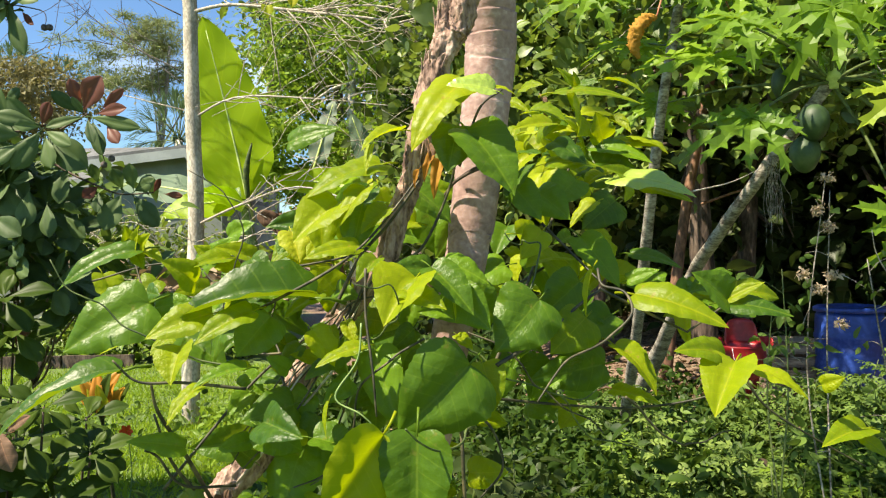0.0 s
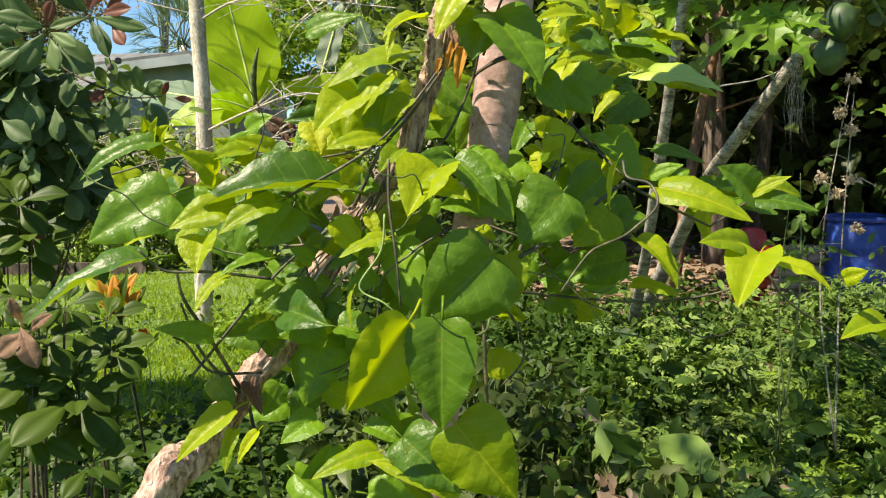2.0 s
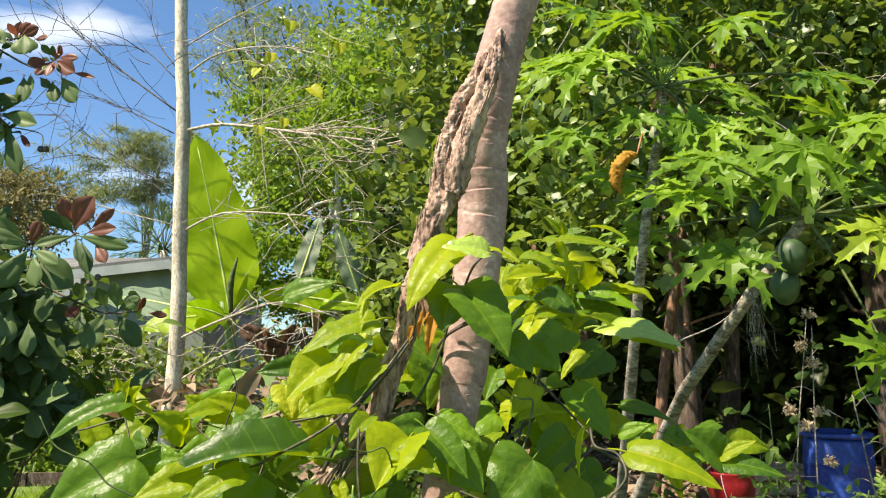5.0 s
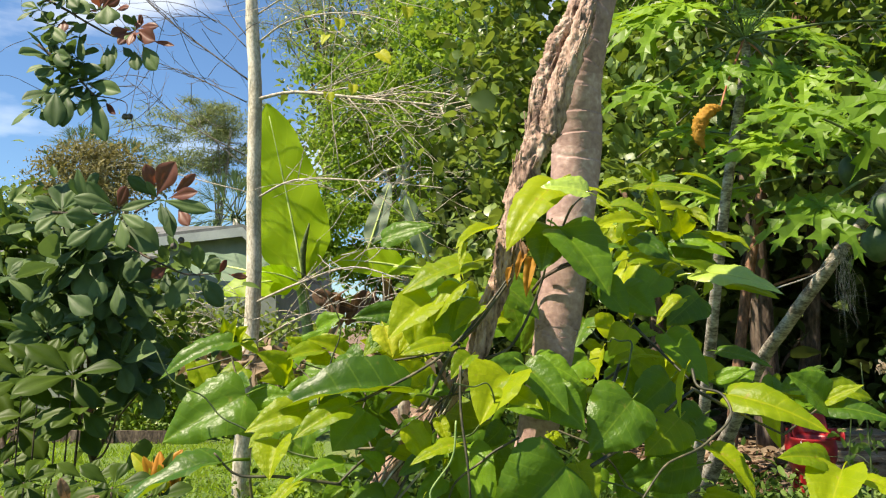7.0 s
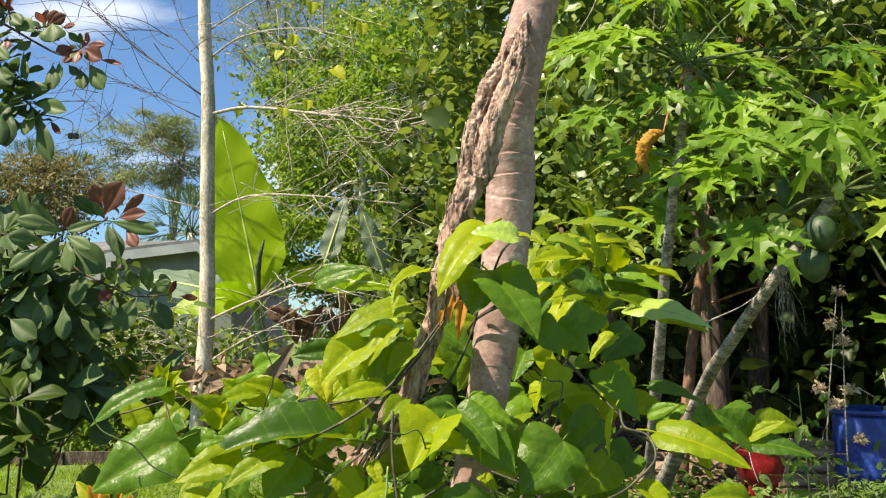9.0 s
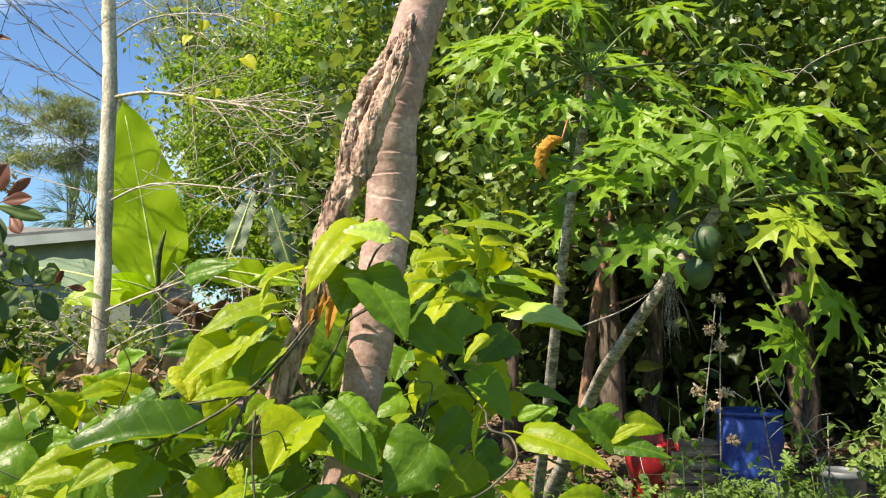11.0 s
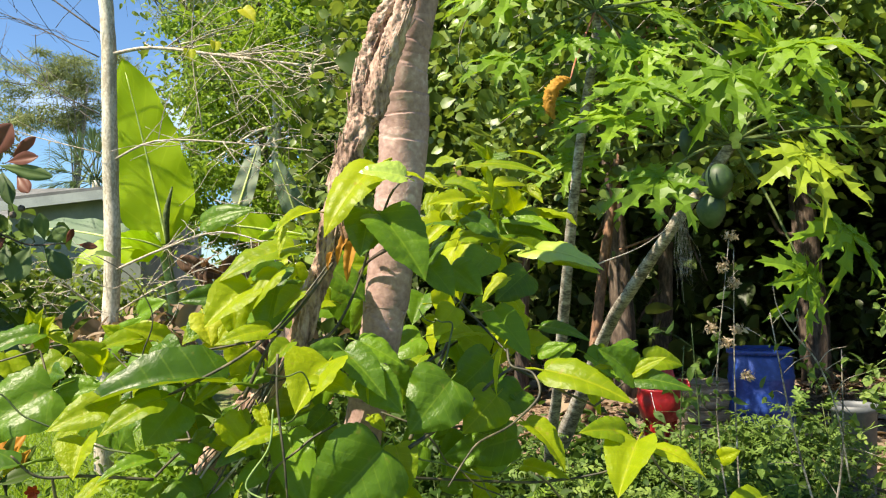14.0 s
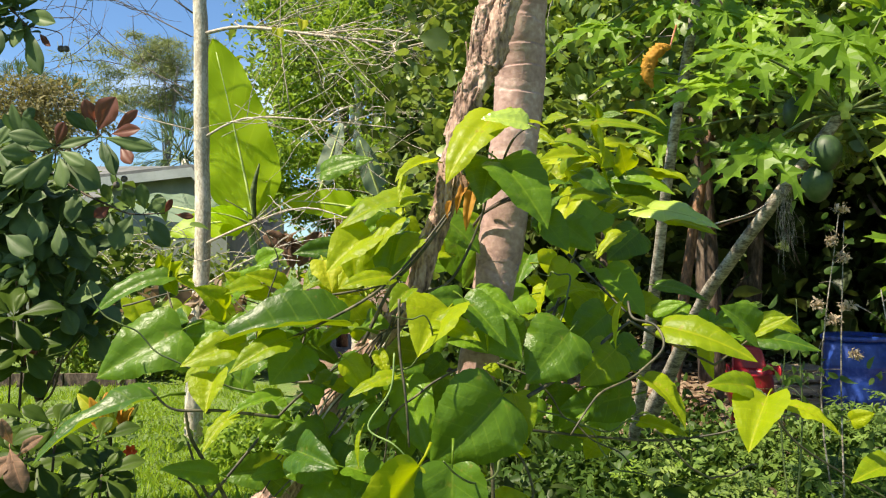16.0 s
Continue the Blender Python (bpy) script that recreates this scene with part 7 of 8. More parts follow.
papaya_crown(papaya, hub1, 12, 0.8, 0.35, (200, 340))
for line, r in [([hub1, np.array(hub1) + np.array([0.05 * rng.normal(), -0.03, 0.06]), np.array(hub1) + np.array([0.12 * rng.normal(), -0.06, 0.12])], [0.008, 0.006, 0.003]) for k in range(12)]:
    tube("flower_stalk", line, r, GREENSTEM, papaya, 5, 6)


tube("crown_bud", [np.array(hub1) - np.array([0, 0, 0.03]), np.array(hub1) + np.array([0, -0.01, 0.02]), np.array(hub1) + np.array([0, -0.015, 0.06])], [0.026, 0.034, 0.012], MIDRIB, papaya, 10, 10, 0.2, 30.0, label="pale green growing tip")


def papaya_fruit(q, r, tall=1.25):
    v, f = tube_data(local(papaya, [np.array(q) + np.array([0, 0, -r * tall * math.cos(a)]) for a in np.linspace(0, math.pi, 11)]), [r * max(0.06, math.sin(a)) * (1 - 0.12 * math.cos(a)) for a in np.linspace(0, math.pi, 11)], 14, 0.05, 20.0)
    mesh_ob("fruit", v, f, FRUIT, papaya, "unripe green papaya fruit")


for q, r in (((1.492, 3.120, 2.208), 0.060), ((1.473, 3.160, 2.088), 0.060), ((1.439, 3.300, 2.209), 0.050), ((1.511, 3.400, 2.421), 0.065)):
    papaya_fruit(q, r)
fib = []
for k in range(24):
    q = [np.array((1.356, 3.200, 2.061)) + rng.normal(size=3) * np.array([0.009, 0.009, 0.02])]
    for i in range(5):
        q.append(q[-1] + np.array([0.010 * rng.normal() + 0.001, 0.006 * rng.normal(), -0.03 - 0.035 * rng.random() * (1 if k % 3 else 1.8)]))
    fib.append((q, [0.0012, 0.0009, 0.0005]))
tagged(join_tubes("hanging_fibre", fib, BARK_PAPAYA, papaya, 4), "dry grey hanging fibres", kind="stuff")

hub2 = (1.094, 3.476, 3.058)
papaya_two = papaya_tree("papaya_tree", [(1.222, 5.407, 0.377), (1.061, 4.307, 1.180), (0.993, 3.557, 2.230), (1.099, 3.507, 2.917), hub2], [0.04, 0.03, 0.023, 0.021, 0.018], "slender upright papaya tree with a mottled grey trunk")
for c, a, r, w in (
    ((0.783, 3.300, 3.139), (0.505, 3.200, 3.094), 0.30, 0),
    ((0.636, 3.250, 2.768), (0.436, 3.150, 2.660), 0.26, 1),
    ((0.897, 3.200, 2.831), (0.778, 3.100, 2.706), 0.20, 2),
    ((1.154, 3.300, 2.841), (1.193, 3.200, 2.637), 0.25, 3),
    ((1.047, 3.500, 3.314), (0.988, 3.400, 3.494), 0.26, 0),
    ((1.854, 3.500, 3.128), (1.965, 3.400, 3.069), 0.28, 1),
    ((1.449, 3.500, 3.401), (1.617, 3.400, 3.402), 0.28, 2),
    ((0.796, 3.600, 3.481), (0.576, 3.500, 3.495), 0.28, 3),
    ((1.388, 3.500, 2.784), (1.265, 3.400, 2.641), 0.22, 1),
):
    papaya_leaf(papaya_two, hub2, c, a, r, w)
papaya_crown(papaya_two, hub2, 10, 0.6, 0.3, (200, 330))
for q, m in (((1.244, 3.276, 2.661), RED_STALK),):
    tube("leaf_stalk", [hub2, (np.array(hub2) + np.array(q)) / 2 + np.array([0.02, 0, 0.02]), q], [0.005, 0.0045, 0.003], m, papaya_two, 6, 10, label="reddish old leaf stalk")
bark_tube("dry_leaf", [(0.852, 3.055, 2.620), (0.807, 3.046, 2.608), (0.769, 3.036, 2.563), (0.758, 3.036, 2.505), (0.777, 3.036, 2.455)], [0.008, 0.022, 0.026, 0.020, 0.005], ORANGE_DRY, papaya_two, 22, 50, 0.5, 6.0, 40.0, 1.0)
tube("leaf_stalk", [hub2, (0.910, 3.148, 2.746), (0.852, 3.055, 2.620)], [0.005, 0.0045, 0.003], RED_STALK, papaya_two, 6, 10, label="reddish old leaf stalk")
for line, r in [([hub2, np.array(hub2) + np.array([0.05 * rng.normal(), -0.05, 0.05 + 0.04 * rng.random()]), np.array(hub2) + np.array([0.12 * rng.normal(), -0.08, 0.06 + 0.07 * rng.random()])], [0.003, 0.002, 0.0014]) for k in range(16)]:
    tube("flower_stalk", line, r, GREENSTEM, papaya_two, 4, 6)


# ---- unseen slender tree, added so that its crown shades the weeds ----
crown_tree("tree", (-3.0, 0.6, gz(-3.0, 0.6)), 5.6, (-1.95, 1.45, 5.9), (0.90, 0.80, 0.4), 46, 13, 0.15, 0.11, TREE_MID, BARK_GREY, 0.05, "unseen slender tree, added so its thin crown shades the weeds")


# ---- undergrowth ----
def low_gap(x, y):
    """Weeds stay low before the litter patch where the chair stands."""
    return np.where((x / y > 0.33) & (x / y < 0.455) & (y > 3.0), 0.6, 1.0)


def undergrowth(name, n, per, xr, yr, hr, size, mat, label, width=0.5, clump=0.07, up=0.5):
    y = yr[0] + (yr[1] - yr[0]) * rng.random(n)
    x = xr[0] * y + (xr[1] - xr[0]) * y * rng.random(n)
    h = (hr[0] + (hr[1] - hr[0]) * rng.random(n)) * low_gap(x, y)
    c = on_ground(x, y, h)
    pts = (c[:, None, :] + rng.normal(size=(n, per, 3)) * np.array([clump, clump, clump * 1.1])).reshape(-1, 3)
    ob = foliage(name, pts, size, mat, width=width, up=up)
    tagged(ob, label, "weeds", kind="stuff")


def sprigs(name, centres, length, mat, pairs=4, width=0.5):
    """Feathered leaves: a rib with pairs of leaflets that lie in one plane, all of them in one mesh."""
    c = np.asarray(centres)
    n = len(c)
    rib = unit(rng.normal(size=(n, 3)) * np.array([1, 1, 0.35]) + np.array([0, -0.2, 0.15]))
    nrm = unit(rng.normal(size=(n, 3)) * 0.35 + np.array([0, -0.25, 1.0]))
    nrm = unit(nrm - rib * np.sum(nrm * rib, axis=1, keepdims=True))
    side = np.cross(nrm, rib)
    L = length * np.exp(rng.normal(size=(n, 1)) * 0.3)
    at_, ax_, nr_ = [c + rib * L], [rib], [nrm]
    for i in range(pairs):
        u = (i + 0.7) / pairs
        for sgn in (-1, 1):
            at_.append(c + rib * L * u - np.array([0, 0, 0.12]) * L * u * u)
            ax_.append(unit(rib * 0.55 + side * sgn * (0.95 - 0.3 * u) + rng.normal(size=(n, 3)) * 0.12))
            nr_.append(nrm + rng.normal(size=(n, 3)) * 0.15)
    at_, ax_, nr_ = np.concatenate(at_), np.concatenate(ax_), np.concatenate(nr_)
    nr_ = unit(nr_ - ax_ * np.sum(nr_ * ax_, axis=1, keepdims=True))
    return foliage(name, at_, length * 0.42, mat, width=width, spread=0.2, axes=(ax_, nr_))


def weed_patch(name, n, xr, yr, hr, size, mat, label, width=0.5, leaves=34, bush=0.11, feathered=False):
    """Upright weeds: thin stalks with leaves along them, larger below, bare soil between."""
    y = yr[0] + (yr[1] - yr[0]) * rng.random(n)
    x = xr[0] * y + (xr[1] - xr[0]) * y * rng.random(n)
    h = (hr[0] + (hr[1] - hr[0]) * rng.random(n)) * (0.75 + 0.25 * np.sin(x * 3.1 + y * 2.3)) * low_gap(x, y)
    b = on_ground(x, y)
    pts, stalks = [], []
    for k in range(n):
        top = b[k] + np.array([rng.normal() * 0.1, rng.normal() * 0.1, h[k]])
        u = rng.random((leaves, 1)) ** 0.7
        pts.append(b[k] + (top - b[k]) * u + rng.normal(size=(leaves, 3)) * np.array([bush, bush, bush * 0.5]) * (1.25 - u))
        if k % 2 == 0:
            stalks.append(([b[k], (b[k] + top) / 2 + rng.normal(size=3) * 0.02, top], [0.005, 0.004, 0.002]))
    ob = sprigs(name, np.concatenate(pts), size, mat, 4, width) if feathered else foliage(name, np.concatenate(pts), size, mat, width=width, up=0.45, spread=0.45)
    tagged(ob, label, "weeds", kind="stuff")
    v, f = [], []
    for line, r in stalks:
        vv, ff = tube_data(spline(line, 4), r, 4)
        f += [tuple(i + len(v) for i in q) for q in ff]
        v += vv
    st = mesh_ob("weed_stalks", v, f, PETIOLE)
    tagged(st, "thin stalks of the weeds", "weeds", kind="stuff")


weed_patch("undergrowth", 130, (0.2, 0.46), (3.2, 4.4), (0.4, 0.74), 0.085, FEATHERY, "ferny bluish green weeds", 0.5, 15, 0.10, True)
weed_patch("undergrowth", 170, (0.0, 0.64), (2.5, 5.0), (0.35, 0.8), 0.058, WEED, "dense low weeds with dark green leaves", 0.55, 30, 0.12)
weed_patch("undergrowth", 26, (0.06, 0.5), (2.3, 3.4), (0.4, 0.7), 0.06, BROWN_STUFF, "dead brown stalks among the weeds", 0.5, 10, 0.10)
weed_patch("undergrowth", 200, (0.18, 0.66), (3.2, 5.6), (0.4, 0.78), 0.09, WEED_PALE, "feathery weeds with fine grey-green leaflets", 0.45, 15, 0.10, True)
weed_patch("undergrowth", 80, (-0.06, 0.36), (2.3, 3.8), (0.3, 0.75), 0.062, WEED_PALE, "soft weeds with broad dull leaves", 0.6, 26, 0.10)
weed_patch("undergrowth", 230, (-0.20, 0.12), (1.9, 3.6), (0.45, 1.0), 0.06, TREE_SHADE, "tangled weeds behind the vine, coloured dark for shade", 0.5, 40, 0.12)
weed_patch("undergrowth", 150, (-0.19, 0.14), (3.6, 7.0), (0.3, 0.8), 0.08, WEED, "dark weeds along the edge of the lawn", 0.5, 34, 0.16)
weed_patch("undergrowth", 120, (-0.19, 0.10), (7.0, 10.5), (0.4, 1.2), 0.10, WEED, "dark weeds in the shade beyond the vine", 0.5, 40, 0.2)
weed_patch("undergrowth", 120, (0.24, 0.62), (2.6, 4.2), (0.4, 0.75), 0.075, TREE_LIGHT, "bright ferny weeds catching the sun", 0.45, 13, 0.09, True)
weed_patch("undergrowth", 140, (0.42, 0.72), (2.3, 3.6), (0.2, 0.5), 0.05, WEED, "low weeds over the litter", 0.5, 40, 0.12)
weed_patch("undergrowth", 90, (0.46, 0.58), (4.6, 6.0), (0.3, 0.55), 0.05, WEED_PALE, "tall pale weeds in front of the drum", 0.4, 50, 0.10)
weed_patch("undergrowth", 110, (-0.02, 0.40), (2.1, 3.1), (0.35, 0.72), 0.05, OLIVE_WEED, "yellowish olive weeds with soft toothed leaves", 0.55, 30, 0.10)
weed_patch("undergrowth", 60, (0.36, 0.62), (2.1, 3.0), (0.35, 0.68), 0.085, FEATHERY, "ferny bluish green weeds near the pot", 0.5, 15, 0.10, True)
undergrowth("undergrowth", 330, 22, (-0.62, -0.16), (3.4, 5.3), (0.02, 0.22), 0.055, WEED, "low dark ground cover creeping into the lawn", 0.8, 0.10, 1.2)
undergrowth("undergrowth", 80, 18, (0.33, 0.44), (5.2, 5.9), (0.15, 0.62), 0.05, WEED_PALE, "weeds before the red chair", 0.5, 0.07)
undergrowth("dry_weeds", 44, 6, (0.05, 0.62), (3.0, 4.8), (0.05, 0.3), 0.05, BROWN_STUFF, "dry brown leaves caught among the weeds", 0.5, 0.07)
undergrowth("undergrowth", 420, 20, (0.04, 0.34), (3.6, 6.2), (0.05, 0.5), 0.06, WEED, "low dark weeds at the edge of the litter", 0.5, 0.08)
undergrowth("undergrowth", 110, 18, (-0.30, -0.19), (8.6, 9.8), (0.02, 0.35), 0.08, TREE_LIGHT, "yellow-green sunlit weeds by the bare tree", 0.5, 0.12)
undergrowth("undergrowth", 26, 16, (-0.62, -0.15), (8.5, 11.0), (0.02, 0.3), 0.08, WEED_PALE, "sunlit garden weeds along the lawn", 0.5, 0.12)
undergrowth("undergrowth", 120, 18, (-0.72, -0.627), (17.6, 19.6), (0.05, 1.7), 0.14, TREE_LIGHT, "sunlit bushes at the lawn's far edge", 0.5, 0.2)
undergrowth("undergrowth", 130, 18, (-0.510, -0.24), (17.6, 19.6), (0.05, 1.7), 0.14, TREE_LIGHT, "sunlit bushes at the lawn's far edge", 0.5, 0.2)
undergrowth("undergrowth", 16, 14, (-0.615, -0.522), (17.6, 19.6), (0.05, 0.9), 0.14, TREE_LIGHT, "sunlit bushes at the lawn's far edge", 0.5, 0.2)


def weed_plant(name, base, tips, leaf_size, n, mat, stalk, label, flowers=(), r=0.005):
    t = thing(name, base, label, "weed")
    lines, pts = [], []
    for tip in tips:
        b, e = np.array(base), np.array(tip)
        mid = (b + e) / 2 + rng.normal(size=3) * 0.03
        lines.append(([b, mid, e], [r, r * 0.8, r * 0.4]))
        line = spline([b, mid, e], 20)
        for k in range(n):
            q = line[int(5 + 15 * rng.random())]
            s = q + rng.normal(size=3) * np.array([0.06, 0.06, 0.04])
            lines.append(([q, (q + s) / 2 + np.array([0, 0, 0.01]), s], [r * 0.35, r * 0.3, r * 0.2]))
            pts.append(s + rng.normal(size=(5, 3)) * 0.015)
    join_tubes("stalk", lines, stalk, t, 5)
    foliage("leaves", np.concatenate(pts), leaf_size, mat, t, width=0.5, up=0.3)
    for q in flowers:
        p = np.array(q) + rng.normal(size=(90, 3)) * np.array([0.010, 0.010, 0.008])
        foliage("seed_head", p, 0.0115, SEEDHEAD, t, width=0.5, up=0.3, label="dry pale seed head")
    return t


weed_plant("flower_stalk", (1.288, 2.600, 0.703), [(1.278, 2.600, 1.947), (1.303, 2.620, 1.910)], 0.03, 6, WEED_PALE, BARK_PAPAYA, "tall dry flower stalk with withered heads",
           ((1.251, 2.600, 1.844), (1.288, 2.600, 1.787), (1.205, 2.600, 1.632), (1.251, 2.600, 1.580), (1.299, 2.600, 1.627), (1.325, 2.600, 1.466), (1.284, 2.600, 1.950)), 0.0036)
weed_plant("weed", (1.111, 2.600, 0.857), [(1.130, 2.600, 1.648), (1.109, 2.620, 1.572)], 0.035, 8, WEED_PALE, PETIOLE, "slender green weed with small lobed leaves", r=0.004)
weed_plant("weed", (1.825, 2.513, 0.859), [(1.969, 2.413, 1.930), (1.881, 2.513, 1.819), (2.100, 2.413, 1.886), (1.963, 2.313, 1.714), (1.887, 2.413, 1.660)], 0.03, 56, FEATHERY, GREENSTEM, "tall bushy weed with feathery grey-green leaves", r=0.006)
weed_plant("weed", (1.658, 2.713, 0.816), [(1.476, 2.713, 1.674), (1.745, 2.713, 1.532)], 0.035, 12, WEED_PALE, BARK_PAPAYA, "straggly weed with bare grey stems", r=0.005)
weed_plant("weed", (2.038, 2.413, 0.867), [(2.026, 2.313, 1.692), (1.863, 2.313, 1.476), (2.132, 2.313, 1.649), (1.806, 2.413, 1.393)], 0.03, 60, FEATHERY, GREENSTEM, "bushy green weed with small leaves", r=0.006)
weed_plant("weed", (1.065, 2.616, 0.360), [(1.092, 2.616, 0.988), (1.107, 2.616, 0.849)], 0.06, 10, WEED, PETIOLE, "dark-stemmed weed with soft leaves", r=0.007)

dead = thing("dry_branch", (1.685, 2.594, 1.166), "grey leafless forked twig standing in the weeds", "branch")
join_tubes("twig", [([(1.681, 2.594, 1.084), (1.642, 2.594, 1.334), (1.579, 2.594, 1.503), (1.495, 2.594, 1.606), (1.442, 2.594, 1.694), (1.427, 2.594, 1.776)], [0.0035, 0.003, 0.0025, 0.0012]),
                    ([(1.495, 2.594, 1.606), (1.504, 2.574, 1.651), (1.490, 2.554, 1.692)], [0.002, 0.0012]), ([(1.583, 2.594, 1.498), (1.613, 2.574, 1.543), (1.664, 2.554, 1.557)], [0.002, 0.001]),
                    ([(1.630, 2.594, 1.376), (1.664, 2.574, 1.438), (1.724, 2.544, 1.467)], [0.002, 0.001]), ([(1.558, 2.594, 1.529), (1.501, 2.594, 1.507), (1.455, 2.594, 1.470)], [0.0018, 0.001])], BARK_PAPAYA, dead, 6)

# ---- flowers by the lawn ----
flower = thing("flower_plant", (-2.63, 6.5, gz(-2.63, 6.5)), "slender plant with one red flower", "flower")
tube("stalk", [flower.location, (-2.6, 6.5, -0.1), (-2.633, 6.507, 0.222)], [0.006, 0.005, 0.004], GREENSTEM, flower, 5)
for k in range(6):
    c = np.array((-2.634, 6.507, 0.240))
    leaf(flower, c, c + np.array([0.06 * math.cos(k * 1.05), -0.03, 0.06 * math.sin(k * 1.05)]), 0.6, 0, 10, 20, PETAL_RED, "obovate", 0.1, "petal", "red petal", 0, k % 2, False)
croton = thing("croton", (-1.75, 4.3, gz(-1.75, 4.3)), "low plant with orange and yellow leaves", "croton")
for k in range(16):
    c = np.array((-1.698, 3.900, 0.951)) + rng.normal(size=3) * np.array([0.035, 0.03, 0.02])
    leaf(croton, c, c + np.array([0.075 * rng.normal(), -0.02 + 0.03 * rng.normal(), 0.13 + 0.06 * rng.random()]), 0.34, 10, 18, 30, (CROTON_LEAF, CROTON_LEAF, YELLOW, CROTON_LEAF, LOW_SHADE_LEAF)[k % 5], "long", 0.08, "leaf", "", 0.1, k % 3, False)
for k in range(5):
    tube("stem", [croton.location, np.array((-1.718, 3.950, 0.851)), np.array((-1.698, 3.900, 0.971)) + rng.normal(size=3) * 0.05], [0.006, 0.005, 0.003], STEM, croton, 6, 8)


# ---- things in the shade ----
def lathe(profile, sides=28):
    verts, faces = [], []
    for r, z in profile:
        for k in range(sides):
            a = 2 * math.pi * k / sides
            verts.append((r * math.cos(a), r * math.sin(a), z))
    for i in range(len(profile) - 1):
        for k in range(sides):
            k2 = (k + 1) % sides
            faces.append((i * sides + k, i * sides + k2, (i + 1) * sides + k2, (i + 1) * sides + k))
    faces.append(tuple(range(sides))[::-1])
    faces.append(tuple(range((len(profile) - 1) * sides, len(profile) * sides)))
    return verts, faces


def rounded_box(name, size, mat, parent, at_m, bevel=0.01, label=""):
    bm = bmesh.new()
    bmesh.ops.create_cube(bm, size=1)
    bmesh.ops.scale(bm, vec=size, verts=bm.verts)
    bmesh.ops.bevel(bm, geom=bm.edges[:], offset=bevel, segments=2, affect="EDGES", profile=0.7)
    me = bpy.data.meshes.new(name)
    bm.to_mesh(me)
    bm.free()
    me.materials.append(mat)
    ob = new(name, me)
    ob.parent = parent
    ob.matrix_basis = at_m
    if label:
        tagged(ob, label)
    return ob


BLUE = plastic("blue_plastic", (0.012, 0.045, 0.24), 0.4)
RED = plastic("red_plastic", (0.30, 0.010, 0.014), 0.38)
BLACK = plastic("black_plastic", (0.012, 0.012, 0.014), 0.5)
GREY = plastic("grey_plastic", (0.11, 0.12, 0.125), 0.55)
WHITE = plastic("white_plastic", (0.62, 0.63, 0.62), 0.45)
PLANK = rough_material("weathered_plank", [(0.3, (0.16, 0.11, 0.07)), (0.6, (0.33, 0.25, 0.17)), (0.8, (0.45, 0.36, 0.26))], scale=6, stretch=(0.3, 4, 4), bump=0.4, distance=0.005, rough=0.9)

drum = thing("drum", (3.52, 6.75, gz(3.52, 6.75)), "blue plastic drum standing on the soil", "barrel")
top = 1.165 - drum.location.z
v, f = lathe([(0.25, 0), (0.272, 0.03), (0.277, top * 0.3), (0.285, top * 0.32), (0.285, top * 0.36), (0.277, top * 0.38), (0.277, top * 0.64), (0.285, top * 0.66), (0.285, top * 0.7), (0.277, top * 0.72), (0.272, top * 0.9), (0.25, top * 0.95)])
mesh_ob("body", v, f, BLUE, drum)
v, f = lathe([(0.255, top * 0.94), (0.287, top * 0.945), (0.287, top * 0.985), (0.265, top), (0.25, top * 0.975), (0.02, top * 0.97)])
mesh_ob("rim", v, f, BLUE, drum)
v, f = lathe([(0.04, top * 0.97), (0.04, top * 0.99), (0.03, top * 0.995)], 12)
cap = mesh_ob("cap", v, f, BLACK, drum, "small black screw cap")
cap.location = (0.12, -0.1, 0)
drum_two = thing("drum", (6.05, 7.6, gz(6.05, 7.6)), "blue plastic drum deep in the shade", "barrel")
v, f = lathe([(0.25, 0), (0.272, 0.03), (0.28, 0.3), (0.285, 0.32), (0.277, 0.36), (0.28, 0.6), (0.272, 0.74), (0.255, 0.76), (0.24, 0.74)])
mesh_ob("body", v, f, BLUE, drum_two)

# red plastic chair, low and wide
rc = Vector((2.40, 6.294, 0.885))
chair = thing("chair", (rc.x, rc.y, gz(rc.x, rc.y)), "red plastic garden chair standing in leaf litter", "chair")
zs = rc.z - chair.location.z
v, f = lathe([(0.10, 0.02), (0.155, 0.06), (0.185, 0.16), (0.19, 0.25), (0.178, 0.315), (0.186, 0.33), (0.176, 0.335), (0.165, 0.30), (0.14, 0.16), (0.02, 0.13)])
seat = mesh_ob("seat", [(x * 1.02, y * 0.9 - 0.02, z + 0.05 * y) for x, y, z in v], f, RED, chair)
seat.location = (0, 0, zs - 0.24)
v, f = tube_data(spline([(-0.07, -0.172, zs - 0.18), (-0.105, -0.168, zs - 0.06), (-0.12, -0.142, zs + 0.07)], 10), [0.003, 0.003], 6)
mesh_ob("edge_strip", v, f, WHITE, chair, "pale moulded edge strip")


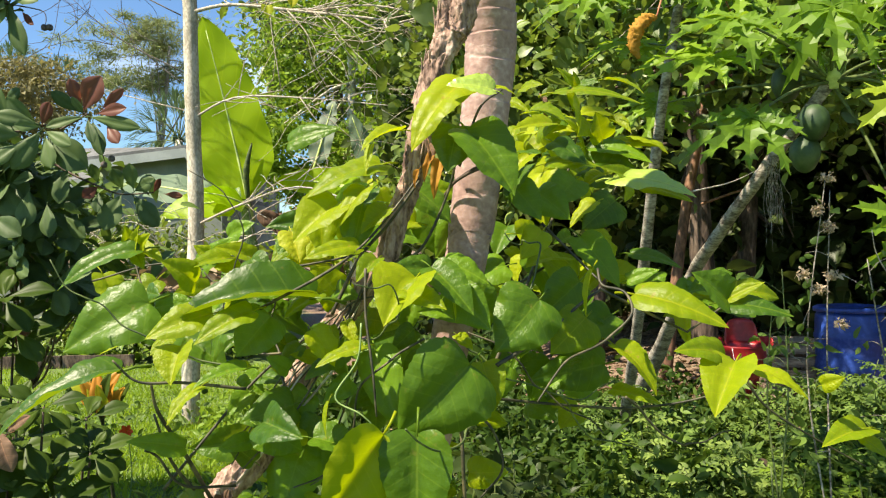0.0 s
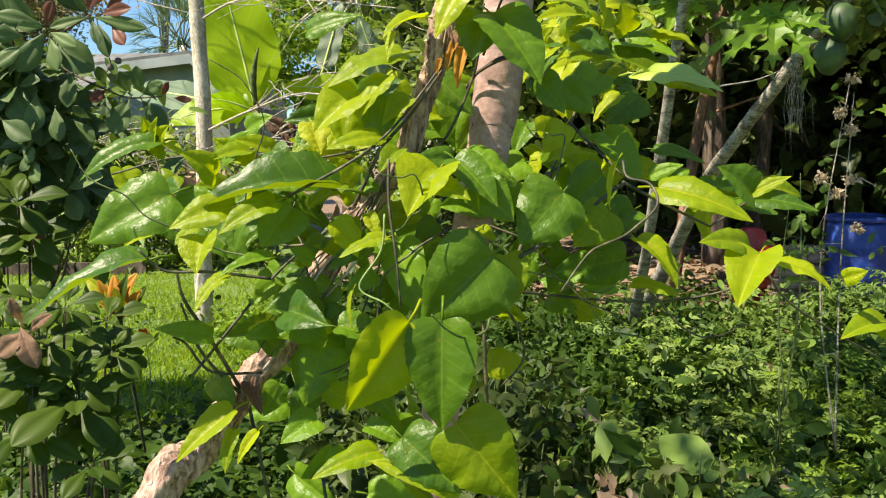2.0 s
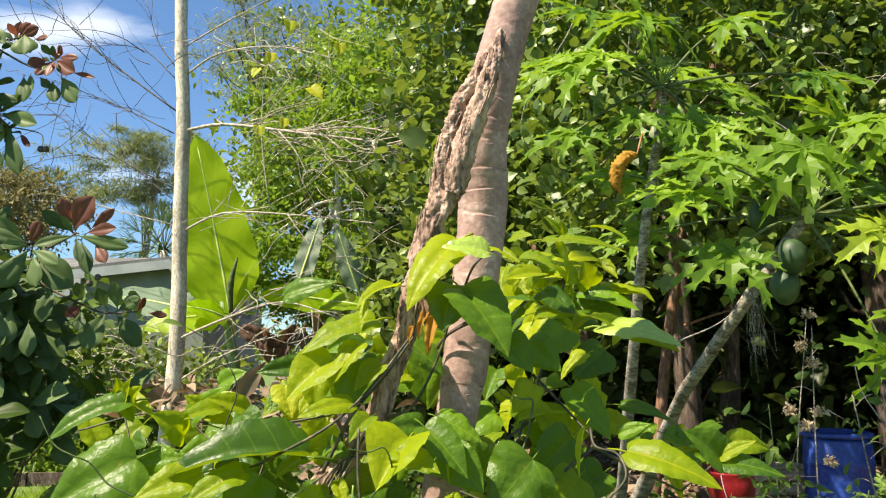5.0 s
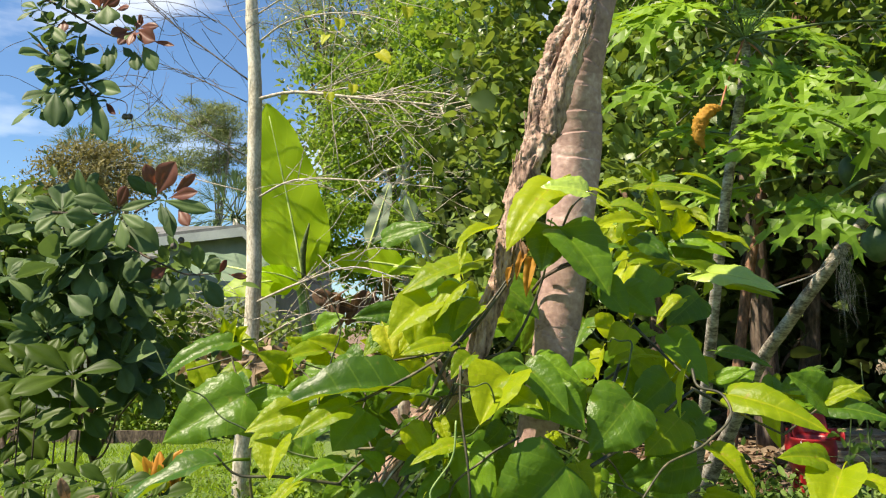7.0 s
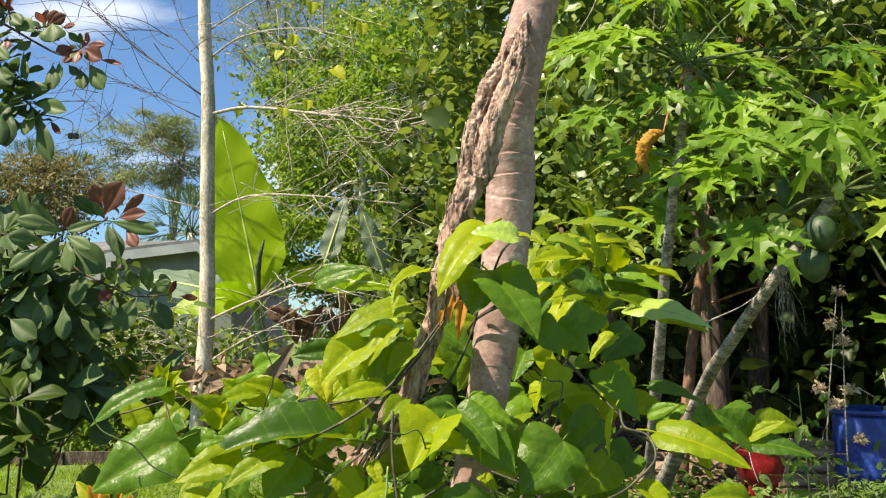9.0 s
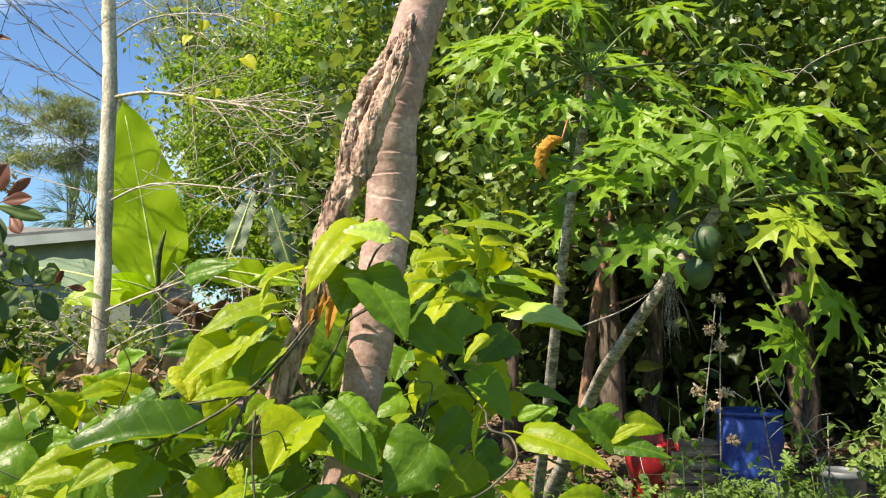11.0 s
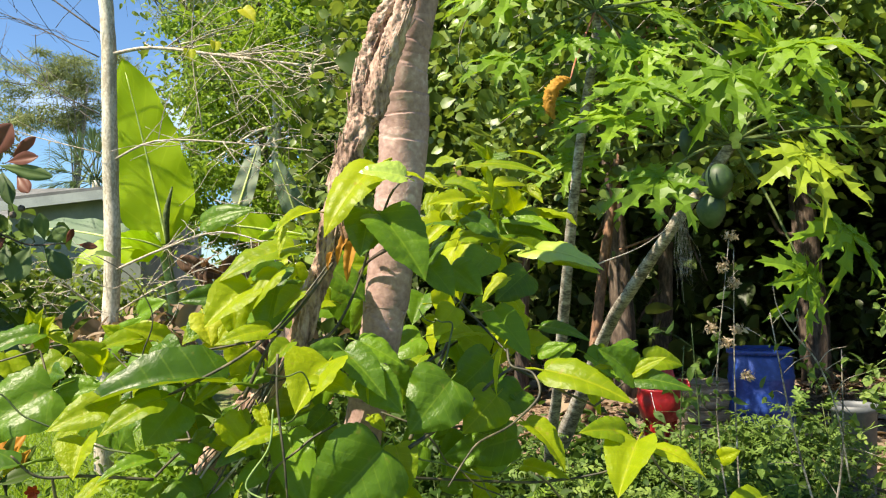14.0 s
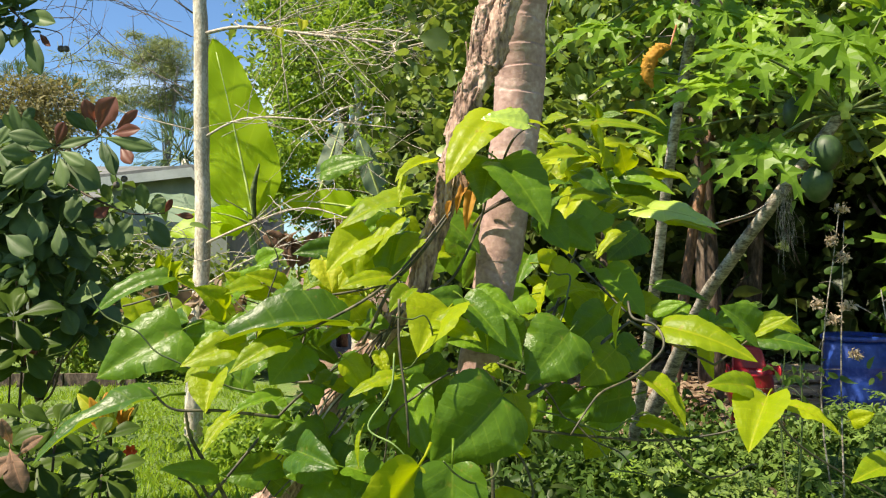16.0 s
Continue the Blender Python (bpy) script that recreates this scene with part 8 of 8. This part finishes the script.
def curved_shell(name, half, height, depth, thick, mat, parent, m):
    """A moulded back: bowed across, rounded at its top corners, with two faces and closed edges."""
    nu, nv = 14, 8
    verts, faces = [], []
    for s in (0, 1):
        for j in range(nv + 1):
            v = j / nv
            hw = half * (1 - 0.22 * v ** 4)
            for i in range(nu + 1):
                u = 2 * i / nu - 1
                drop = 0.12 * height * abs(u) ** 4 * v
                verts.append(m @ Vector((u * hw, depth * (1 - u * u) + s * thick + 0.1 * v * height, v * height - drop)))
    row, lay = nu + 1, (nu + 1) * (nv + 1)
    for j in range(nv):
        for i in range(nu):
            a = j * row + i
            faces.append((a, a + 1, a + row + 1, a + row))
            faces.append((lay + a, lay + a + row, lay + a + row + 1, lay + a + 1))
    rim = [i for i in range(row)] + [j * row + nu for j in range(1, nv + 1)] + [nv * row + i for i in range(nu - 1, -1, -1)] + [j * row for j in range(nv - 1, 0, -1)]
    for k in range(len(rim)):
        a, b = rim[k], rim[(k + 1) % len(rim)]
        faces.append((a, lay + a, lay + b, b))
    return mesh_ob(name, verts, faces, mat, parent)


curved_shell("backrest", 0.14, 0.26, 0.05, 0.014, RED, chair, pose(0.05, 0.10, zs + 0.04))
for sx, turn in ((-0.13, 70), (0.2, -70)):
    curved_shell("armrest", 0.10, 0.10, 0.02, 0.012, RED, chair, pose(sx, 0.02, zs + 0.05, 0, 0, turn))
for sx, sy in ((-0.09, -0.08), (0.09, -0.08), (-0.09, 0.08), (0.09, 0.08)):
    rounded_box("leg", (0.045, 0.045, max(0.05, zs - 0.10)), RED, chair, pose(sx, sy, max(0.05, zs - 0.10) / 2), 0.012)

chair.scale = (0.98, 0.95, 0.9)

# planks and tubs
crate = thing("crate", (3.06, 7.0, gz(3.06, 7.0)), "weathered slatted wooden crate beside the drum", "crate")
for i in range(4):
    rounded_box("slat", (0.5, 0.02, 0.09), PLANK, crate, pose(0, -0.17, 0.07 + 0.115 * i, 2, 0, 0.8 * (-1) ** i), 0.005)
    rounded_box("slat", (0.5, 0.02, 0.09), PLANK, crate, pose(0, 0.17, 0.07 + 0.115 * i), 0.005)
for sx in (-0.24, 0.24):
    for sy in (-0.15, 0.15):
        rounded_box("post", (0.03, 0.02, 0.46), PLANK, crate, pose(sx, sy, 0.23), 0.004)
for i in range(3):
    rounded_box("lid_board", (0.54, 0.12, 0.02), PLANK, crate, pose(0, -0.13 + 0.13 * i, 0.475), 0.005)


def tub(name, q, r, h, mat, label, tilt=0):
    z0 = gz(q[0], q[1])
    t = thing(name, (q[0], q[1], z0), label, "bucket")
    v, f = lathe([(r * 0.78, 0), (r * 0.8, 0.01), (r * 0.97, h * 0.92), (r * 1.06, h * 0.93), (r * 1.06, h), (r * 0.95, h), (r * 0.93, h * 0.95), (r * 0.78, 0.04)])
    mesh_ob("body", v, f, mat, t)
    line = [(r * math.cos(a) * 1.05, -0.02, h * 0.9 - 0.5 * r * math.sin(a)) for a in np.linspace(0, math.pi, 7)]
    vv, ff = tube_data(line, [0.004, 0.004], 6)
    mesh_ob("handle", vv, ff, BLACK, t)
    return t


tub("bucket", (3.397, 5.213, 0.857), 0.15, 0.62, GREY, "grey plastic bucket half hidden by weeds")
tub("flower_pot", (1.434, 3.076, 0.311), 0.13, 0.28, GREY, "dirty grey plastic pot among the weeds")
tub("tub", (4.316, 5.613, 1.007), 0.2, 0.55, BLACK, "dark plastic tub in the shade")


def scrap(q, w, mat, label, rz):
    s = thing("scrap", (q[0], q[1], gz(q[0], q[1])), label, "litter", "scraps on the soil")
    leafy = rounded_box("piece", (w, w * 0.6, 0.03), mat, s, pose(0, 0, 0.05, 25, 10, rz), 0.008)


for x, y, w, mat, rz in ((4.05, 6.6, 0.14, RED, 20), (4.5, 7.0, 0.1, WHITE, 50), (2.6, 7.2, 0.12, RED, 70), (3.9, 6.2, 0.12, WHITE, 10), (4.3, 6.1, 0.1, RED, 80)):
    scrap((x, y), w, mat, "bright plastic scrap lying in leaf litter", rz)
